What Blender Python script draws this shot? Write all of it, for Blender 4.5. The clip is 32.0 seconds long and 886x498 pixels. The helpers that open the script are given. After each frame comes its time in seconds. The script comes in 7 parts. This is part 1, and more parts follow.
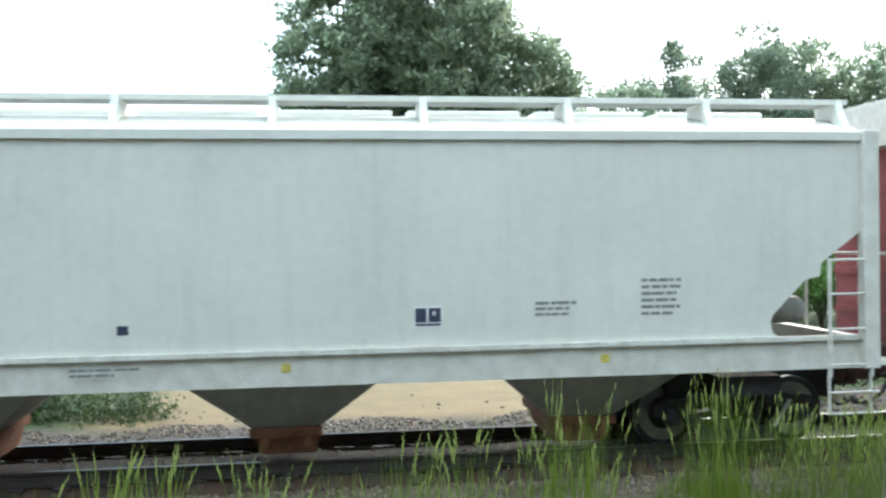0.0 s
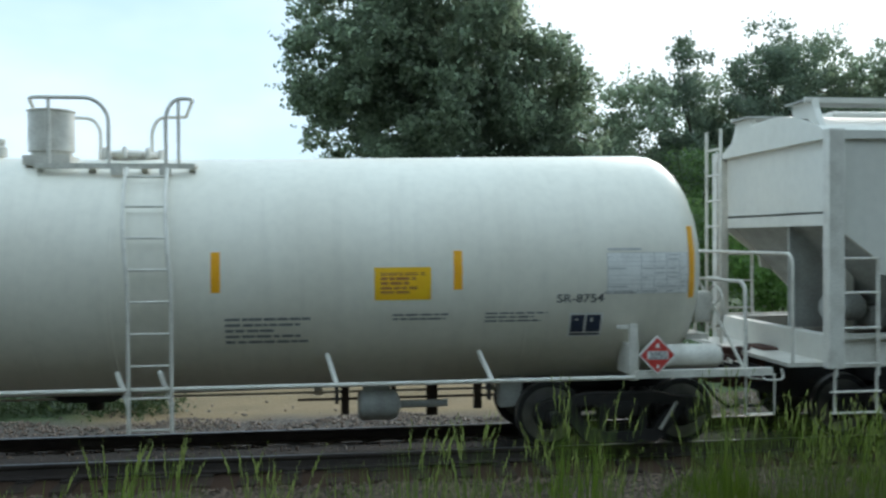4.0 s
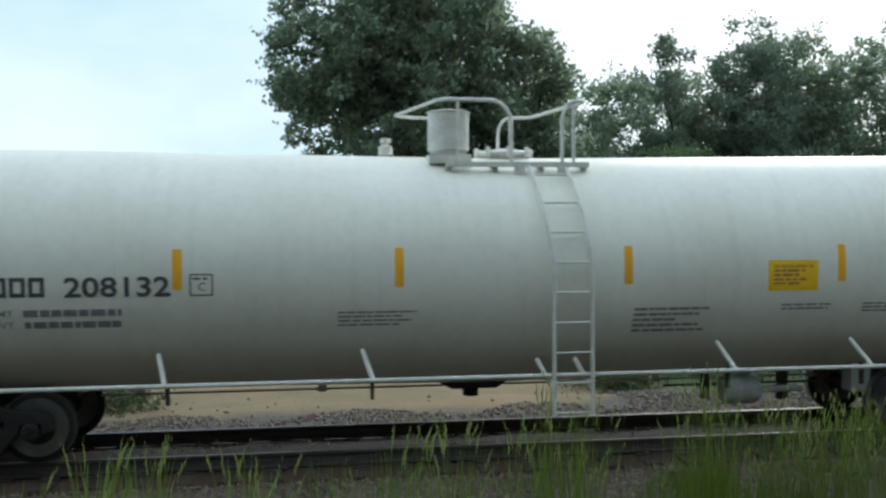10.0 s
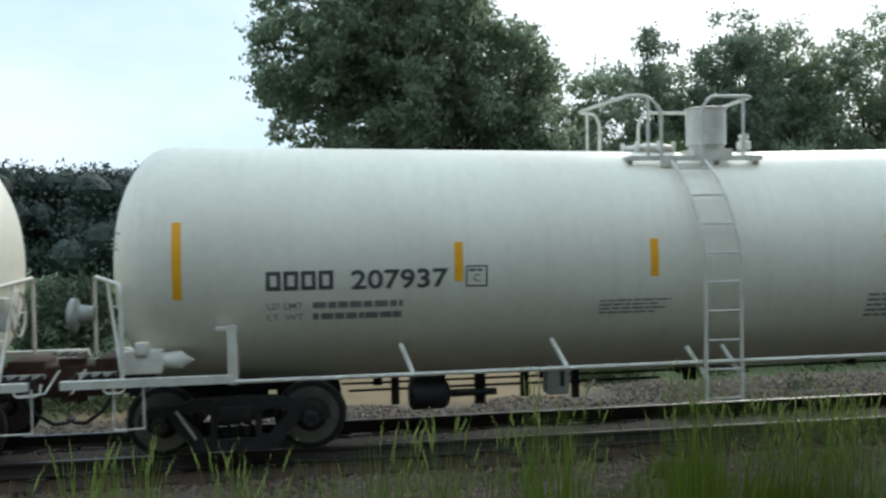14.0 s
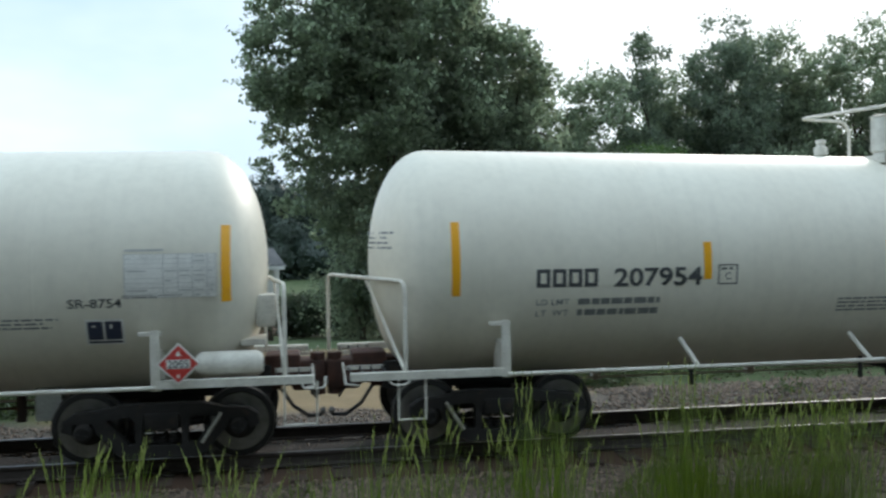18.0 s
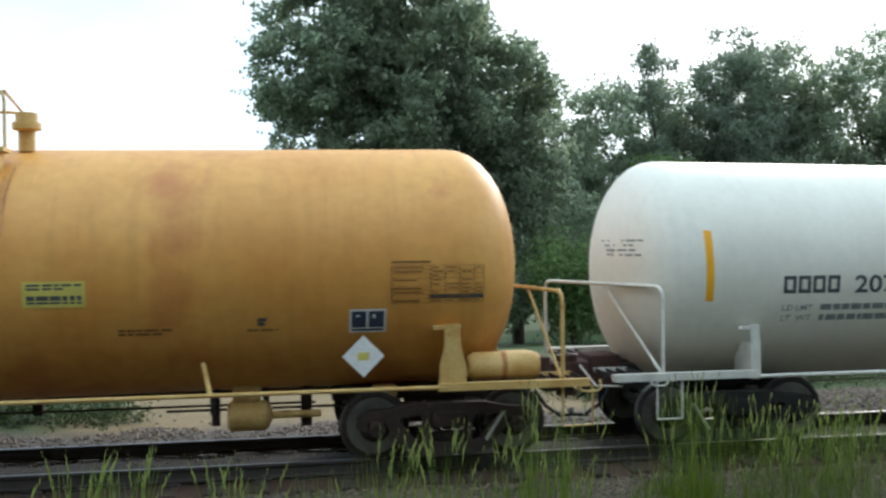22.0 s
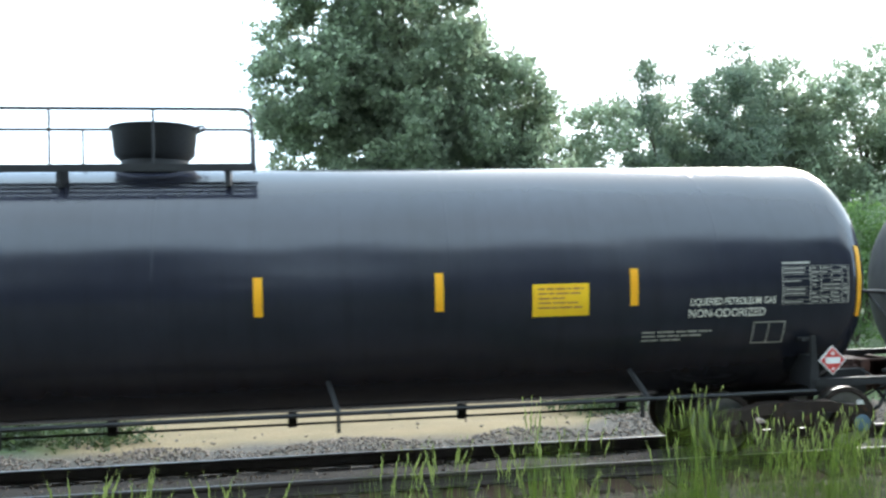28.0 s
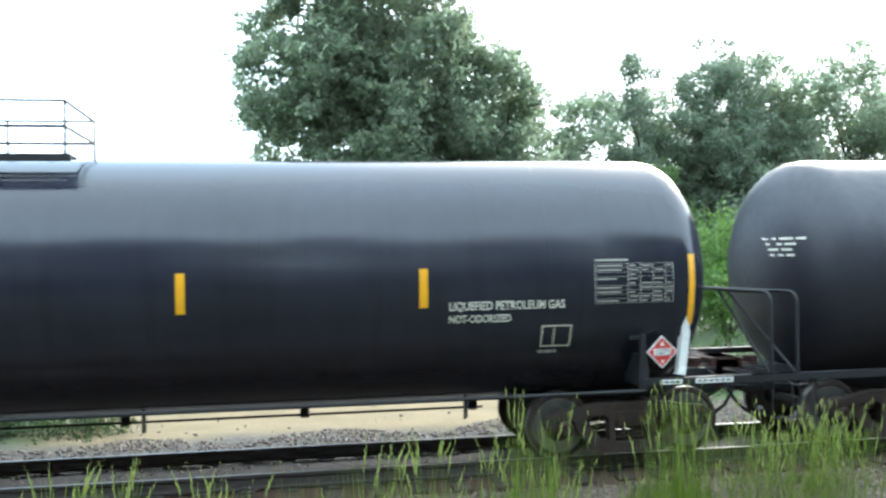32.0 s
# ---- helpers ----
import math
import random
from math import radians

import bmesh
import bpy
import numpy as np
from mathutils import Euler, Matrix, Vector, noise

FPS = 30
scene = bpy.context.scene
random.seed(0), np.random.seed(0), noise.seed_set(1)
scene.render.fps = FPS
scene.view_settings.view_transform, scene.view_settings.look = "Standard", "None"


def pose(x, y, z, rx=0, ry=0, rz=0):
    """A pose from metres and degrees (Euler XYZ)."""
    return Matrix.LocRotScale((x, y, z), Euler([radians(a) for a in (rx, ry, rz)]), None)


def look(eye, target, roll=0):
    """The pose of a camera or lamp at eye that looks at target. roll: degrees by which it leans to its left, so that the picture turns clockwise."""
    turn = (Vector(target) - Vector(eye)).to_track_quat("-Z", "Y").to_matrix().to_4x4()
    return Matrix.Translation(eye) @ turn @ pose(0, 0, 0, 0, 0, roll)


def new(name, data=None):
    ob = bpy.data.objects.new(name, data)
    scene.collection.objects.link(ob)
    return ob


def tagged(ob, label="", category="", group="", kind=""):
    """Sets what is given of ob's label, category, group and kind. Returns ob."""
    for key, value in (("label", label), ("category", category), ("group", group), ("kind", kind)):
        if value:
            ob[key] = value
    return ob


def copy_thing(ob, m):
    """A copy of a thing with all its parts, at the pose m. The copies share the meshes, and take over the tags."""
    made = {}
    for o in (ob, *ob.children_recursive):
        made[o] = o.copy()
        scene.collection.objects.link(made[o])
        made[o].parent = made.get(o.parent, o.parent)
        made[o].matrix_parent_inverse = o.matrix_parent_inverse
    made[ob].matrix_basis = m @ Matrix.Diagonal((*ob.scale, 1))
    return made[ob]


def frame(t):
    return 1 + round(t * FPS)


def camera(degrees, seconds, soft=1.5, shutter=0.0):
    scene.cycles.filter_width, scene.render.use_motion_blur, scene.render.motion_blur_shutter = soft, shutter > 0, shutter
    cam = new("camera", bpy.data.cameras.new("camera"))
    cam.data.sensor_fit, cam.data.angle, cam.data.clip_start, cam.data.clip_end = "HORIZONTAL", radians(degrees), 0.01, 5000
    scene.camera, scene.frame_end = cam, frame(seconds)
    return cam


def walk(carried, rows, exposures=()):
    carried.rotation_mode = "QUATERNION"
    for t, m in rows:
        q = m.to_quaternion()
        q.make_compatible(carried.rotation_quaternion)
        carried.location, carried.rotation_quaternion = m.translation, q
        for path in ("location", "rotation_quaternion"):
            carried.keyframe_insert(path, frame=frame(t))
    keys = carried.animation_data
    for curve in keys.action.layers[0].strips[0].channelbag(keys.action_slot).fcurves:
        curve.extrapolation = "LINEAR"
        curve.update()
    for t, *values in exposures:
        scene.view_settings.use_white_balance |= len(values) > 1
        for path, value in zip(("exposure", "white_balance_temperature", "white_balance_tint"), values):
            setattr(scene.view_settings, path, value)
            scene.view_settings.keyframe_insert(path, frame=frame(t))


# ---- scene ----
# the train's way: metres covered since the clip's start
TRACK_Y = 12.0
EYE = (0.0, 0.0, 2.66)


def run(t):
    return 9.2547 * t - 0.00162 * t * t


# ---- camera: held by hand on the bank; seconds, yaw to the right, pitch, roll in degrees
VIEW = (
    (0, 7.67, -0.39, 0.74), (0.5, 7.52, -0.40, 0.75), (1, 7.52, -0.55, 0.66), (1.5, 7.61, -0.55, 0.68), (2, 7.55, -0.83, 0.79),
    (2.5, 7.44, -1.16, 0.52), (3, 7.31, -1.02, 0.36), (3.5, 7.06, -0.62, 0.40), (5.5, 7.50, -1.05, -0.05), (6, 7.74, -1.22, 0.08),
    (6.5, 7.67, -0.98, -0.12), (7, 7.68, -0.83, -0.05), (7.5, 7.90, -0.72, 0.00), (8, 7.86, -0.81, -0.12), (8.5, 8.09, -0.69, 0.03),
    (9, 7.94, -1.08, 0.13), (9.5, 8.15, -0.94, 0.14), (10, 8.21, -0.86, 0.33), (10.5, 8.53, -0.92, 0.69), (11, 8.77, -1.12, 0.67),
    (11.5, 8.74, -1.02, 0.75), (12, 8.63, -1.38, 0.91), (12.5, 8.88, -1.29, 1.02), (13, 8.93, -1.05, 1.02), (13.5, 8.94, -1.22, 1.12),
    (14, 9.08, -1.18, 0.97), (14.5, 8.73, -0.97, 0.60), (16.5, 8.80, -0.79, 0.51), (17, 9.07, -0.87, 0.44), (17.5, 8.86, -1.00, 0.43),
    (18, 9.56, -0.94, 0.76), (18.5, 9.29, -0.89, 0.71), (19, 9.30, -0.68, 0.72), (19.5, 9.19, -0.72, 0.67), (20, 9.26, -0.56, 0.46),
    (20.5, 9.34, -0.45, 0.70), (21, 9.35, -0.56, 0.76), (21.5, 9.44, -0.41, 0.77), (22, 9.16, -0.28, 0.61), (22.5, 9.01, -0.38, 0.59),
    (23, 8.90, -0.22, 0.84), (23.5, 8.64, -0.04, 1.12), (24, 8.62, 0.13, 1.10), (24.5, 8.57, 0.45, 1.08), (25, 8.69, 0.32, 1.00),
    (25.5, 8.43, 0.37, 1.00), (27.5, 9.07, 0.77, 1.04), (28, 9.13, 0.77, 1.26), (28.5, 9.24, 0.72, 1.30), (29, 9.39, 0.60, 1.09),
    (29.5, 9.20, 0.40, 1.06), (30, 9.34, 0.22, 1.12), (30.5, 9.44, 0.12, 0.92), (31, 9.56, 0.22, 0.98), (31.5, 10.16, 0.27, 1.06),
    (32, 10.11, 0.26, 0.92),
)
cam = camera(52.3, 32.0, soft=2.45, shutter=0.1)


def held(yaw, pitch, roll):
    return pose(*EYE, 0, 0, -yaw) @ pose(0, 0, 0, 90 + pitch) @ pose(0, 0, 0, 0, 0, -roll)


walk(cam, [(t, held(y, p, r)) for t, y, p, r in VIEW],
     exposures=[(0.0, 1.8, 6340, 9), (0.6, 1.5, 6240, 6), (1.0, 1.35, 6140, 6), (2.0, 1.1, 6090, 6), (3.0, 0.78, 6090, 6), (3.6, 0.6, 6090, 6), (6.0, 0.35, 6090, 7), (13.0, 0.45, 6340, 9), (20.0, 0.53, 6390, 10),
                (22.0, 0.9, 6340, 10), (23.0, 1.27, 6340, 9), (23.6, 1.12, 6290, 8), (24.2, 1.02, 6190, 7), (25.0, 1.02, 6190, 7), (28.0, 1.87, 6190, 8), (30.5, 2.0, 6190, 8), (32.0, 2.15, 6190, 8)])

# ---- world: a bright hazy evening sky with thin cloud, sun low behind the trees
SUN_EL, SUN_AZ = radians(25), radians(35)  # azimuth from ahead (+y) to the right (+x)
world = bpy.data.worlds.new("sky")
scene.world = world
world.use_nodes = True
wn, wl = world.node_tree.nodes, world.node_tree.links
wn.clear()
w_out = wn.new("ShaderNodeOutputWorld")
w_bg = wn.new("ShaderNodeBackground")
w_sky = wn.new("ShaderNodeTexSky")
w_sky.sky_type = "NISHITA"
w_sky.sun_disc = False
w_sky.sun_elevation, w_sky.sun_rotation = SUN_EL, SUN_AZ
w_sky.dust_density, w_sky.air_density, w_sky.ozone_density = 1.6, 1.0, 1.0
w_co = wn.new("ShaderNodeTexCoord")
w_map = wn.new("ShaderNodeMapping")
w_map.inputs["Scale"].default_value = (1.0, 1.0, 2.2)
w_map.inputs["Location"].default_value = (0.35, 0.0, 0.2)
w_noise = wn.new("ShaderNodeTexNoise")
w_noise.inputs["Scale"].default_value = 1.5
w_noise.inputs["Detail"].default_value = 5
w_noise.inputs["Roughness"].default_value = 0.55
w_ramp = wn.new("ShaderNodeValToRGB")
w_ramp.color_ramp.elements[0].position, w_ramp.color_ramp.elements[1].position = 0.46, 0.80
w_mix = wn.new("ShaderNodeMix")
w_mix.data_type = "RGBA"
w_cloud = wn.new("ShaderNodeMix")
w_cloud.data_type = "RGBA"
w_cloud.inputs[0].default_value = 0.88
w_cloud.inputs[7].default_value = (7.0, 9.5, 12.0, 1)
wl.new(w_co.outputs["Generated"], w_map.inputs["Vector"])
wl.new(w_map.outputs[0], w_noise.inputs["Vector"])
wl.new(w_noise.outputs["Fac"], w_ramp.inputs[0])
wl.new(w_sky.outputs[0], w_cloud.inputs[6])
# sky made brighter overhead and behind, out of view, to lift the near sides
w_over = wn.new("ShaderNodeVectorMath")
w_over.operation = "DOT_PRODUCT"
w_over.inputs[1].default_value = (0, -0.6, 0.8)
w_high = wn.new("ShaderNodeMapRange")
w_high.inputs["From Min"].default_value, w_high.inputs["From Max"].default_value = -0.05, 0.5
w_top = wn.new("ShaderNodeMix")
w_top.data_type = "RGBA"
w_top.inputs[7].default_value = (11.9, 15.0, 17.3, 1)
wl.new(w_co.outputs["Generated"], w_over.inputs[0])
wl.new(w_over.outputs["Value"], w_high.inputs["Value"])
wl.new(w_high.outputs[0], w_top.inputs[0])
wl.new(w_cloud.outputs[2], w_top.inputs[6])
wl.new(w_top.outputs[2], w_mix.inputs[6])
w_mix.inputs[7].default_value = (11.2, 12.6, 13.4, 1)
wl.new(w_ramp.outputs[0], w_mix.inputs[0])
# haze brightens towards the sun
w_dot = wn.new("ShaderNodeVectorMath")
w_dot.operation = "DOT_PRODUCT"
w_dot.inputs[1].default_value = (math.sin(SUN_AZ) * math.cos(SUN_EL), math.cos(SUN_AZ) * math.cos(SUN_EL), math.sin(SUN_EL))
w_haze = wn.new("ShaderNodeMapRange")
w_haze.interpolation_type = "SMOOTHSTEP"
w_haze.inputs["From Min"].default_value, w_haze.inputs["From Max"].default_value = 0.80, 0.995
w_glow = wn.new("ShaderNodeMix")
w_glow.data_type = "RGBA"
w_glow.inputs[7].default_value = (14.0, 14.6, 14.8, 1)
wl.new(w_co.outputs["Generated"], w_dot.inputs[0])
wl.new(w_dot.outputs["Value"], w_haze.inputs["Value"])
wl.new(w_haze.outputs[0], w_glow.inputs[0])
wl.new(w_mix.outputs[2], w_glow.inputs[6])
wl.new(w_glow.outputs[2], w_bg.inputs["Color"])
w_bg.inputs["Strength"].default_value = 0.07
wl.new(w_bg.outputs[0], w_out.inputs[0])

sun = new("sun", bpy.data.lights.new("sun", "SUN"))
sun.data.energy, sun.data.angle, sun.data.color = 1.15, radians(22), (1.0, 0.93, 0.84)
sun_dir = Vector((math.sin(SUN_AZ) * math.cos(SUN_EL), math.cos(SUN_AZ) * math.cos(SUN_EL), math.sin(SUN_EL)))
sun.matrix_world = look(sun_dir * 80, (0, 0, 0))


# ---- materials
def mat(name, a, b=None, rough=0.6, metal=0.0, scale=3.0, fine=40.0, bump=0.15, streak=0.0, spots=None, spot_at=0.62, spot_scale=2.0, vary=0.0, coat=0.0, trans=0.0, detail=0.25):
    """A worn surface: two tones mixed by broad noise, fine grain, vertical streaks, spots of rust or dirt."""
    m = bpy.data.materials.new(name)
    m.use_nodes = True
    n, l = m.node_tree.nodes, m.node_tree.links
    p = n["Principled BSDF"]
    p.inputs["Metallic"].default_value = metal
    p.inputs["Coat Weight"].default_value = coat
    b = b or tuple(c * 0.75 for c in a)
    co = n.new("ShaderNodeTexCoord")

    def tex(s, d=4.0, stretch=None):
        t = n.new("ShaderNodeTexNoise")
        t.inputs["Scale"].default_value = s
        t.inputs["Detail"].default_value = d
        if stretch:
            mp = n.new("ShaderNodeMapping")
            mp.inputs["Scale"].default_value = stretch
            l.new(co.outputs["Object"], mp.inputs["Vector"])
            l.new(mp.outputs[0], t.inputs["Vector"])
        else:
            l.new(co.outputs["Object"], t.inputs["Vector"])
        return t.outputs["Fac"]

    def ramp(f, lo, hi):
        r = n.new("ShaderNodeMapRange")
        r.inputs["From Min"].default_value, r.inputs["From Max"].default_value = lo, hi
        l.new(f, r.inputs["Value"])
        return r.outputs[0]

    def mix(f, x, y, kind="MIX"):
        k = n.new("ShaderNodeMix")
        k.data_type, k.blend_type = "RGBA", kind
        for sock, v in ((k.inputs[0], f), (k.inputs[6], x), (k.inputs[7], y)):
            if isinstance(v, (tuple, list)):
                sock.default_value = (*v, 1)
            elif isinstance(v, float):
                sock.default_value = v
            else:
                l.new(v, sock)
        return k.outputs[2]

    broad = ramp(tex(scale), 0.35, 0.68)
    col = mix(broad, tuple(a), tuple(b))
    grain = tex(fine, 6.0)
    col = mix(ramp(grain, 0.4, 0.75), col, mix(1.0, col, (1 - detail,) * 3, "MULTIPLY"))
    if streak:
        col = mix(ramp(tex(1.0, 5.0, (7.0, 1.5, 0.5)), 0.5, 0.75), col, mix(streak, col, tuple(c * 0.55 for c in b)))
    if spots:
        col = mix(ramp(tex(spot_scale, 7.0), spot_at, spot_at + 0.1), col, tuple(spots))
    if vary:
        info = n.new("ShaderNodeObjectInfo")
        k = n.new("ShaderNodeMapRange")
        k.inputs["To Min"].default_value, k.inputs["To Max"].default_value = 1 - vary, 1 + vary
        l.new(info.outputs["Random"], k.inputs["Value"])
        hsv = n.new("ShaderNodeHueSaturation")
        l.new(col, hsv.inputs["Color"])
        l.new(k.outputs[0], hsv.inputs["Value"])
        col = hsv.outputs[0]
    l.new(col, p.inputs["Base Color"])
    r = n.new("ShaderNodeMapRange")
    r.inputs["To Min"].default_value, r.inputs["To Max"].default_value = max(rough - 0.1, 0.03), min(rough + 0.12, 1)
    l.new(grain, r.inputs["Value"])
    l.new(r.outputs[0], p.inputs["Roughness"])
    if bump:
        bp = n.new("ShaderNodeBump")
        bp.inputs["Strength"].default_value, bp.inputs["Distance"].default_value = bump, 0.02
        l.new(grain, bp.inputs["Height"])
        l.new(bp.outputs[0], p.inputs["Normal"])
    return m


def leaf_mat(name, a, b, through_light=0.35):
    """Leaves: tone varies from leaf to leaf, light comes through."""
    m = bpy.data.materials.new(name)
    m.use_nodes = True
    n, l = m.node_tree.nodes, m.node_tree.links
    p = n["Principled BSDF"]
    geo = n.new("ShaderNodeNewGeometry")
    k = n.new("ShaderNodeMix")
    k.data_type = "RGBA"
    k.inputs[6].default_value, k.inputs[7].default_value = (*a, 1), (*b, 1)
    l.new(geo.outputs["Random Per Island"], k.inputs[0])
    l.new(k.outputs[2], p.inputs["Base Color"])
    p.inputs["Roughness"].default_value = 0.55
    tr = n.new("ShaderNodeBsdfTranslucent")
    glow = n.new("ShaderNodeMix")
    glow.data_type, glow.blend_type = "RGBA", "MULTIPLY"
    glow.inputs[0].default_value = 1.0
    glow.inputs[7].default_value = (2.15, 2.25, 1.95, 1)
    l.new(k.outputs[2], glow.inputs[6])
    l.new(glow.outputs[2], tr.inputs["Color"])
    ms = n.new("ShaderNodeMixShader")
    ms.inputs[0].default_value = through_light
    l.new(p.outputs[0], ms.inputs[1])
    l.new(tr.outputs[0], ms.inputs[2])
    l.new(ms.outputs[0], n["Material Output"].inputs[0])
    return m


WHITE = mat("white_tank_paint", (0.80, 0.765, 0.66), (0.74, 0.70, 0.595), 0.42, scale=0.7, fine=9, bump=0.03, streak=0.12, detail=0.06)
WHITE_TRIM = mat("white_trim_paint", (0.75, 0.725, 0.65), (0.61, 0.58, 0.51), 0.5, scale=5, fine=50, bump=0.08)
HOPPER = mat("hopper_grey_paint", (0.73, 0.71, 0.64), (0.66, 0.64, 0.57), 0.5, scale=0.6, fine=8, bump=0.03, streak=0.13, detail=0.06)
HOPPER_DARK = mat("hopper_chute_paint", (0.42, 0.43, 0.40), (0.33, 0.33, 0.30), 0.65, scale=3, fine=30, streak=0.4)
ORANGE = mat("orange_tank_paint", (0.72, 0.355, 0.08), (0.64, 0.27, 0.048), 0.5, scale=0.8, fine=7, bump=0.05, streak=0.22, spots=(0.50, 0.17, 0.04), spot_at=0.565, spot_scale=0.55, detail=0.1)
CREAM = mat("cream_trim_paint", (0.68, 0.46, 0.17), (0.58, 0.33, 0.09), 0.55, scale=4, fine=40, spots=(0.35, 0.12, 0.03), spot_at=0.66, spot_scale=6)
RUST = mat("rusty_paint", (0.50, 0.22, 0.08), (0.38, 0.14, 0.05), 0.8, scale=6, fine=60, bump=0.3)
BLUE = mat("blue_tank_paint", (0.050, 0.205, 0.43), (0.038, 0.16, 0.345), 0.5, scale=0.7, fine=8, bump=0.05, streak=0.3, spots=(0.10, 0.09, 0.12), spot_at=0.68, spot_scale=1.1, detail=0.1)
BLUE_TRIM = mat("blue_trim_paint", (0.045, 0.115, 0.20), (0.04, 0.085, 0.14), 0.55, scale=4, fine=40, spots=(0.22, 0.09, 0.05), spot_at=0.66, spot_scale=7)
BLACK = mat("black_tank_paint", (0.024, 0.025, 0.037), (0.017, 0.018, 0.027), 0.16, scale=0.6, fine=6, bump=0.03, streak=0.3, detail=0.1)
BLACK_WORN = mat("worn_black_tank_paint", (0.028, 0.028, 0.038), (0.020, 0.020, 0.027), 0.45, scale=0.8, fine=8, bump=0.05, streak=0.3, detail=0.15)
BLACK_DUSTY = mat("dusty_black_tank_paint", (0.030, 0.026, 0.028), (0.019, 0.017, 0.018), 0.55, scale=0.8, fine=8, bump=0.06, streak=0.4, detail=0.15)
BLACK_TRIM = mat("black_trim_paint", (0.016, 0.016, 0.018), (0.010, 0.010, 0.011), 0.6, scale=4, fine=40)
STEEL_DARK = mat("dark_running_gear", (0.020, 0.018, 0.017), (0.013, 0.012, 0.011), 0.8, scale=5, fine=50, bump=0.25, spots=(0.035, 0.024, 0.017), spot_at=0.6, spot_scale=6)
STEEL_BROWN = mat("rust_brown_running_gear", (0.048, 0.031, 0.023), (0.028, 0.019, 0.015), 0.85, scale=5, fine=50, bump=0.25, spots=(0.09, 0.042, 0.022), spot_at=0.6, spot_scale=6)
COUPLER = mat("rusted_coupler_steel", (0.085, 0.034, 0.023), (0.042, 0.020, 0.015), 0.8, scale=7, fine=60, bump=0.3)
TREAD = mat("bright_wheel_tread", (0.30, 0.29, 0.28), (0.2, 0.19, 0.18), 0.4, metal=0.9, scale=6, fine=60)
RED_CAR = mat("red_car_paint", (0.30, 0.055, 0.055), (0.22, 0.04, 0.04), 0.55, scale=1, fine=10, streak=0.4)
BEIGE = mat("beige_car_top_paint", (0.62, 0.57, 0.50), (0.55, 0.5, 0.43), 0.55, scale=1, fine=10, streak=0.3)
GATE = mat("rusty_outlet_gate", (0.34, 0.15, 0.085), (0.22, 0.10, 0.06), 0.8, scale=8, fine=50, bump=0.3)
GATE_Y = mat("yellow_outlet_gate", (0.42, 0.27, 0.08), (0.3, 0.17, 0.05), 0.75, scale=8, fine=50, bump=0.2, spots=(0.2, 0.09, 0.04), spot_at=0.6, spot_scale=8)
STICKER_Y = mat("yellow_reflective_sheeting", (0.94, 0.46, 0.015), (0.90, 0.41, 0.012), 0.4, scale=6, fine=60, bump=0.0, detail=0.08)
STICKER_O = mat("faded_orange_sheeting", (0.62, 0.27, 0.07), (0.55, 0.21, 0.05), 0.5, scale=6, fine=60, bump=0.0, detail=0.1)
SIGN_Y = mat("yellow_sign_film", (0.92, 0.57, 0.015), (0.88, 0.50, 0.015), 0.4, scale=6, fine=60, bump=0.0, detail=0.06)
SIGN_PALE = mat("pale_yellow_sign_film", (0.72, 0.60, 0.14), (0.6, 0.5, 0.12), 0.5, scale=6, fine=60, bump=0.0, detail=0.1)
INK = mat("dark_grey_lettering", (0.06, 0.065, 0.07), (0.09, 0.095, 0.1), 0.6, scale=8, fine=60, bump=0.0)
INK_PALE = mat("faded_grey_lettering", (0.20, 0.21, 0.21), (0.27, 0.28, 0.27), 0.6, scale=8, fine=60, bump=0.0)
INK_FAINT = mat("faint_grey_print", (0.50, 0.50, 0.48), (0.58, 0.57, 0.55), 0.6, scale=8, fine=60, bump=0.0)
FADED_BLUE = mat("faded_blue_film", (0.10, 0.17, 0.25), (0.08, 0.14, 0.21), 0.6, scale=8, fine=60, bump=0.0)
INK_WHITE = mat("white_lettering", (0.82, 0.78, 0.66), (0.72, 0.68, 0.57), 0.5, scale=8, fine=60, bump=0.0)
INK_DULL = mat("dull_white_lettering", (0.46, 0.44, 0.38), (0.34, 0.325, 0.28), 0.6, scale=8, fine=60, bump=0.0)
INK_ORANGE = mat("brown_lettering", (0.22, 0.10, 0.03), (0.30, 0.14, 0.04), 0.6, scale=8, fine=60, bump=0.0)
CHALK = mat("faded_chalk", (0.15, 0.155, 0.12), (0.06, 0.062, 0.05), 0.85, scale=5, fine=40)
PLAC_RED = mat("red_placard", (0.62, 0.06, 0.05), (0.55, 0.05, 0.04), 0.45, scale=9, fine=60, bump=0.0)
PLAC_WHITE = mat("white_placard_film", (0.88, 0.87, 0.83), (0.8, 0.79, 0.75), 0.5, scale=9, fine=60, bump=0.0)
HUB_BLUE = mat("dull_blue_cap_paint", (0.10, 0.17, 0.24), (0.08, 0.13, 0.18), 0.6, scale=9, fine=60)
PANEL_BLUE = mat("dark_blue_stencil_panel", (0.03, 0.04, 0.075), (0.04, 0.05, 0.09), 0.5, scale=9, fine=60, bump=0.0)
RAIL = mat("rail_steel", (0.055, 0.042, 0.036), (0.04, 0.03, 0.026), 0.7, scale=6, fine=50, bump=0.25)
RAIL_TOP = mat("polished_rail_head", (0.235, 0.235, 0.245), (0.17, 0.165, 0.165), 0.45, metal=1.0, scale=9, fine=60, bump=0.02)
TIE = mat("creosoted_tie_wood", (0.075, 0.048, 0.034), (0.045, 0.03, 0.022), 0.9, scale=4, fine=25, bump=0.5, vary=0.3)
STONE = leaf_mat("ballast_stones", (0.058, 0.041, 0.029), (0.205, 0.142, 0.098), 0.0)
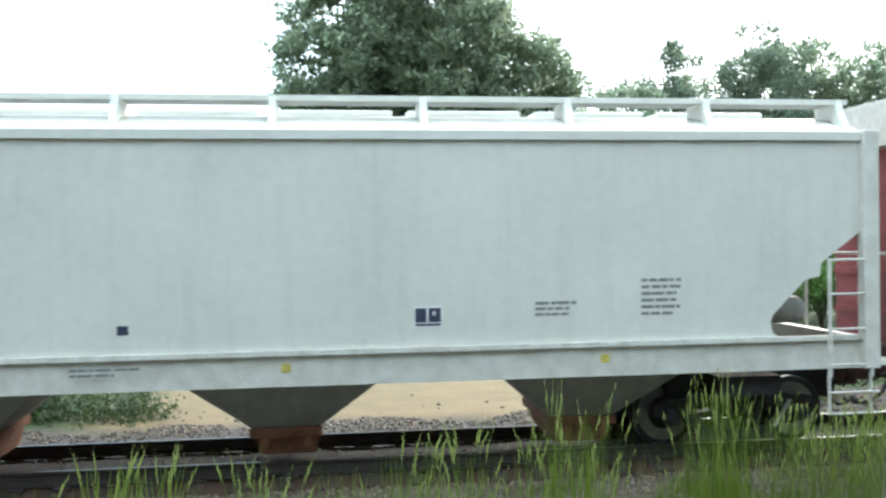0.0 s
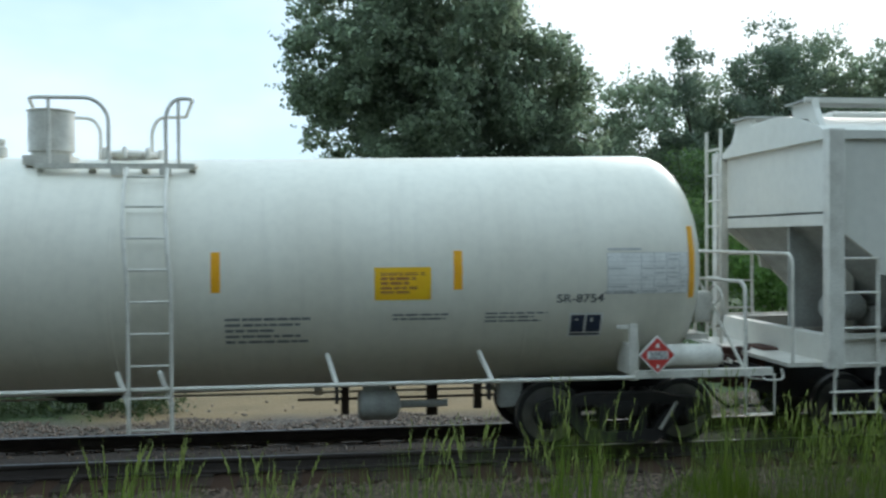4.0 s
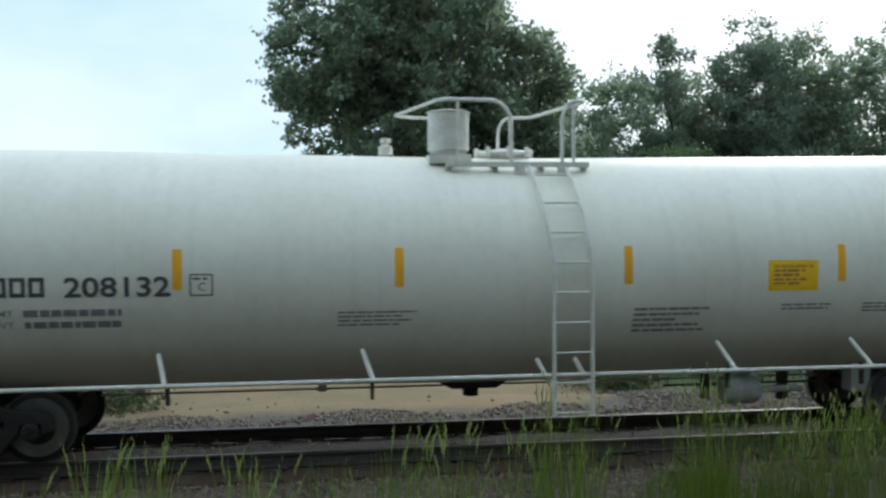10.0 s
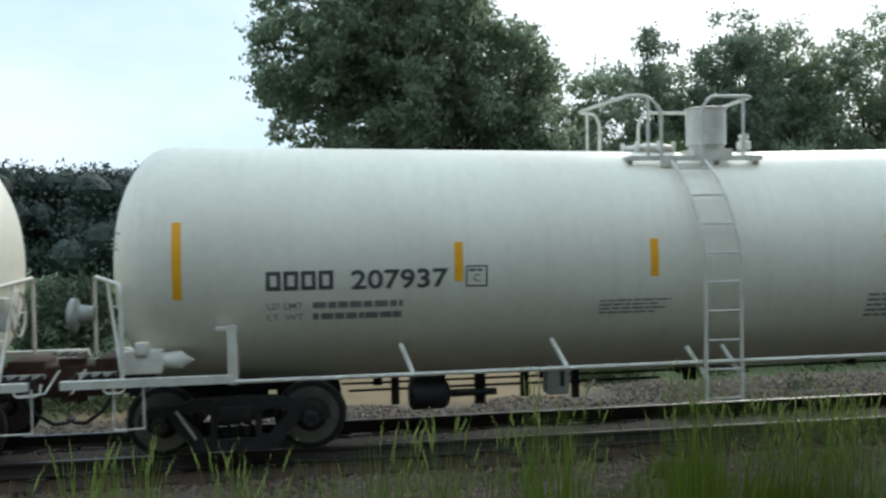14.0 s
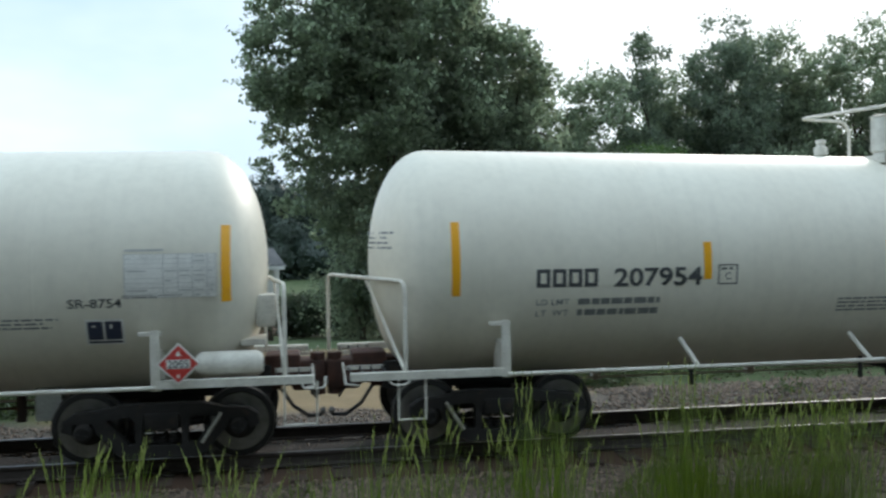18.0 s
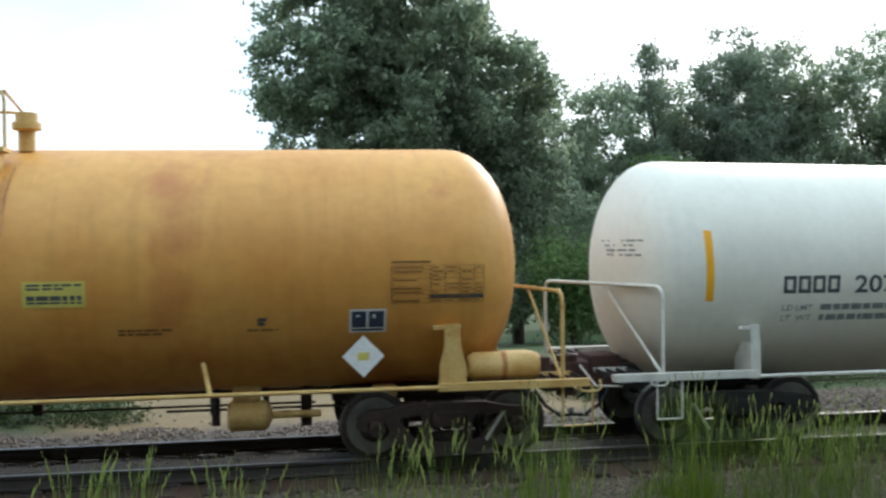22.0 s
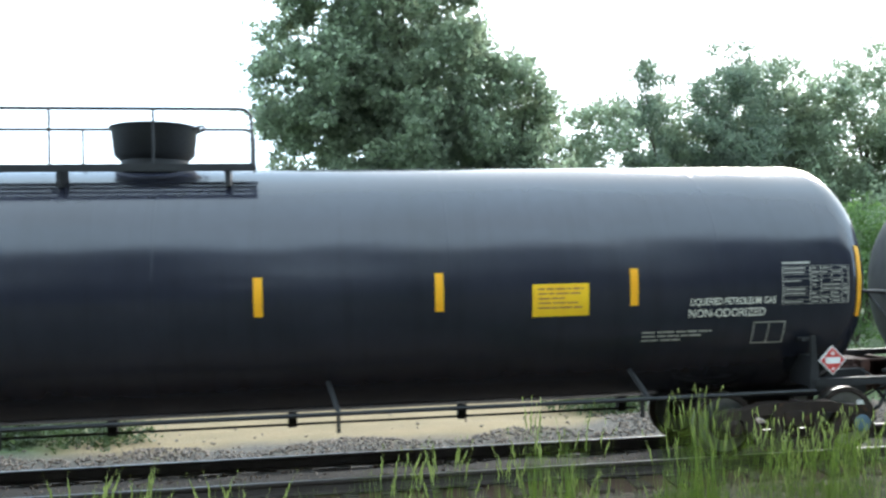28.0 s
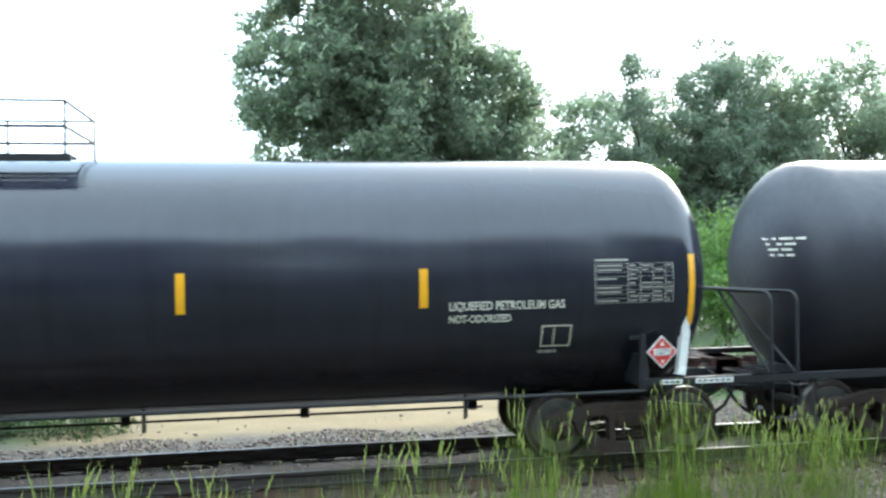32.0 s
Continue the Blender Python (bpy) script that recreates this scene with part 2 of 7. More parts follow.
BARK = mat("bark", (0.085, 0.065, 0.05), (0.05, 0.04, 0.03), 0.95, scale=4, fine=20, bump=0.8)
LEAF_OAK = leaf_mat("dark_broad_leaves", (0.097, 0.117, 0.090), (0.175, 0.20, 0.148), 0.75)
LEAF_MID = leaf_mat("green_leaves", (0.05, 0.09, 0.03), (0.10, 0.15, 0.05), 0.5)
LEAF_LIGHT = leaf_mat("light_green_leaves", (0.07, 0.13, 0.03), (0.13, 0.21, 0.055), 0.4)
LEAF_PINE = leaf_mat("pine_needles", (0.078, 0.10, 0.08), (0.135, 0.162, 0.12), 0.6)
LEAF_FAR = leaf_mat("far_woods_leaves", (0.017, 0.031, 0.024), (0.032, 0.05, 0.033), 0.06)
GRASS = leaf_mat("fresh_grass_blades", (0.046, 0.076, 0.007), (0.11, 0.152, 0.017), 0.33)
GRASS_SEED = leaf_mat("grass_seed_heads", (0.11, 0.14, 0.035), (0.20, 0.23, 0.08), 0.3)
WEED = leaf_mat("dull_weeds", (0.035, 0.055, 0.022), (0.07, 0.095, 0.04), 0.3)
LEAF_DARK = leaf_mat("deep_green_leaves", (0.028, 0.042, 0.026), (0.055, 0.075, 0.042), 0.25)
SIDING = mat("white_clapboard", (0.86, 0.86, 0.85), (0.76, 0.76, 0.75), 0.6, scale=2, fine=20, streak=0.2)
ROOF = mat("grey_roof_shingle", (0.13, 0.135, 0.14), (0.085, 0.09, 0.095), 0.9, scale=2, fine=14, bump=0.5)
ROOF_EDGE = mat("white_roof_trim", (0.8, 0.8, 0.8), (0.7, 0.7, 0.7), 0.6)
BRICK = mat("chimney_brick", (0.24, 0.11, 0.085), (0.17, 0.08, 0.06), 0.9, scale=5, fine=20, bump=0.4)
DARK_GLASS = mat("dark_window_glass", (0.02, 0.024, 0.03), (0.015, 0.018, 0.02), 0.08, scale=3, fine=20, bump=0.0)
RED_PLASTIC = mat("red_plastic", (0.6, 0.05, 0.04), (0.5, 0.04, 0.03), 0.45)
CLAY = mat("pale_flower_bed_stone", (0.45, 0.32, 0.26), (0.35, 0.25, 0.2), 0.9, scale=3, fine=20)


# ---- mesh tools
class Geo:
    """Collects points and faces for one mesh."""

    def __init__(self):
        self.v, self.f, self.m, self.log = [], [], [], []

    def add(self, vs, fs, mi=0):
        o = len(self.v)
        self.v.extend([tuple(p) for p in vs])
        self.f.extend([tuple(i + o for i in f) for f in fs])
        self.m.extend([mi] * len(fs))
        return self

    def box(self, x0, x1, y0, y1, z0, z1, mi=0, bev=0.0):
        if bev:
            bm = bmesh.new()
            bmesh.ops.create_cube(bm, size=1)
            for p in bm.verts:
                p.co = Vector(((x0 + x1) / 2 + p.co.x * (x1 - x0), (y0 + y1) / 2 + p.co.y * (y1 - y0), (z0 + z1) / 2 + p.co.z * (z1 - z0)))
            bmesh.ops.bevel(bm, geom=bm.edges[:], offset=bev, segments=2, profile=0.5, affect="EDGES")
            bm.verts.index_update()
            self.add([p.co[:] for p in bm.verts], [[p.index for p in f.verts] for f in bm.faces], mi)
            bm.free()
            return self
        vs = [(x, y, z) for x in (x0, x1) for y in (y0, y1) for z in (z0, z1)]
        return self.add(vs, [(0, 1, 3, 2), (4, 6, 7, 5), (0, 4, 5, 1), (2, 3, 7, 6), (0, 2, 6, 4), (1, 5, 7, 3)], mi)

    def prism(self, poly, y0, y1, mi=0):
        """A polygon in x, z drawn out along y."""
        k = len(poly)
        vs = [(x, y0, z) for x, z in poly] + [(x, y1, z) for x, z in poly]
        fs = [tuple(range(k)), tuple(range(2 * k - 1, k - 1, -1))]
        fs += [(i, i + k, (i + 1) % k + k, (i + 1) % k) for i in range(k)]
        return self.add(vs, fs, mi)

    def prism_x(self, poly, x0, x1, mi=0):
        """A polygon in y, z drawn out along x."""
        k = len(poly)
        vs = [(x0, y, z) for y, z in poly] + [(x1, y, z) for y, z in poly]
        fs = [tuple(range(k - 1, -1, -1)), tuple(range(k, 2 * k))]
        fs += [(i, (i + 1) % k, (i + 1) % k + k, i + k) for i in range(k)]
        return self.add(vs, fs, mi)

    def tube(self, pts, r, seg=8, mi=0, taper=None):
        pts = [Vector(p) for p in pts]
        k = len(pts)
        vs, fs = [], []
        prev = None
        for i, p in enumerate(pts):
            d = ((pts[min(i + 1, k - 1)] - p).normalized() + (p - pts[max(i - 1, 0)]).normalized())
            d = d.normalized() if d.length > 1e-6 else Vector((0, 0, 1))
            if prev is None:
                a = d.orthogonal().normalized()
            else:
                a = (prev - d * prev.dot(d))
                a = a.normalized() if a.length > 1e-6 else d.orthogonal().normalized()
            prev = a
            b = d.cross(a)
            rr = r if taper is None else r + (taper - r) * i / max(k - 1, 1)
            for j in range(seg):
                w = 2 * math.pi * j / seg
                vs.append(p + (a * math.cos(w) + b * math.sin(w)) * rr)
        for i in range(k - 1):
            for j in range(seg):
                fs.append((i * seg + j, i * seg + (j + 1) % seg, (i + 1) * seg + (j + 1) % seg, (i + 1) * seg + j))
        fs.append(tuple(range(seg - 1, -1, -1)))
        fs.append(tuple(range((k - 1) * seg, k * seg)))
        return self.add(vs, fs, mi)

    def lathe(self, prof, axis, at=(0, 0, 0), seg=24, mi=0):
        """Profile points (along, radius) turned about the axis x, y or z."""
        vs, fs = [], []
        for u, r in prof:
            for j in range(seg):
                w = 2 * math.pi * j / seg
                c, s = r * math.cos(w), r * math.sin(w)
                vs.append({"x": (at[0] + u, at[1] + c, at[2] + s), "y": (at[0] + s, at[1] + u, at[2] + c), "z": (at[0] + c, at[1] + s, at[2] + u)}[axis])
        k = len(prof)
        for i in range(k - 1):
            for j in range(seg):
                fs.append((i * seg + j, i * seg + (j + 1) % seg, (i + 1) * seg + (j + 1) % seg, (i + 1) * seg + j))
        fs.append(tuple(range(seg - 1, -1, -1)))
        fs.append(tuple(range((k - 1) * seg, k * seg)))
        return self.add(vs, fs, mi)

    def mesh(self, name, mats, smooth=False, angle=None):
        me = bpy.data.meshes.new(name)
        me.from_pydata(self.v, [], self.f)
        for m in mats:
            me.materials.append(m)
        if any(self.m):
            me.polygons.foreach_set("material_index", self.m)
        bm = bmesh.new()
        bm.from_mesh(me)
        bmesh.ops.recalc_face_normals(bm, faces=bm.faces[:])
        bm.to_mesh(me)
        bm.free()
        if smooth:
            me.shade_smooth()
            me.set_sharp_from_angle(angle=radians(angle or 40))
        me.update()
        return me


def part(name, geo, material, parent, label="", smooth=True, at=None):
    """Links one mesh object under a thing or a part."""
    mats = material if isinstance(material, (list, tuple)) else [material]
    me = geo if isinstance(geo, bpy.types.Mesh) else geo.mesh(name, mats, smooth)
    ob = new(name, me)
    ob.parent = parent
    if at is not None:
        ob.location = at
    if label:
        tagged(ob, label=label)
    return ob


def thing(name, m, label, category, group="", kind=""):
    ob = new(name)
    ob.matrix_world = m
    ob.empty_display_size = 0.2
    return tagged(ob, label, category, group, kind)


def solid(name, geo, material, label, category, group="", kind="", smooth=True, m=None):
    mats = material if isinstance(material, (list, tuple)) else [material]
    ob = new(name, geo.mesh(name, mats, smooth) if isinstance(geo, Geo) else geo)
    if m is not None:
        ob.matrix_world = m
    return tagged(ob, label, category, group, kind)


def lettering(body, height, stretch=1.0, bold=0.0):
    """Points and triangles of a line of writing, from the left foot at 0, 0, cap height as given; width is returned too."""
    cu = bpy.data.curves.new("writing", "FONT")
    cu.body, cu.size, cu.resolution_u, cu.offset = body, 1.0, 3, bold
    ob = bpy.data.objects.new("writing", cu)
    scene.collection.objects.link(ob)
    dg = bpy.context.evaluated_depsgraph_get()
    me = ob.evaluated_get(dg).to_mesh()
    vs = [tuple(p.co) for p in me.vertices]
    fs = [tuple(p.vertices) for p in me.polygons]
    ob.evaluated_get(dg).to_mesh_clear()
    bpy.data.objects.remove(ob)
    bpy.data.curves.remove(cu)
    k = height / 0.70
    vs = [(x * k * stretch, y * k) for x, y, z in vs]
    return vs, fs, max([x for x, y in vs] + [0.01])


class Skin:
    """Flat marks laid on a side: a tank's cylinder about the x axis, or an upright plane. u runs along x, h is the height."""

    def __init__(self, radius, zc, plane=None, bend=0.0):
        self.r, self.zc, self.plane, self.bend = radius, zc, plane, bend

    def at(self, u, h, lift=0.004):
        if self.plane is not None:
            return (u, self.plane - lift, h)
        zc = self.zc + self.bend * abs(u)
        a = math.asin(max(-0.98, min(0.98, (h - zc) / self.r)))
        return (u, -(self.r + lift) * math.cos(a), zc + (self.r + lift) * math.sin(a))

    def rect(self, g, u0, u1, h0, h1, mi=0, lift=0.004, log=True):
        if log:
            g.log.append(("mark_patch", len(g.f)))
        k = max(1, math.ceil((h1 - h0) / 0.08))
        vs, fs = [], []
        for i in range(k + 1):
            h = h0 + (h1 - h0) * i / k
            vs += [self.at(u0, h, lift), self.at(u1, h, lift)]
        for i in range(k):
            fs.append((2 * i, 2 * i + 1, 2 * i + 3, 2 * i + 2))
        return g.add(vs, fs, mi)

    def outline(self, g, u0, u1, h0, h1, w, mi=0, lift=0.004):
        g.log.append(("mark_frame", len(g.f)))
        self.rect(g, u0, u1, h0, h0 + w, mi, lift, False)
        self.rect(g, u0, u1, h1 - w, h1, mi, lift, False)
        self.rect(g, u0, u0 + w, h0 + w, h1 - w, mi, lift, False)
        self.rect(g, u1 - w, u1, h0 + w, h1 - w, mi, lift, False)

    def text(self, g, body, u, h, height, width=None, mi=0, bold=0.0, lift=0.004):
        g.log.append(("lettering", len(g.f)))
        if self.plane is None:  # tall strokes are flat: keep their middle clear of the curved shell
            lift = max(lift, height * height / (8 * self.r) + 0.003)
        vs, fs, w = lettering(body, height, 1.0, bold)
        k = (width / w) if width else 1.0
        return g.add([self.at(u + x * k, h + y, lift) for x, y in vs], fs, mi)

    def bars(self, g, u0, u1, h0, h1, lines, mi=0, seed=0, gap=0.35):
        """Small writing too fine to read, as broken bars."""
        g.log.append(("small_print", len(g.f)))
        rnd = random.Random(seed)
        step = (h1 - h0) / lines
        for i in range(lines):
            u, top = u0, h1 - i * step
            end = u1 if i == 0 else u0 + (u1 - u0) * rnd.uniform(0.55, 1.0)
            while u < end:
                w = rnd.uniform(0.05, 0.17)
                self.rect(g, u, min(u + w, end), top - step * (1 - gap), top, mi, log=False)
                u += w + rnd.uniform(0.012, 0.03)


def prints(car, g, mats, label):
    """Links the marks collected on one side as parts: each word, frame and patch by itself, small print joined line by line."""
    ends = [n for _, n in g.log[1:]] + [len(g.f)]
    for (kind, a), b in zip(g.log, ends):
        if b <= a:
            continue
        used = sorted({i for f in g.f[a:b] for i in f})
        at = {i: j for j, i in enumerate(used)}
        sub = Geo()
        sub.v, sub.f, sub.m = [g.v[i] for i in used], [tuple(at[i] for i in f) for f in g.f[a:b]], list(g.m[a:b])
        ob = part(kind, sub, mats, car, smooth=False)
        if kind == "small_print":
            tagged(ob, "small stencilled print", kind="stuff")
        else:
            tagged(ob, label)


# ---- running gear, shared by all cars
WHEEL_R = 0.42
AXLE = 0.875


def gear_meshes():
    g = Geo()
    for s in (-1, 1):
        y = s * 0.75
        prof = [(-0.065, 0.0), (-0.065, 0.18), (-0.02, 0.24), (-0.03, 0.34), (-0.06, 0.36), (-0.062, 0.40), (-0.055, WHEEL_R), (0.05, WHEEL_R + 0.004), (0.055, WHEEL_R + 0.028), (0.075, WHEEL_R + 0.022), (0.075, 0.36), (0.03, 0.33), (0.02, 0.14), (0.075, 0.12), (0.075, 0.0)]
        g.lathe([(-s * u, r) for u, r in prof], "y", (0, y, 0), 32, 0)
        g.lathe([(-0.045, WHEEL_R + 0.002), (-0.045, WHEEL_R + 0.006), (0.045, WHEEL_R + 0.008), (0.045, WHEEL_R + 0.002)], "y", (0, y, 0), 32, 1)
    g.lathe([(-1.05, 0.0), (-1.05, 0.075), (1.05, 0.075), (1.05, 0.0)], "y", (0, 0, 0), 12, 0)
    for s in (-1, 1):
        g.lathe([(s * 0.93, 0.1), (s * 1.1, 0.11), (s * 1.13, 0.085), (s * 1.15, 0.08), (s * 1.15, 0.0)], "y", (0, 0, 0), 16, 0)
        for i in range(3):
            w = i * 2 * math.pi / 3
            g.lathe([(s * 1.15, 0.022), (s * 1.17, 0.02), (s * 1.17, 0.0)], "y", (0.05 * math.sin(w), 0, 0.05 * math.cos(w)), 8, 0)
    return g


def side_frame_geo():
    """Cast side frame: arched top, sloping struts round two windows, spring seat in the middle."""
    bm = bmesh.new()
    outer = [(-1.12, 0.44), (-1.1, 0.56), (-0.98, 0.64), (-0.72, 0.66), (-0.45, 0.72), (0.45, 0.72), (0.72, 0.66), (0.98, 0.64), (1.1, 0.56), (1.12, 0.44), (1.0, 0.40), (0.99, 0.52), (0.77, 0.52), (0.74, 0.42), (0.52, 0.16), (0.42, 0.10), (-0.42, 0.10), (-0.52, 0.16), (-0.74, 0.42), (-0.77, 0.52), (-0.99, 0.52), (-1.0, 0.40)]
    holes = [[(-0.62, 0.55), (-0.36, 0.58), (-0.30, 0.52), (-0.30, 0.26), (-0.38, 0.25)], [(0.62, 0.55), (0.36, 0.58), (0.30, 0.52), (0.30, 0.26), (0.38, 0.25)], [(-0.2, 0.60), (0.2, 0.60), (0.22, 0.5), (0.22, 0.24), (-0.22, 0.24), (-0.22, 0.5)]]
    edges = []
    for loop in [outer] + holes:
        vs = [bm.verts.new((x, 0, z)) for x, z in loop]
        edges += [bm.edges.new((vs[i], vs[(i + 1) % len(vs)])) for i in range(len(vs))]
    bmesh.ops.triangle_fill(bm, use_beauty=True, use_dissolve=False, edges=edges)
    ret = bmesh.ops.extrude_face_region(bm, geom=bm.faces[:])
    bmesh.ops.translate(bm, vec=(0, 0.16, 0), verts=[e for e in ret["geom"] if isinstance(e, bmesh.types.BMVert)])
    bm.verts.index_update()
    g = Geo()
    g.add([p.co[:] for p in bm.verts], [[p.index for p in f.verts] for f in bm.faces])
    bm.free()
    return g


WHEELSET = gear_meshes()
MESHES = {}


def shared(key, make):
    if key not in MESHES:
        MESHES[key] = make()
    return MESHES[key]


def truck(car, x, steel, lever=True):
    """A two-axle truck under a car at x."""
    key = steel.name
    bol = shared("bolster" + key, lambda: Geo().box(-0.2, 0.2, -1.12, 1.12, 0.42, 0.62, bev=0.03).box(-0.35, 0.35, -0.3, 0.3, 0.6, 0.72).mesh("truck", [steel], True))
    t = part("truck", bol, steel, car, at=(x, 0, 0))
    sf = shared("frame" + key, lambda: side_frame_geo().mesh("side_frame", [steel], False))
    part("side_frame", sf, steel, t, at=(0, -1.10, 0))
    part("side_frame", sf, steel, t, at=(0, 0.94, 0))

    def springs():
        g = Geo()
        g.tube([(0.05 * math.cos(w), 0.05 * math.sin(w), 0.25 + w * 0.0066) for w in [k * 0.7 for k in range(36)]], 0.014, 5)
        return g.mesh("spring", [steel], True)

    for y in (-1.02, 1.02):
        for u in (-0.13, 0.0, 0.13):
            part("spring", shared("spring" + key, springs), steel, t, at=(u, y, 0))
    rig = shared("rig" + key, lambda: Geo().tube([(-0.55, -0.6, 0.3), (0.55, -0.6, 0.42)], 0.04).box(-0.62, -0.48, -1.0, 1.0, 0.28, 0.4).box(0.48, 0.62, -1.0, 1.0, 0.28, 0.4).mesh("brake_rigging", [steel], True))
    part("brake_rigging", rig, steel, t)
    ws = shared("wheelset" + key, lambda: WHEELSET.mesh("wheelset", [steel, TREAD], True))
    for s in (-1, 1):
        part("wheelset", ws, steel, t, at=(s * AXLE, 0, WHEEL_R))
    s = 1 if x > 0 else -1
    for y in (-1.15, 1.15) if lever else ():
        part("brake_lever", Geo().tube([(s * 0.68, y, 0.60), (s * 0.46, y, 0.26)], 0.022, 6), INK_DULL, t, "pale brake lever")
    return t


def coupler(car, x, s):
    """Draft gear and knuckle at a car's end; s is the way it points."""
    g = Geo()
    g.box(min(x - s * 1.0, x - s * 0.55), max(x - s * 1.0, x - s * 0.55), -0.2, 0.2, 0.68, 1.06, bev=0.02)
    g.box(min(x - s * 0.6, x - s * 0.25), max(x - s * 0.6, x - s * 0.25), -0.09, 0.09, 0.77, 0.97, bev=0.02)
    g.box(min(x - s * 0.42, x + s * 0.03), max(x - s * 0.42, x + s * 0.03), -0.24, 0.2, 0.66, 1.06, bev=0.06)
    g.box(min(x - s * 0.75, x - s * 0.3), max(x - s * 0.75, x - s * 0.3), -0.28, 0.28, 0.74, 1.14, bev=0.03)
    g.lathe([(0.60, 0.0), (0.60, 0.1), (1.14, 0.1), (1.14, 0.0)], "z", (x - s * 0.08, -0.12, 0), 10)
    part("coupler", g, COUPLER, car, "rust-brown cast steel coupler")
    h = Geo()
    h.tube([(x - s * 0.55, -0.35, 0.72), (x - s * 0.4, -0.38, 0.5), (x - s * 0.2, -0.36, 0.36), (x - s * 0.05, -0.3, 0.36), (x + s * 0.0, -0.28, 0.42)], 0.025, 7)
    h.tube([(x - s * 0.45, -0.75, 0.95), (x - s * 0.2, -0.7, 0.8), (x - s * 0.12, -0.35, 0.6)], 0.015, 6)
    part("air_hose", h, BLACK_TRIM, car, "black rubber brake hose")
    part("hose_fitting", Geo().lathe([(x - s * 0.06, 0.0), (x - s * 0.06, 0.04), (x + s * 0.0, 0.045), (x + s * 0.02, 0.0)], "x", (0, -0.29, 0.41), 8), TREAD, car, "bare metal hose fitting")


def tank_prof(x0, x1, r, head=None, p=2.35):
    """Cylinder with elliptical heads."""
    a = head or r * 0.42
    pts = []

    def dish(w):
        return a * math.cos(w) ** (2 / p), max(r * math.sin(w) ** (2 / p), 0.001)
    for i in range(13):
        u, v = dish(math.pi / 2 * (i / 12) ** 1.3)
        pts.append((x0 + a - u, v))
    k = 14
    for i in range(1, k):
        pts.append((x0 + a + (x1 - x0 - 2 * a) * i / k, r))
    for i in range(13):
        u, v = dish(math.pi / 2 * (1 - i / 12) ** 1.3)
        pts.append((x1 - a + u, v))
    return pts


def ladder(car, x, w, r, zc, z0, z1, material, y_foot, lean=-0.14):
    """Side ladder: stiles follow the tank up to the top walk, a little aslant, and drop straight below."""
    def off(z):
        return lean * max(0.0, (z - zc) / (z1 - zc))
    def line(u):
        pts = [(u, y_foot, z0), (u, y_foot, zc - 0.3)]
        a0, a1 = math.asin(min(0.98, (z1 - zc) / (r + 0.1))), 0.0
        for i in range(9):
            a = a1 + (a0 - a1) * i / 8
            pts.append((u, -max((r + 0.1) * math.cos(a), 0), zc + (r + 0.1) * math.sin(a)))
        return pts
    pl = line(0)
    for s in (-1, 1):
        part("ladder_stile", Geo().tube([(x + s * w / 2 + off(z), y, z) for _, y, z in pl], 0.024, 6), material, car)
    z = z0 + 0.03
    heights = sorted((p[2], p[1]) for p in pl)
    while z < z1:
        y = float(np.interp(z, [h[0] for h in heights], [h[1] for h in heights]))
        part("rung", Geo().tube([(x - w / 2 + off(z) - 0.02, y, z), (x + w / 2 + off(z) + 0.02, y, z)], 0.014, 6), material, car)
        z += 0.36


def rail_run(pts, r=0.03, k=4):
    """Rounds the corners of a bent pipe."""
    out = [Vector(pts[0])]
    for i in range(1, len(pts) - 1):
        a, b, c = Vector(pts[i - 1]), Vector(pts[i]), Vector(pts[i + 1])
        d = min((a - b).length, (c - b).length, 0.3) * 0.5
        p, q = b + (a - b).normalized() * d, b + (c - b).normalized() * d
        for j in range(k + 1):
            f = j / k
            out.append(p * (1 - f) ** 2 + b * 2 * f * (1 - f) + q * f * f)
    out.append(Vector(pts[-1]))
    return out


def under_pipes(car, x0, x1, z, material, step=2.35, y=0.55, rods=True):
    g = Geo().tube([(x0, y, z), (x1, y, z)], 0.028, 6)
    part("brake_pipe", g, material, car)
    if rods:
        part("brake_rod", Geo().tube([(x0 + 0.4, y - 0.1, z - 0.17), (x1 - 0.4, y - 0.1, z - 0.17)], 0.018, 6), material, car)
    x = x0 + 0.9
    while x < x1:
        part("pipe_bracket", Geo().box(x - 0.06, x + 0.06, y - 0.05, y + 0.05, z - 0.22, z + 0.55), material, car)
        x += step


def brake_gear(car, x, rod, block, pale):
    """Brake cylinder, valve block, hangers and rods hung under a tank, about two metres long from x on."""
    for u, w, zl in ((0.0, 0.05, 0.42), (0.62, 0.035, 0.5), (1.12, 0.07, 0.38), (1.72, 0.05, 0.45), (2.42, 0.045, 0.4)):
        part("hanger", Geo().box(x + u - w, x + u + w, -0.42, -0.34, zl, 1.0), rod, car)
    part("brake_cylinder", Geo().lathe([(x + 0.16, 0.0), (x + 0.16, 0.15), (x + 0.2, 0.19), (x + 0.6, 0.19), (x + 0.66, 0.15), (x + 0.7, 0.05), (x + 1.3, 0.045), (x + 1.3, 0.0)], "x", (0, -0.55, 0.56), 18), block, car)
    part("cylinder_bracket", Geo().box(x + 0.22, x + 0.56, -0.6, -0.5, 0.7, 1.0), block, car)
    part("valve_block", Geo().box(x + 1.95, x + 2.25, -0.7, -0.45, 0.5, 0.9, bev=0.03), HOPPER_DARK if pale is WHITE_TRIM else block, car, "brake valve block")
    part("brake_rod", Geo().tube([(x - 0.6, -0.4, 0.62), (x + 3.6, -0.4, 0.62)], 0.018, 6), rod, car)
    part("slack_lever", Geo().tube([(x + 2.5, -0.6, 0.5), (x + 2.62, -0.6, 0.66)], 0.022, 6), pale, car, "pale brake lever")


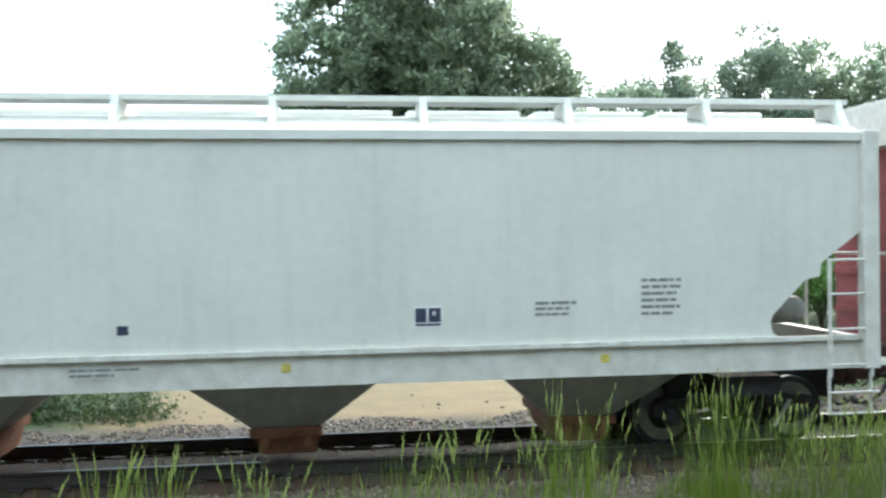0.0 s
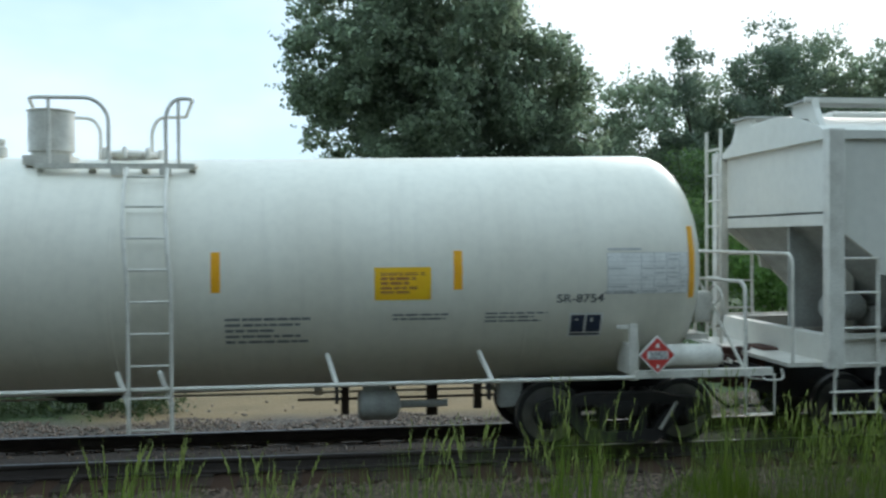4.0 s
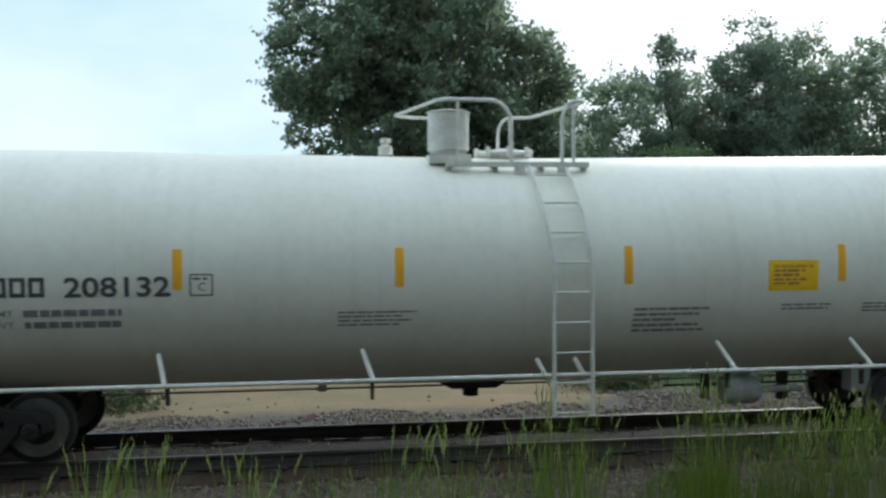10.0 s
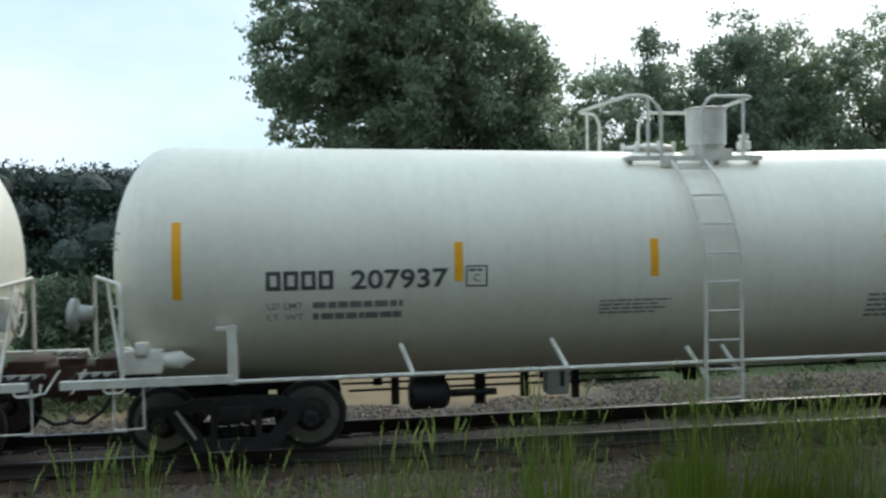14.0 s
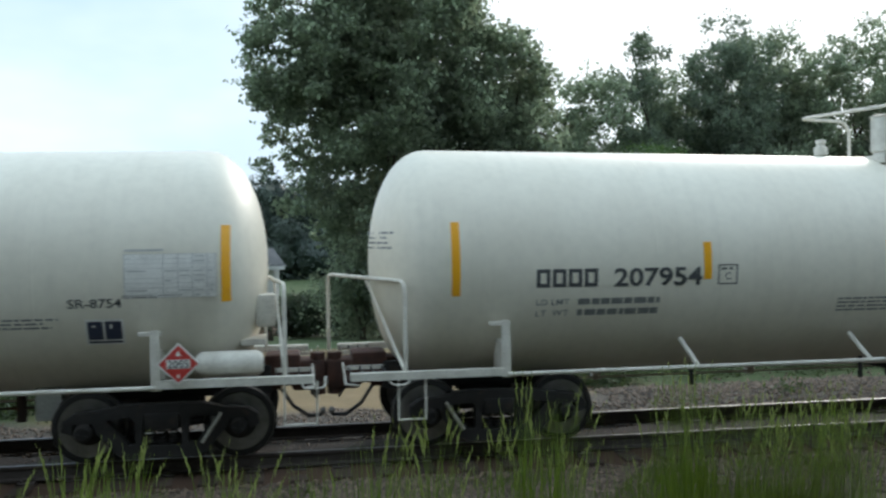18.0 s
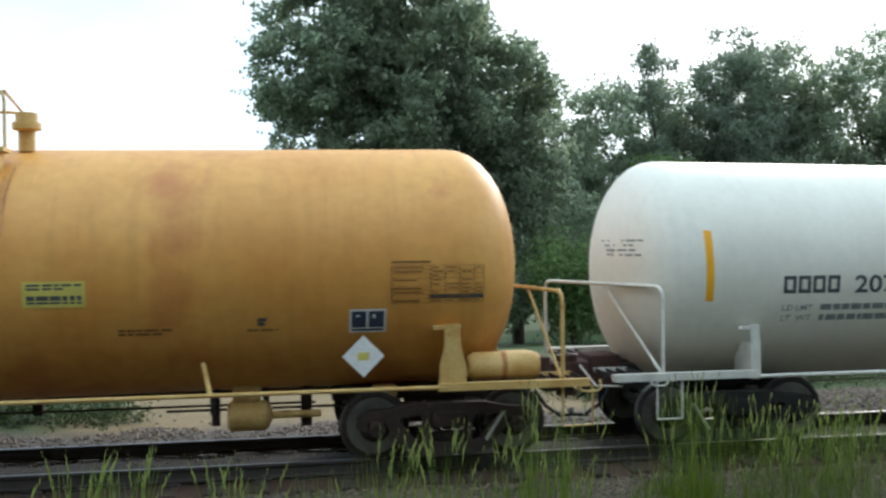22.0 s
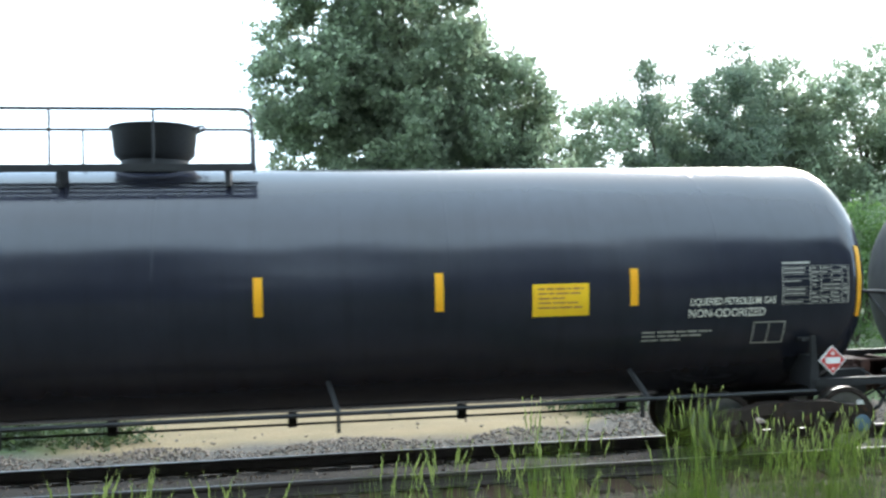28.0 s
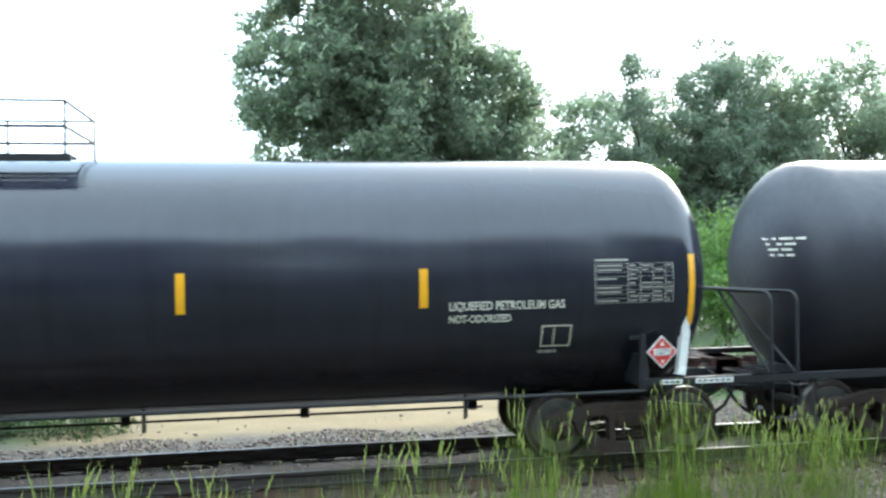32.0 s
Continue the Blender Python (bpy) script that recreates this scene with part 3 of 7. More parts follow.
def bolster_post(car, x, r, zc, material, top=1.62, foot=1.0, w=0.16, splay=0.0):
    """Saddle plate that stands up beside the tank over each truck, on both sides."""
    for s in (-1, 1):
        ya = s * 1.52
        g = Geo()
        poly = [(x - w / 2 - splay, foot - 0.06), (x + w / 2 + splay, foot - 0.06), (x + w / 2 + splay, foot + 0.22), (x + w / 2, top - 0.28), (x + w / 2 - 0.02, top), (x - w / 2, top), (x - w / 2, top - 0.28), (x - w / 2 - splay, foot + 0.22)]
        g.prism(poly, min(ya, ya - s * 0.05), max(ya, ya - s * 0.05))
        g.box(x - 0.05, x + 0.05, min(ya - s * 0.5, ya - s * 0.04), max(ya - s * 0.5, ya - s * 0.04), foot, top - 0.25)
        g.box(x - w / 2 - 0.13, x + w / 2, min(ya - s * 0.12, ya - s * 0.02), max(ya - s * 0.12, ya - s * 0.02), top - 0.06, top - 0.02)
        part("bolster_post", g, material, car)


def end_platform(car, x_in, x_out, z, material, legs=True, rail_h=1.08, dark=None, posts=(0.65, -0.15), sill=None):
    """Deck over the coupler with its end railing and stirrups; x_in is the post side, x_out the end."""
    s = 1 if x_out > x_in else -1
    a, b = min(x_in, x_out), max(x_in, x_out)
    for y in (-1.5, 1.5):
        part("side_sill", Geo().box(a, b, y - 0.05, y + 0.05, z - 0.065, z + 0.025), sill or material, car)
    c, d = sorted((x_out - s * 0.45, x_out))
    for side in (-1, 1):
        ya, yb = sorted((side * 0.75, side * 1.45))
        step = part("step_plate", Geo().box(c, d, ya, ya + 0.03, z - 0.04, z + 0.01), material, car)
        part("step_edge", Geo().box(c, d, yb - 0.03, yb, z - 0.04, z + 0.01), material, step)
        for i in range(4):
            u = c + 0.02 + i * (d - c - 0.04) / 3
            part("grating_bar", Geo().box(u - 0.008, u + 0.008, ya + 0.03, yb - 0.03, z - 0.03, z + 0.008), dark or material, step)
    part("stub_sill", Geo().box(min(x_in - s * 1.2, x_out - s * 0.5), max(x_in - s * 1.2, x_out - s * 0.5), -0.33, 0.33, 0.66, 1.02, bev=0.02), dark or material, car)
    if legs:
        xl, xf = (x_out - 0.32, x_out - 0.6) if s > 0 else (x_out + posts[0], x_out + posts[1])
        pts = rail_run([(xl, -1.47, z), (xl, -1.47, z + rail_h), (xf, 1.0, z + rail_h), (xf, 1.0, z)])
        part("end_railing", Geo().tube(pts, 0.026, 8), material, car)
        part("railing_brace", Geo().tube([(xl, -1.44, z), (xl + (xf - xl) * 0.45, -0.35, z + rail_h - 0.03)], 0.02, 6), material, car)
    for side in (-1, 1):
        y = side * 1.5
        x1, x2 = (x_out + 0.04, x_out - 0.33) if s > 0 else (x_out + 0.56, x_out + 0.88)
        part("stirrup", Geo().tube([(x1, y, z - 0.05), (x1, y, z - 0.54), (x2, y, z - 0.54), (x2, y, z - 0.05)], 0.016, 6), material, car)
        part("hand_grab", Geo().tube(rail_run([(x1 + s * 0.1, y - side * 0.02, z + 0.0), (x1 + s * 0.1, y + side * 0.06, z - 0.12), (x2 + s * 0.2, y + side * 0.06, z - 0.12), (x2 + s * 0.2, y - side * 0.02, z)]), 0.012, 6), material, car)
    part("uncoupling_lever", Geo().tube([(x_out - s * 0.1, -1.5, z - 0.12), (x_out + s * 0.02, -0.9, z - 0.2), (x_out + s * 0.02, -0.2, z - 0.02)], 0.014, 6), material, car)


def placard(car, x, y, z, number="", size=0.20, pale=False, film=None):
    """Diamond board on its holder, with the number where it can be read."""
    def diamond(k, dy):
        return [(x - k, y - dy, z), (x, y - dy, z - k), (x + k, y - dy, z), (x, y - dy, z + k)]
    g = Geo()
    g.add(diamond(size * 1.12, 0.0) + diamond(size * 1.12, -0.02), [(0, 1, 2, 3), (7, 6, 5, 4), (0, 4, 5, 1), (1, 5, 6, 2), (2, 6, 7, 3), (3, 7, 4, 0)], 0)
    g.add(diamond(size * 1.0, 0.004), [(0, 1, 2, 3)], 1)
    sk = Skin(1, 0, plane=y - 0.004)
    if not pale:
        sk.rect(g, x - size * 0.62, x + size * 0.62, z - size * 0.24, z + size * 0.24, 0)
        if number:
            sk.text(g, number, x - size * 0.55, z - size * 0.2, size * 0.4, size * 1.1, 2, 0.01, lift=0.008)
        sk.rect(g, x - 0.015, x + 0.015, z - size * 0.75, z - size * 0.55, 0)
        g.add([(x - 0.03, y - 0.008, z + size * 0.42), (x + 0.03, y - 0.008, z + size * 0.42), (x, y - 0.008, z + size * 0.75)], [(0, 1, 2)], 0)
    else:
        sk.rect(g, x - size * 0.3, x + size * 0.3, z - size * 0.2, z + size * 0.22, 3)
    part("placard", g, [film or PLAC_WHITE, film or (PLAC_WHITE if pale else PLAC_RED), INK, film or SIGN_PALE], car, "faded blue diamond placard" if film else "white diamond placard" if pale else "red diamond flammable placard", smooth=False)


def consist_box(car, sk, u0, u1, h0, h1, panel=True):
    """The lined stencil box with two dark panels."""
    g = Geo()
    sk.rect(g, u0, u1, h0, h1, 0)
    w, m = 0.026, (u0 + u1) / 2 - 0.02
    sk.rect(g, u0 + w, m, h0 + 0.06, h1 - w, 1, 0.007)
    sk.rect(g, m + w, u1 - w, h0 + 0.06, h1 - w, 1, 0.007)
    sk.rect(g, u0 + w, u1 - w, h0 + 0.02, h0 + 0.045, 1, 0.007)
    sk.rect(g, u0 + w * 3, m - w * 3, h1 - 0.09, h1 - 0.07, 0, 0.009)
    sk.rect(g, m + w * 3, m + w * 4, h1 - 0.11, h1 - 0.06, 0, 0.009)
    part("test_panel", g, [PLAC_WHITE, PANEL_BLUE], car, "white-framed dark stencil panel", smooth=False)


def qual_table(car, sk, u0, u1, h0, h1, ink, ground=None, seed=3):
    """The ruled test table near the end: rows and columns of small bars."""
    g = Geo()
    rnd = random.Random(seed)
    if ground:
        sk.rect(g, u0, u1, h0, h1, 1, 0.003)
    cols = [0.0, 0.42, 0.58, 0.74, 0.9, 1.0]
    rows = 9
    for i in range(rows + 1):
        if i not in (5,):
            h = h0 + (h1 - h0) * i / rows
            sk.rect(g, u0, u1, h - 0.002, h + 0.002, 0, 0.005)
    for c in cols:
        u = u0 + (u1 - u0) * c
        sk.rect(g, u - 0.005, u + 0.005, h0, h1, 0, 0.005)
    for i in range(rows):
        for c0, c1 in zip(cols, cols[1:]):
            if rnd.random() < (0.5 if ground else 0.75):
                ua, ub = u0 + (u1 - u0) * (c0 + 0.02), u0 + (u1 - u0) * (c0 + (c1 - c0) * rnd.uniform(0.5, 0.9))
                h = h0 + (h1 - h0) * (i + 0.35) / rows
                sk.rect(g, ua, ub, h, h + (h1 - h0) / rows * 0.3, 0, 0.006)
    sk.rect(g, u0, u0 + 0.42 * (u1 - u0), h1 + 0.03, h1 + 0.055, 0, 0.005)
    part("test_table", g, [ink, ground or ink], car, "ruled test table of small print", smooth=False)


def mark_block(sk, g, u0, u1, h0, h1, n, mi=0, w=None, seed=0, hollow=True):
    """An owner's mark as plain blocks, one for each character."""
    step = (u1 - u0) / n
    w = w or (h1 - h0) * 0.2
    for i in range(n):
        a, b = u0 + i * step, u0 + (i + 0.84) * step
        if hollow:
            sk.outline(g, a, b, h0, h1, w, mi)
        else:
            sk.rect(g, a, b, h0, h1, mi)


def sheet_bars(car, sk, at, h0, h1, material=None, w=0.102):
    for u in at:
        g = Geo()
        sk.rect(g, u - w / 2, u + w / 2, h0, h1, 0, 0.004)
        part("reflective_bar", g, material or STICKER_Y, car, "yellow reflective strip", smooth=False)


def head_bar(car, x, r, zc, x_tip, a, h0, h1, material=None, p=2.35):
    """Long strip that lies on the shoulder of the rounded head."""
    g, vs, fs = Geo(), [], []
    k = 8
    for i in range(k + 1):
        h = h0 + (h1 - h0) * i / k
        for u in (x - 0.05, x + 0.05):
            f = max(0.0, min(1.0, (u - (x_tip - a)) / a)) if x_tip > 0 else max(0.0, min(1.0, ((x_tip + a) - u) / a))
            rr = r * max(0.02, 1 - f ** p) ** (1 / p) + 0.008
            dz = h - zc
            vs.append((u, -math.sqrt(max(0.01, rr * rr - dz * dz)), h))
    for i in range(k):
        fs.append((2 * i, 2 * i + 1, 2 * i + 3, 2 * i + 2))
    part("reflective_bar", g.add(vs, fs), material or STICKER_Y, car, "long yellow reflective strip", smooth=False)


def head_print(car, u0, u1, h0, h1, lines, r, zc, x_tip, a, material, p=2.35, seed=1):
    """Small print on a rounded head, as bars that follow its curve."""
    g, rnd = Geo(), random.Random(seed)

    def at(u, h):
        f = max(0.0, min(0.97, ((x_tip + a) - u) / a))
        rr = r * (1 - f ** p) ** (1 / p) + 0.012
        return (u, -math.sqrt(max(0.01, rr * rr - (h - zc) ** 2)), h)
    step = (h1 - h0) / lines
    for i in range(lines):
        u, top = u0, h1 - i * step
        while u < u1 - (0.0 if i == 0 else rnd.uniform(0, 0.08)):
            w = rnd.uniform(0.03, 0.07)
            g.add([at(u, top - step * 0.42), at(u + w, top - step * 0.42), at(u + w, top), at(u, top)], [(0, 1, 2, 3)])
            u += w + 0.012
    tagged(part("head_print", g, material, car, smooth=False), "small stencilled print on the rounded head", kind="stuff")


def sill_rail(car, x0, x1, z, material, supports, r, zc, lean=-0.11, straps=True):
    """Long handrail pipe at the tank's foot on both sides with slanting straps up to the tank."""
    for s in (-1, 1):
        part("handrail", Geo().tube([(x0, s * 1.53, z), (x1, s * 1.53, z)], 0.026, 8), material, car)
        for x in supports:
            zt = z + 0.32
            yt = math.sqrt(max(0.05, r * r - (zt - zc) ** 2)) + 0.01
            if straps:
                part("rail_strap", Geo().tube([(x + lean, s * yt, zt), (x, s * 1.53, z)], 0.03, 6), material, car)
            part("rail_hanger", Geo().box(x - 0.022, x + 0.022, s * 1.3 - 0.02, s * 1.3 + 0.02, z - 0.26, z + 0.02), STEEL_DARK, car)


def manway_platform(car, x, zt, material, mirror=False):
    """Top platform of the white cars: deck frame, tall housing, manway with valves, two bent pipe hoops with a gap for the ladder."""
    y0, y1 = -0.85, 0.85
    z = zt - 0.14
    da, db = x - 0.92, x + 0.92
    g = Geo()
    for y in (y0, y1):
        g.box(da, db, y - 0.04, y + 0.04, z - 0.03, z + 0.03)
    for u in (-0.88, -0.28, 0.32, 0.88):
        g.box(x + u - 0.04, x + u + 0.04, y0, y1, z - 0.028, z + 0.028)
        for y in (y0 + 0.1, y1 - 0.1):
            g.box(x + u - 0.04, x + u + 0.04, y - 0.04, y + 0.04, z - 0.28, z)
    part("platform_frame", g, material, car)
    hx, mx, vx = (0.31, -0.31, 1.12) if mirror else (-0.83, 0.0, -1.6)
    lad = -0.15 if mirror else 0.3
    for u in (lad - 0.28, lad + 0.28):
        part("frame_gusset", Geo().box(x + u - 0.07, x + u + 0.07, y0 - 0.06, y0 - 0.02, z - 0.11, z + 0.03), material, car)
    d = Geo().lathe([(zt + 0.0, 0.0), (zt + 0.0, 0.235), (zt + 0.05, 0.235), (zt + 0.055, 0.265), (zt + 0.525, 0.265), (zt + 0.535, 0.28), (zt + 0.55, 0.28), (zt + 0.56, 0.25), (zt + 0.57, 0.0)], "z", (x + hx, -0.5, 0), 28)
    part("valve_housing", d, material, car, "tall round valve housing")
    part("housing_base", Geo().box(x + hx - 0.27, x + hx + 0.27, -0.72, -0.28, z + 0.02, zt - 0.002), material, car)
    m = Geo().lathe([(zt - 0.05, 0.0), (zt - 0.05, 0.3), (zt + 0.03, 0.3), (zt + 0.03, 0.34), (zt + 0.07, 0.34), (zt + 0.1, 0.3), (zt + 0.13, 0.1), (zt + 0.13, 0.0)], "z", (x + mx, 0, 0), 24)
    part("manway", m, material, car)
    for i in range(8):
        w = i * math.pi / 4
        part("manway_bolt", Geo().lathe([(zt, 0.0), (zt, 0.035), (zt + 0.12, 0.035), (zt + 0.14, 0.02), (zt + 0.14, 0.0)], "z", (x + mx + 0.37 * math.cos(w), 0.37 * math.sin(w), 0), 8), material, car)
    part("vent_valve", Geo().lathe([(zt - 0.04, 0.0), (zt - 0.04, 0.055), (zt + 0.03, 0.055), (zt + 0.04, 0.095), (zt + 0.15, 0.095), (zt + 0.17, 0.06), (zt + 0.2, 0.06), (zt + 0.21, 0.075), (zt + 0.26, 0.07), (zt + 0.27, 0.0)], "z", (x + vx, 0, 0), 14), material, car)
    hi, mid = zt + 0.67, zt + 0.5
    if mirror:
        hoop_a = [(-0.47, y0, z), (-0.47, y0, mid), (-0.65, y0, hi), (-0.9, y0, hi), (-1.06, y1, hi), (-0.78, y1, hi - 0.03), (-0.72, y1, mid), (-0.72, y1, z)]
        hoop_b = [(0.09, y0, z), (0.09, y0, mid), (0.2, y0, hi), (0.81, y0, hi), (0.96, y1, hi), (-0.02, y1, hi), (-0.12, y1, mid), (-0.12, y1, z)]
        posts = [(-0.65, y0), (-0.91, y1), (0.67, y0)]
    else:
        hoop_a = [(-0.08, y0, z), (-0.08, y0, mid), (-0.25, y0, hi), (-0.98, y0, hi), (-1.42, y1, hi), (-0.68, y1, hi - 0.03), (-0.58, y1, mid), (-0.58, y1, z)]
        hoop_b = [(0.58, y0, z), (0.58, y0, mid), (0.68, y0, hi), (0.9, y0, hi), (0.56, y1, hi), (0.2, y1, hi), (0.1, y1, mid), (0.1, y1, z)]
        posts = [(-0.76, y0), (0.28, y1), (0.73, y0)]
    for h in (hoop_a, hoop_b):
        part("railing", Geo().tube(rail_run([(x + u, y, w) for u, y, w in h]), 0.025, 8), material, car)
    for u, y in posts:
        part("railing_post", Geo().tube([(x + u, y, hi - 0.01), (x + u, y, z)], 0.022, 8), material, car)


def car_at(label, category="tank car", name="tank_car", group="freight train"):
    return thing(name, pose(0, TRACK_Y, 0), label, category, group)


G_R, G_ZC, G_X0, G_X1 = 1.5, 2.19, -8.02, 7.52
G_HEAD, G_P = 0.74, 2.1  # depth and fullness of the heads
G_BEND = 0.0125  # the tank's halves fall towards its middle


def bent(g):
    g.v = [(x, y, z + G_BEND * abs(x)) for x, y, z in g.v]
    return g


def white_tank(mirror):
    car = car_at("white tank car of a passing freight train")
    zt = G_ZC + G_R
    part("tank", bent(Geo().lathe(tank_prof(G_X0, G_X1, G_R, G_HEAD, G_P), "x", (0, 0, G_ZC), 72)), WHITE, car, "dirty white painted tank shell")
    for u in (-4.6, -0.7, 0.2, 5.0):
        w = Geo().lathe([(u - 0.02, G_R - 0.002), (u - 0.012, G_R + 0.0015), (u + 0.012, G_R + 0.0015), (u + 0.02, G_R - 0.002)], "x", (0, 0, G_ZC), 72)
        part("weld_seam", bent(w), WHITE, car)
    for x in (6.3, -6.52):
        truck(car, x, STEEL_DARK)
        bolster_post(car, x, G_R, G_ZC, WHITE_TRIM, 1.62, 1.0, 0.11)
    sill_rail(car, -6.5, 6.3, 0.98, WHITE_TRIM, (-4.45, -2.58, 2.0, 4.2) if mirror else (-4.08, -1.73, 2.74, 4.56), G_R, G_ZC)
    end_platform(car, 6.3, 8.05, 1.03, WHITE_TRIM, dark=STEEL_DARK)
    end_platform(car, -6.52, -8.38, 1.03, WHITE_TRIM, dark=STEEL_DARK)
    coupler(car, 8.22, 1)
    coupler(car, -8.58, -1)
    lx = -0.585 if mirror else 0.66
    ladder(car, lx, 0.47, G_R, G_ZC, 0.5, zt - 0.16, WHITE_TRIM, -1.57)
    for s in (-1, 1):
        part("ladder_strut", Geo().tube([(lx + s * 0.235 - 0.17, -1.36, 1.16), (lx + s * 0.235, -1.55, 0.8)], 0.03, 6), WHITE_TRIM, car)
    manway_platform(car, -0.6 if mirror else 0.15, zt, WHITE_TRIM, mirror)
    under_pipes(car, -5.6, 5.5, 0.74, STEEL_DARK if mirror else WHITE_TRIM, 2.4)
    part("outlet_skid", Geo().prism([(-0.92, 0.80), (0.22, 0.80), (-0.02, 0.64), (-0.62, 0.64)], -0.3, 0.3), STEEL_DARK, car, "dark skid round the bottom outlet", smooth=False)
    part("bottom_valve", Geo().lathe([(0.5, 0.0), (0.5, 0.1), (0.66, 0.12), (0.66, 0.0)], "z", (-0.32, 0, 0), 12), STEEL_DARK, car)
    if mirror:
        brake_gear(car, -4.55, STEEL_DARK, BLACK_TRIM, WHITE_TRIM)
    else:
        brake_gear(car, 2.85, STEEL_BROWN, HOPPER_DARK, WHITE_TRIM)
    sk = Skin(G_R, G_ZC, bend=G_BEND)
    xs = (-3.885, -1.445, 1.725, 4.205) if mirror else (-3.935, -1.415, 1.375, 4.165)
    sheet_bars(car, sk, xs + (-7.115,), 2.06, 2.52)
    sheet_bars(car, sk, (-7.115,), 1.92, 2.06)
    sheet_bars(car, sk, (-7.115,), 2.52, 2.80)
    head_bar(car, 7.08, G_R, G_ZC + G_BEND * 7, G_X1, G_HEAD, 1.92, 2.80, p=G_P)
    head_print(car, -8.04, -7.82, 2.45, 2.7, 4, G_R, G_ZC + G_BEND * 8, G_X0, G_HEAD, INK_PALE, G_P)
    sg = 3.015 if mirror else 3.515
    g = Geo()
    sk.rect(g, sg - 0.33, sg + 0.33, 1.95, 2.33, 0)
    sk.bars(g, sg - 0.26, sg + 0.26, 2.0, 2.27, 5, 1, 4)
    part("warning_sign", g, [SIGN_Y, RUST], car, "yellow sign with fine print", smooth=False)
    for u0, u1, h0, h1, k, seed in ((1.47, 2.44, 1.42, 1.76, 5, 2), (-2.13, -1.21, 1.58, 1.78, 4, 3), (3.4, 4.05, 1.68, 1.78, 2, 5), (4.5, 5.25, 1.64, 1.78, 3, 6), (5.95, 6.6, 1.98, 2.02, 2, 7)):
        g = Geo()
        sk.bars(g, u0, u1, h0, h1, k, 0, seed, 0.55)
        part("small_print", g, INK_PALE, car, "faded small stencilled print", smooth=False)
    for i, word in enumerate(("LD LMT", "LT  WT")):
        g = Geo()
        sk.text(g, word, -6.13, 1.78 - i * 0.135, 0.075, 0.42, 0, 0.004)
        sk.bars(g, -5.6, -4.55, 1.78 - i * 0.135, 1.855 - i * 0.135, 1, 0, i, 0.0)
        tagged(part("weight_line", g, INK_PALE, car, smooth=False), "faded stencilled weights", kind="stuff")
    g = Geo()
    sk.text(g, "SR-8754", 5.36, 1.89, 0.1, 0.58, 0, 0.01)
    part("approval_mark", g, INK, car, "dark stencilled letters", smooth=False)
    g = Geo()
    sk.outline(g, -3.8, -3.54, 1.99, 2.24, 0.016, 0)
    sk.text(g, "C", -3.71, 2.05, 0.09, None, 0)
    sk.bars(g, -3.76, -3.6, 2.16, 2.2, 1, 0, 8)
    part("plate_mark", g, INK, car, "small boxed letter C", smooth=False)
    qual_table(car, sk, 5.98, 6.98, 1.99, 2.48, INK_FAINT, PLAC_WHITE)
    consist_box(car, sk, 5.53, 5.95, 1.46, 1.76)
    placard(car, 6.56, -1.6, 1.25, "2055", 0.21)
    if not mirror:
        part("air_reservoir", Geo().lathe([(6.72, 0.0), (6.72, 0.1), (6.78, 0.15), (7.42, 0.15), (7.48, 0.1), (7.48, 0.0)], "x", (0, -1.28, 1.19), 20), WHITE_TRIM, car)
    if not mirror:
        part("brake_housing", Geo().box(7.38, 7.62, -0.75, -0.45, 1.55, 1.95, bev=0.03).box(7.2, 7.5, -0.9, -0.3, 1.35, 1.42), WHITE_TRIM, car)
        bw = Geo()
        bw.tube([(7.72, -0.6 + 0.27 * math.cos(w), 1.75 + 0.27 * math.sin(w)) for w in [i * math.pi / 10 for i in range(21)]], 0.018, 6)
        for i in range(5):
            w = i * 2 * math.pi / 5
            bw.tube([(7.7, -0.6, 1.75), (7.72, -0.6 + 0.27 * math.cos(w), 1.75 + 0.27 * math.sin(w))], 0.012, 5)
        part("brake_wheel", bw, WHITE_TRIM, car)
    else:
        part("brake_valve", Geo().box(-7.75, -7.3, -1.42, -1.1, 1.08, 1.36, bev=0.04).box(-7.6, -7.45, -1.46, -1.3, 1.3, 1.45, bev=0.02).lathe([(-7.3, 0.09), (-7.1, 0.11), (-7.05, 0.06), (-6.95, 0.0)], "x", (0, -1.3, 1.22), 12), WHITE_TRIM, car)
        part("brake_housing", Geo().lathe([(-8.5, 0.0), (-8.5, 0.12), (-8.46, 0.2), (-8.4, 0.2), (-8.36, 0.12), (-8.2, 0.1), (-8.2, 0.0)], "x", (0, -0.6, 1.72), 20), HOPPER_DARK, car, "grey round brake housing")
    return car


def number_white(car, digits):
    sk = Skin(G_R, G_ZC, bend=G_BEND)
    g = Geo()
    mark_block(sk, g, -6.13, -5.33, 2.0, 2.22, 4, 0, 0.046)
    prints(car, g, [INK], "dark block mark")
    g = Geo()
    sk.text(g, digits, -5.16, 2.0, 0.215, 1.15, 0, 0.02)
    part("car_number", g, INK, car, "dark block figures", smooth=False)


TRAIN = []  # car and its place along the train


# ---- ground: one sheet that falls away behind the track and rises to the bank where the camera is held
def smooth(a, b, t):
    t = max(0.0, min(1.0, (t - a) / (b - a)))
    return t * t * (3 - 2 * t)


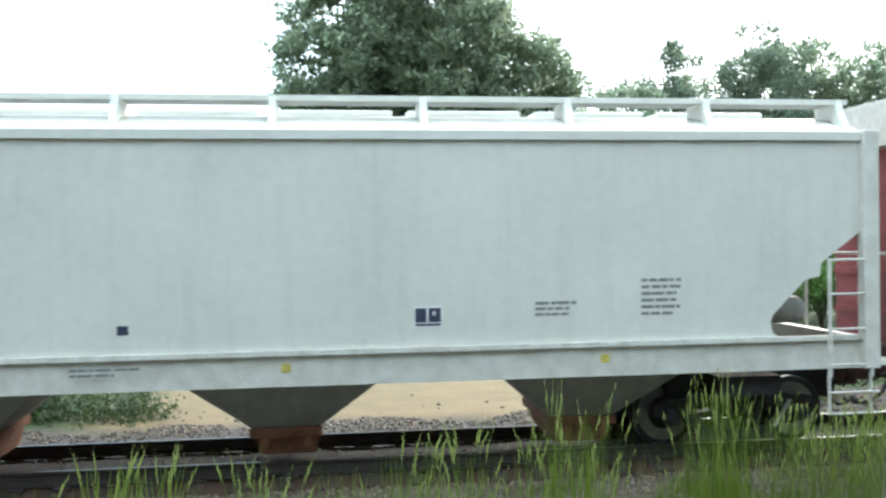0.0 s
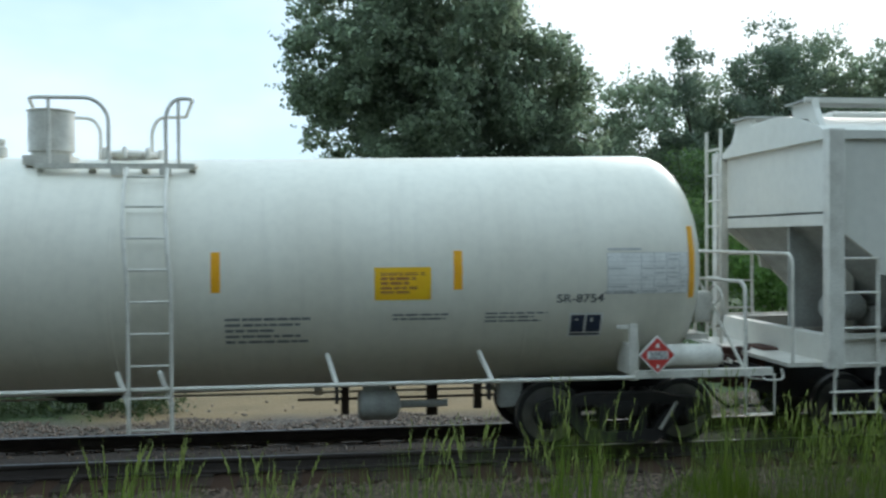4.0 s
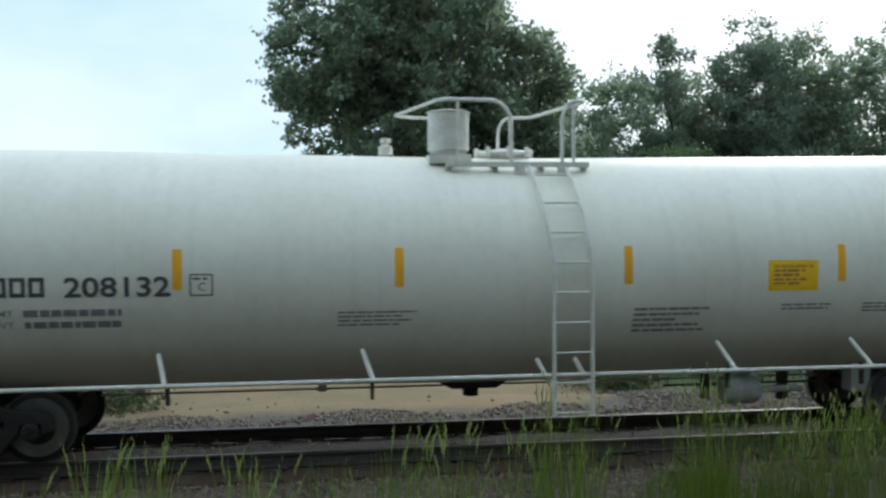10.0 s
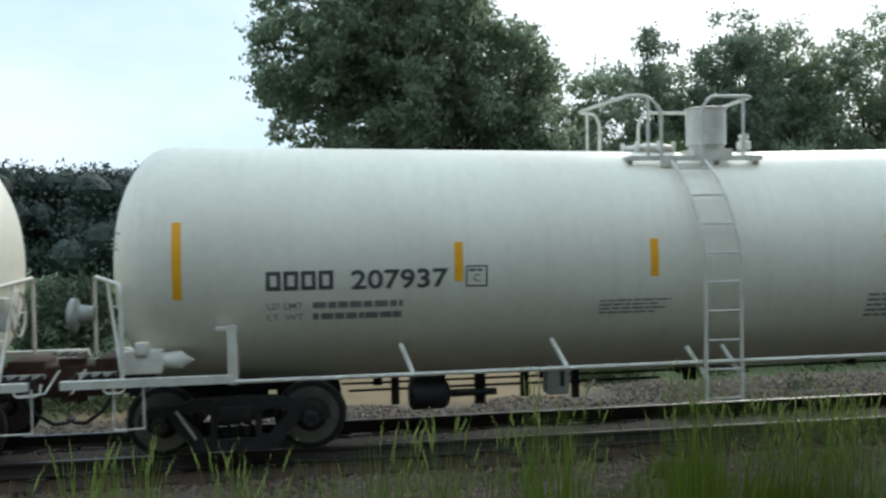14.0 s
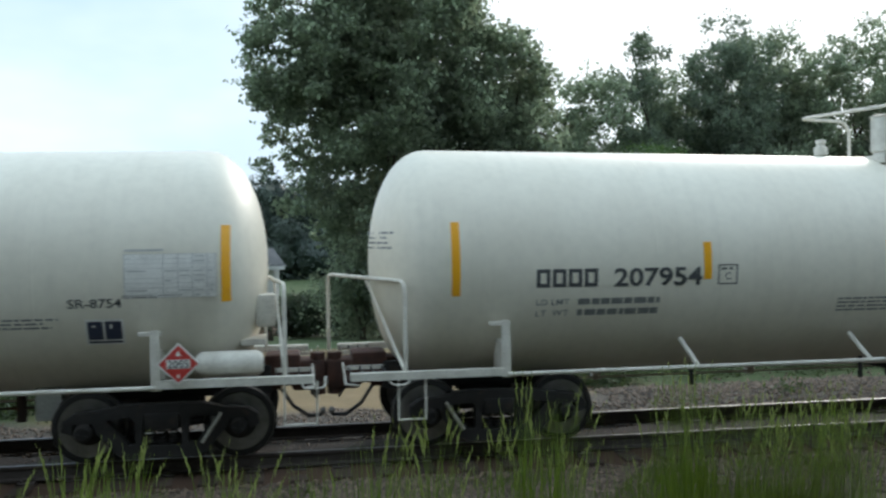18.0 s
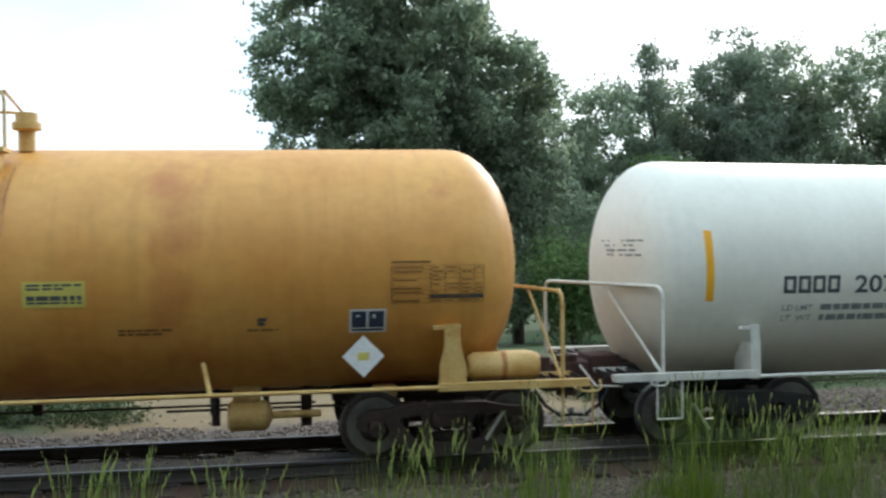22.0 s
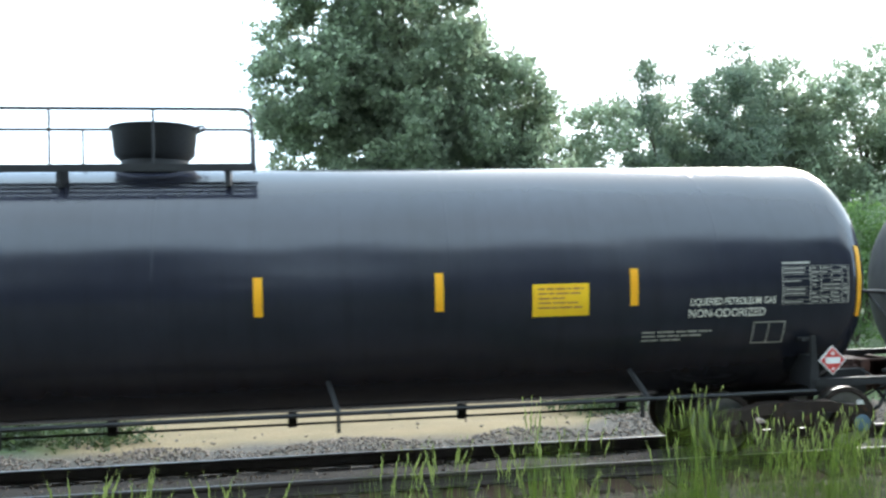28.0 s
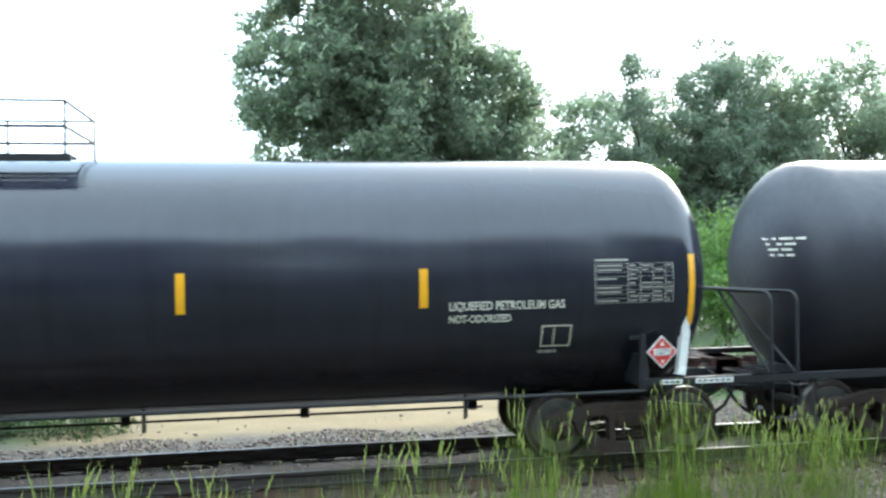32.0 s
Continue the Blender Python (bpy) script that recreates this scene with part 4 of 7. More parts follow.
def ground_z(x, y):
    z = 1.05 - 1.6 * smooth(3.6, 7.5, y)
    z += 0.12 * smooth(9.0, 10.6, y)
    z += 0.10 * smooth(13.5, 15.0, y)
    z -= 1.75 * smooth(20.0, 46.0, y)
    z += 0.16 * math.exp(-((y - 15.4) / 0.8) ** 2) * (0.6 + 0.4 * noise.noise(Vector((x * 0.35, 3, 0)))) * (0.6 + 0.7 * smooth(2.0, 5.0, x))
    far = smooth(14.0, 18.0, y) + smooth(8.0, 4.0, y)
    z += far * 0.10 * noise.noise(Vector((x * 0.3, y * 0.3, 0)))
    z += 0.03 * noise.noise(Vector((x * 1.7, y * 1.7, 5)))
    return z


def ground_material():
    m = bpy.data.materials.new("ground_soil_and_grass")
    m.use_nodes = True
    n, l = m.node_tree.nodes, m.node_tree.links
    p = n["Principled BSDF"]
    p.inputs["Roughness"].default_value = 0.95
    co = n.new("ShaderNodeTexCoord")
    sep = n.new("ShaderNodeSeparateXYZ")
    l.new(co.outputs["Object"], sep.inputs[0])

    def tex(s, d=5.0):
        t = n.new("ShaderNodeTexNoise")
        t.inputs["Scale"].default_value, t.inputs["Detail"].default_value = s, d
        l.new(co.outputs["Object"], t.inputs["Vector"])
        return t.outputs["Fac"]

    def op(kind, a, b):
        k = n.new("ShaderNodeMath")
        k.operation = kind
        for i, v in enumerate((a, b)):
            if isinstance(v, (int, float)):
                k.inputs[i].default_value = v
            else:
                l.new(v, k.inputs[i])
        return k.outputs[0]

    def ramp(f, lo, hi):
        r = n.new("ShaderNodeMapRange")
        r.inputs["From Min"].default_value, r.inputs["From Max"].default_value = lo, hi
        l.new(f, r.inputs["Value"])
        return r.outputs[0]

    def mix(f, a, b):
        k = n.new("ShaderNodeMix")
        k.data_type = "RGBA"
        l.new(f, k.inputs[0])
        for s, v in ((k.inputs[6], a), (k.inputs[7], b)):
            if isinstance(v, tuple):
                s.default_value = (*v, 1)
            else:
                l.new(v, s)
        return k.outputs[2]

    wob = op("MULTIPLY", op("SUBTRACT", tex(0.35), 0.5), 4.0)
    y = op("ADD", sep.outputs["Y"], wob)
    x = op("ADD", sep.outputs["X"], op("MULTIPLY", wob, 0.6))
    dirt = mix(ramp(tex(1.2), 0.35, 0.7), (0.25, 0.178, 0.092), (0.19, 0.137, 0.07))
    dirt = mix(ramp(tex(30), 0.45, 0.7), dirt, (0.17, 0.12, 0.065))
    lawn = mix(ramp(tex(0.6), 0.3, 0.7), (0.046, 0.075, 0.02), (0.068, 0.095, 0.03))
    lawn = mix(ramp(tex(18), 0.4, 0.7), lawn, (0.042, 0.07, 0.02))
    gravel = mix(ramp(tex(14, 3), 0.4, 0.65), (0.09, 0.074, 0.058), (0.05, 0.04, 0.032))
    gravel = mix(ramp(tex(45, 2), 0.5, 0.7), gravel, (0.21, 0.18, 0.15))
    soil = mix(ramp(tex(6), 0.4, 0.65), (0.05, 0.04, 0.024), (0.035, 0.05, 0.014))
    col = mix(ramp(y, 7.0, 8.6), soil, gravel)
    side = mix(ramp(x, 5.2, 7.2), dirt, lawn)
    side = mix(ramp(x, -3.2, -4.6), side, lawn)
    y_soft = op("ADD", sep.outputs["Y"], op("MULTIPLY", wob, 0.4))
    edge = op("ADD", 14.75, op("MULTIPLY", ramp(x, 4.6, 6.0), 1.0))
    col = mix(ramp(op("SUBTRACT", y_soft, edge), 0.0, 0.6), col, side)
    col = mix(ramp(y, 24.0, 26.0), col, lawn)
    l.new(col, p.inputs["Base Color"])
    b = n.new("ShaderNodeBump")
    b.inputs["Strength"].default_value, b.inputs["Distance"].default_value = 0.6, 0.05
    l.new(tex(25), b.inputs["Height"])
    l.new(b.outputs[0], p.inputs["Normal"])
    return m


def build_ground():
    xs = np.concatenate([np.linspace(-900, -60, 15), np.linspace(-50, -14, 19), np.arange(-13, 22.01, 0.35), np.linspace(24, 60, 19), np.linspace(70, 900, 15)])
    ys = np.concatenate([np.linspace(-600, -20, 8), np.linspace(-12, 3, 10), np.arange(3.4, 19.01, 0.2), np.linspace(19.6, 50, 40), np.linspace(55, 120, 14), np.linspace(150, 1500, 12)])
    g = Geo()
    vs = [(float(x), float(y), ground_z(float(x), float(y))) for y in ys for x in xs]
    k = len(xs)
    fs = [(j * k + i, j * k + i + 1, (j + 1) * k + i + 1, (j + 1) * k + i) for j in range(len(ys) - 1) for i in range(k - 1)]
    g.add(vs, fs)
    solid("ground", g, ground_material(), "gravelly trackside ground with tan dirt and lawn behind", "ground", kind="structure")


build_ground()


# ---- track
BED = ((8.6, -0.64), (9.2, -0.47), (9.9, -0.35), (10.4, -0.285), (10.62, -0.25), (10.72, -0.222), (11.0, -0.205), (11.15, -0.20), (11.34, -0.178), (11.9, -0.165), (12.3, -0.165), (12.66, -0.19), (12.85, -0.21), (13.3, -0.22), (14.0, -0.30), (14.6, -0.55))


def surface_z(x, y):
    """Height of the ground or of the ballast that lies on it."""
    z = ground_z(x, y)
    if BED[0][0] < y < BED[-1][0]:
        z = max(z, float(np.interp(y, [p[0] for p in BED], [p[1] for p in BED])))
    return z


def build_track():
    bed = Geo()
    rnd = random.Random(4)
    xs = np.concatenate([np.linspace(-300, -20, 29), np.arange(-18, 26.1, 0.5), np.linspace(28, 300, 28)])
    prof = BED
    k = len(prof)
    vs = [(float(x), y + rnd.uniform(-0.04, 0.04) * (abs(x) < 30), z + rnd.uniform(-0.02, 0.02)) for x in xs for y, z in prof]
    fs = [(i * k + j, i * k + j + 1, (i + 1) * k + j + 1, (i + 1) * k + j) for i in range(len(xs) - 1) for j in range(k - 1)]
    bed.add(vs, fs)
    gravel = mat("ballast_bed", (0.055, 0.044, 0.036), (0.028, 0.022, 0.018), 0.95, scale=2, fine=22, bump=1.0, detail=0.5)
    # oil and creosote have stained the shoulder under the tie ends
    n, l = gravel.node_tree.nodes, gravel.node_tree.links
    p = n["Principled BSDF"]
    old = p.inputs["Base Color"].links[0].from_socket
    co, sep = n.new("ShaderNodeTexCoord"), n.new("ShaderNodeSeparateXYZ")
    l.new(co.outputs["Object"], sep.inputs[0])
    near, far = n.new("ShaderNodeMapRange"), n.new("ShaderNodeMapRange")
    near.inputs["From Min"].default_value, near.inputs["From Max"].default_value = 10.60, 10.68
    far.inputs["From Min"].default_value, far.inputs["From Max"].default_value = 11.4, 11.2
    both, k = n.new("ShaderNodeMath"), n.new("ShaderNodeMix")
    both.operation, k.data_type = "MULTIPLY", "RGBA"
    for r in (near, far):
        l.new(sep.outputs["Y"], r.inputs["Value"])
    l.new(near.outputs[0], both.inputs[0])
    l.new(far.outputs[0], both.inputs[1])
    l.new(both.outputs[0], k.inputs[0])
    l.new(old, k.inputs[6])
    k.inputs[7].default_value = (0.070, 0.038, 0.023, 1)
    # the shoulder beyond the tie ends is clean grey stone
    grit, tone, edge, shoulder = n.new("ShaderNodeTexNoise"), n.new("ShaderNodeMix"), n.new("ShaderNodeMapRange"), n.new("ShaderNodeMix")
    grit.inputs["Scale"].default_value, grit.inputs["Detail"].default_value = 16.0, 4.0
    tone.data_type, shoulder.data_type = "RGBA", "RGBA"
    tone.inputs[6].default_value, tone.inputs[7].default_value = (0.15, 0.115, 0.076, 1), (0.062, 0.047, 0.032, 1)
    edge.inputs["From Min"].default_value, edge.inputs["From Max"].default_value = 10.68, 10.58
    l.new(co.outputs["Object"], grit.inputs["Vector"])
    l.new(grit.outputs["Fac"], tone.inputs[0])
    l.new(sep.outputs["Y"], edge.inputs["Value"])
    l.new(edge.outputs[0], shoulder.inputs[0])
    l.new(k.outputs[2], shoulder.inputs[6])
    l.new(tone.outputs[2], shoulder.inputs[7])
    l.new(shoulder.outputs[2], p.inputs["Base Color"])
    solid("ballast_bed", bed, gravel, "grey crushed stone ballast under the track", "ballast", kind="structure")
    track = thing("railway_track", pose(0, TRACK_Y, 0), "single railway track of worn steel rails on wooden ties", "track", kind="structure")
    for y in (-0.75, 0.75):
        poly = [(-0.075, -0.17), (0.075, -0.17), (0.075, -0.155), (0.018, -0.135), (0.010, -0.05), (0.034, -0.035), (0.036, -0.008), (0.028, 0.0), (-0.028, 0.0), (-0.036, -0.008), (-0.034, -0.035), (-0.010, -0.05), (-0.018, -0.135), (-0.075, -0.155)]
        r = part("rail", Geo().prism_x([(y + a, z) for a, z in poly], -300, 300), RAIL, track, "rust-brown steel rail", smooth=False)
        part("rail_head", Geo().box(-300, 300, y - 0.026, y + 0.026, -0.001, 0.003), RAIL_TOP, r, "polished running surface", smooth=False)
    return track


TRACK = build_track()


# ---- plants
def leaves(rnd, lobes, count, size, flat=0.5, shell=0.55, twigs=0.4):
    """Small leaf sprays scattered through lobes (centre, radii); each spray is a bent quad."""
    tot = sum((r[0] * r[1] * r[2]) ** 0.67 for c, r in lobes)
    V, F = [], []
    for c, r in lobes:
        k = int(count * (r[0] * r[1] * r[2]) ** 0.67 / tot)
        d = rnd.normal(size=(k, 3))
        d /= np.linalg.norm(d, axis=1)[:, None]
        rad = shell + (1 - shell) * rnd.random(k) ** 0.6
        # part of the leaves sit along twigs that reach out of the lobe
        tw = rnd.normal(size=(11, 3)) + (0, 0, 0.35)
        tw /= np.linalg.norm(tw, axis=1)[:, None]
        on = rnd.random(k) < twigs
        d[on] = tw[rnd.randint(0, 11, on.sum())] + rnd.normal(size=(on.sum(), 3)) * 0.09
        rad[on] = 0.5 + 1.15 * rnd.random(on.sum())
        lump = 1 + 0.16 * np.sin(d[:, 0] * 7 + c[0] * 3) * np.sin(d[:, 1] * 6 + c[1]) + 0.14 * np.sin(d[:, 2] * 8 + c[2] * 2)
        pos = np.array(c) + d * (rad * lump)[:, None] * np.array(r)
        a = rnd.normal(size=(k, 3))
        a /= np.linalg.norm(a, axis=1)[:, None]
        b = np.cross(a, rnd.normal(size=(k, 3)))
        b /= np.linalg.norm(b, axis=1)[:, None]
        s = size * (0.5 + rnd.random(k))[:, None]
        o = len(V)
        q = np.stack([pos - a * s, pos + b * s * flat, pos + a * s, pos - b * s * flat], 1).reshape(-1, 3)
        V.extend(map(tuple, q))
        F.extend((o + 4 * i, o + 4 * i + 1, o + 4 * i + 2, o + 4 * i + 3) for i in range(k))
    return V, F


def leaf_mesh(name, V, F, material):
    me = bpy.data.meshes.new(name)
    me.from_pydata(V, [], F)
    me.materials.append(material)
    me.update()
    return me


def lobes_in(rnd, centre, radii, count, size):
    """Breaks a crown into overlapping lobes."""
    out = []
    for i in range(max(2, count // 40)):
        d = rnd.normal(size=3)
        d /= np.linalg.norm(d)
        k = 0.62 * rnd.random() ** 0.5
        s = min(min(radii) * 0.4, size * 1.9)
        out.append(([centre[j] + d[j] * radii[j] * k for j in range(3)], (s, s, s)))
    for i in range(count):
        d = rnd.normal(size=3)
        d /= np.linalg.norm(d)
        k = 1.03 * rnd.random() ** 0.46
        c = [centre[j] + d[j] * radii[j] * k for j in range(3)]
        s = size * (0.7 + 0.6 * rnd.random())
        out.append((c, (s, s, s * 0.8)))
    return out


def tree(name, x, y, height, crown, lobes, count, size, leaf, label, seed, trunk_r=0.3, fork=0.3, limbs=7, lobe=1.8, low=None, shell=0.45):
    """Tapered trunk, limbs reaching into the crown and a crown of leaf sprays."""
    rnd = np.random.RandomState(seed)
    z0 = ground_z(x, y) - 0.1
    t = thing(name, pose(x, y, z0), label, "tree")
    g = Geo()
    pts = [(rnd.uniform(-0.15, 0.15) * i / 5, rnd.uniform(-0.15, 0.15) * i / 5, height * 0.8 * i / 6) for i in range(7)]
    g.tube(pts, trunk_r, 10, taper=trunk_r * 0.2)
    tr = part("trunk", g, BARK, t)
    cz = crown[2] - z0
    ls = lobes_in(rnd, (crown[0] - x, crown[1] - y, cz), crown[3:], lobes, lobe)
    for i in range(limbs):
        h = height * (fork + (0.75 - fork) * i / limbs)
        c = Vector(ls[i % len(ls)][0])
        a = Vector((0, 0, h))
        mid = a.lerp(c, 0.5) + Vector((0, 0, 0.5))
        part("limb", Geo().tube([a, mid, c], trunk_r * 0.35, 6, taper=trunk_r * 0.08), BARK, t)
    V, F = leaves(rnd, ls, count, size, 0.6, shell)
    part("crown", leaf_mesh("crown", V, F, leaf), leaf, t)
    return t


def shrub(name, x, y, radii, count, size, leaf, label, seed, lobes=9, cat="bush"):
    rnd = np.random.RandomState(seed)
    z0 = ground_z(x, y)
    t = thing(name, pose(x, y, z0), label, cat)
    ls = lobes_in(rnd, (0, 0, radii[2] * 0.95), [r * 0.8 for r in radii], lobes, min(radii) * 0.5)
    for i in range(5):
        c = ls[i % len(ls)][0]
        part("stem", Geo().tube([(0.1 * math.cos(i), 0.1 * math.sin(i), -0.1), (c[0] * 0.4, c[1] * 0.4, c[2] * 0.5), c], 0.05, 5, taper=0.015), BARK, t)
    V, F = leaves(rnd, ls, count, size, 0.5, 0.2, 0.15)
    part("foliage", leaf_mesh("foliage", V, F, leaf), leaf, t)
    return t


tree("large_shade_tree", 4.2, 37.0, 17.0, (3.3, 37.0, 9.3, 4.85, 4.2, 8.0), 430, 130000, 0.10, LEAF_OAK, "large dark green broadleaf tree behind the tracks", 11, 0.42, 0.25, 16, 0.6)
tree("shade_tree", 9.4, 38.0, 11.5, (8.8, 38.0, 5.6, 2.9, 3.0, 6.2), 220, 60000, 0.10, LEAF_OAK, "smaller dark broadleaf tree beside the large one", 12, 0.28, 0.25, 12, 0.6)
tree("shade_tree", 15.8, 48.0, 10.5, (15.8, 48.0, 5.0, 4.0, 3.2, 7.0), 130, 50000, 0.10, LEAF_OAK, "dense broadleaf tree in shade", 13, 0.25, 0.25, 10, 0.8)
tree("pine_tree", 21.0, 50.0, 13.0, (20.6, 50.0, 6.4, 2.7, 2.6, 7.9), 110, 32000, 0.10, LEAF_PINE, "narrow dark pine tree with open top", 14, 0.25, 0.3, 14, 0.6)
tree("pine_tree", 25.6, 50.0, 15.5, (25.8, 50.0, 7.3, 3.0, 3.0, 8.6), 150, 42000, 0.10, LEAF_PINE, "tall dark pine tree with ragged crown", 35, 0.28, 0.3, 14, 0.7)
tree("shade_tree", 30.5, 52.0, 14.0, (31.0, 52.0, 7.4, 3.4, 3.4, 8.8), 130, 38000, 0.11, LEAF_OAK, "broad dark tree at the wood's edge", 36, 0.3, 0.3, 10, 0.8)
tree("shade_tree", 35.5, 52.0, 14.5, (35.5, 52.0, 7.0, 3.4, 3.4, 8.6), 130, 38000, 0.11, LEAF_OAK, "dark ragged tree at the wood's edge", 17, 0.3, 0.3, 10, 0.8)
tree("shade_tree", 41.0, 52.0, 14.5, (41.0, 52.0, 6.2, 3.4, 3.4, 8.0), 100, 20000, 0.13, LEAF_OAK, "dark tree at the end of the wood's edge", 18, 0.3, 0.3, 9, 0.9)
tree("shade_tree", 23.3, 52.0, 10.0, (23.3, 52.0, 5.6, 3.0, 3.0, 7.3), 110, 30000, 0.11, LEAF_OAK, "dense lower tree between the pines", 19, 0.25, 0.25, 10, 0.75)
tree("shade_tree", 28.4, 53.0, 11.0, (28.6, 53.0, 6.8, 3.4, 3.0, 8.2), 110, 30000, 0.11, LEAF_OAK, "dense tree between the pine and the wood's edge", 20, 0.25, 0.25, 10, 0.75)
for i, (x, y, rx, rz, lf) in enumerate(((6.6, 34.0, 2.6, 2.9, LEAF_OAK), (10.4, 33.0, 2.4, 2.3, LEAF_MID), (13.6, 34.0, 2.6, 2.9, LEAF_MID), (17.2, 33.0, 2.4, 2.7, LEAF_LIGHT), (20.6, 35.0, 2.8, 3.1, LEAF_MID), (24.6, 37.0, 3.4, 3.8, LEAF_MID), (19.0, 44.0, 4.0, 5.4, LEAF_MID), (29.5, 40.0, 4.0, 4.6, LEAF_OAK), (2.8, 36.0, 1.8, 2.4, LEAF_OAK), (27.0, 46.0, 4.0, 5.2, LEAF_OAK), (34.5, 45.0, 4.4, 5.0, LEAF_OAK), (12.0, 40.0, 3.2, 4.2, LEAF_OAK), (4.5, 33.0, 1.9, 2.2, LEAF_DARK), (0.5, 40.5, 1.3, 1.05, LEAF_DARK), (2.7, 40.0, 1.6, 1.2, LEAF_DARK))):
    shrub("shrub", x, y, (rx, 1.9, rz), 11000, 0.085, lf, "leafy green shrub in the thicket behind the tracks", 40 + i, 40)
shrub("garden_bush", -2.45, 24.0, (1.65, 1.2, 1.04), 17000, 0.06, LEAF_DARK, "dark green spreading bush on the lawn before the house", 60, 26)
shrub("garden_bush", -5.2, 22.0, (1.3, 1.0, 1.0), 9000, 0.06, LEAF_DARK, "leafy bush at the edge of the lawn", 61, 18)
shrub("garden_bush", -7.6, 27.0, (1.6, 1.2, 1.5), 4500, 0.1, LEAF_OAK, "dark leafy bush at the edge of the lawn", 62)
shrub("garden_bush", -0.9, 40.0, (1.0, 0.9, 1.0), 2500, 0.1, LEAF_OAK, "dark bush against the house wall", 63)


def far_woods():
    rnd = np.random.RandomState(9)
    ls = []
    for i in range(190):
        x = rnd.uniform(-50, 30)
        y = 110 + rnd.uniform(-8, 12)
        h = (11.2 if x < -8 else 9.6) + rnd.uniform(-2.0, 0.6)
        r = rnd.uniform(2.2, 3.6)
        ls.append(((x, y, h - r), (r, r, r)))
        ls.append(((x + rnd.uniform(-2, 2), y - 3, h - 2.6 * r), (r * 1.2, r, r * 1.1)))
        ls.append(((x + rnd.uniform(-2, 2), y - 4, 0.5), (r * 1.3, r, 3.5)))
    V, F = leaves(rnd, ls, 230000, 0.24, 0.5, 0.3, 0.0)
    # solid shells added in each crown: stand in for inner shade, close sky gaps
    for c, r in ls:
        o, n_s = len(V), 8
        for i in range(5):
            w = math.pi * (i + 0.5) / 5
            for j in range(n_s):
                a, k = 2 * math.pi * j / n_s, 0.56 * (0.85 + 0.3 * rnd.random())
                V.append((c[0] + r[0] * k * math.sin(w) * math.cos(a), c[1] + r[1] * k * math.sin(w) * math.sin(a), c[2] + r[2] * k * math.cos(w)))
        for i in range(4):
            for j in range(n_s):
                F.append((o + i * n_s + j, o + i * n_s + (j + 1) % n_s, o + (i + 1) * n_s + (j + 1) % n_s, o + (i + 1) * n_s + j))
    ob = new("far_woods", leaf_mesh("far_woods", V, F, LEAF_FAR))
    tagged(ob, "dark line of distant woods beyond the house", "woods", kind="stuff")
    # the wood on the bank behind the viewer
    ls = []
    for i in range(120):
        x, r = rnd.uniform(-80, 80), rnd.uniform(2.4, 3.8)
        y = -11.5 + rnd.uniform(-3, 2)
        h = 22.0 + rnd.uniform(-2.5, 2.5)
        ls += [((x, y, h - r), (r, r, r)), ((x, y + 1, h - 2.4 * r), (r * 1.2, r, r * 1.1)), ((x, y + 1, h - 3.8 * r), (r * 1.3, r, r * 1.2)), ((x, y + 1, h - 5.2 * r), (r * 1.2, r, r * 1.2)), ((x, y + 1, 5.0), (r * 1.2, r, r * 1.1)), ((x, y + 2, 2.5), (r * 1.3, r, 3.0))]
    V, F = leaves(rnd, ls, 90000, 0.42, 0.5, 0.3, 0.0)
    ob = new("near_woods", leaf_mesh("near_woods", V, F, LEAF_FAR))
    tagged(ob, "tall dark wood along the bank above the track", "woods", kind="stuff")


far_woods()


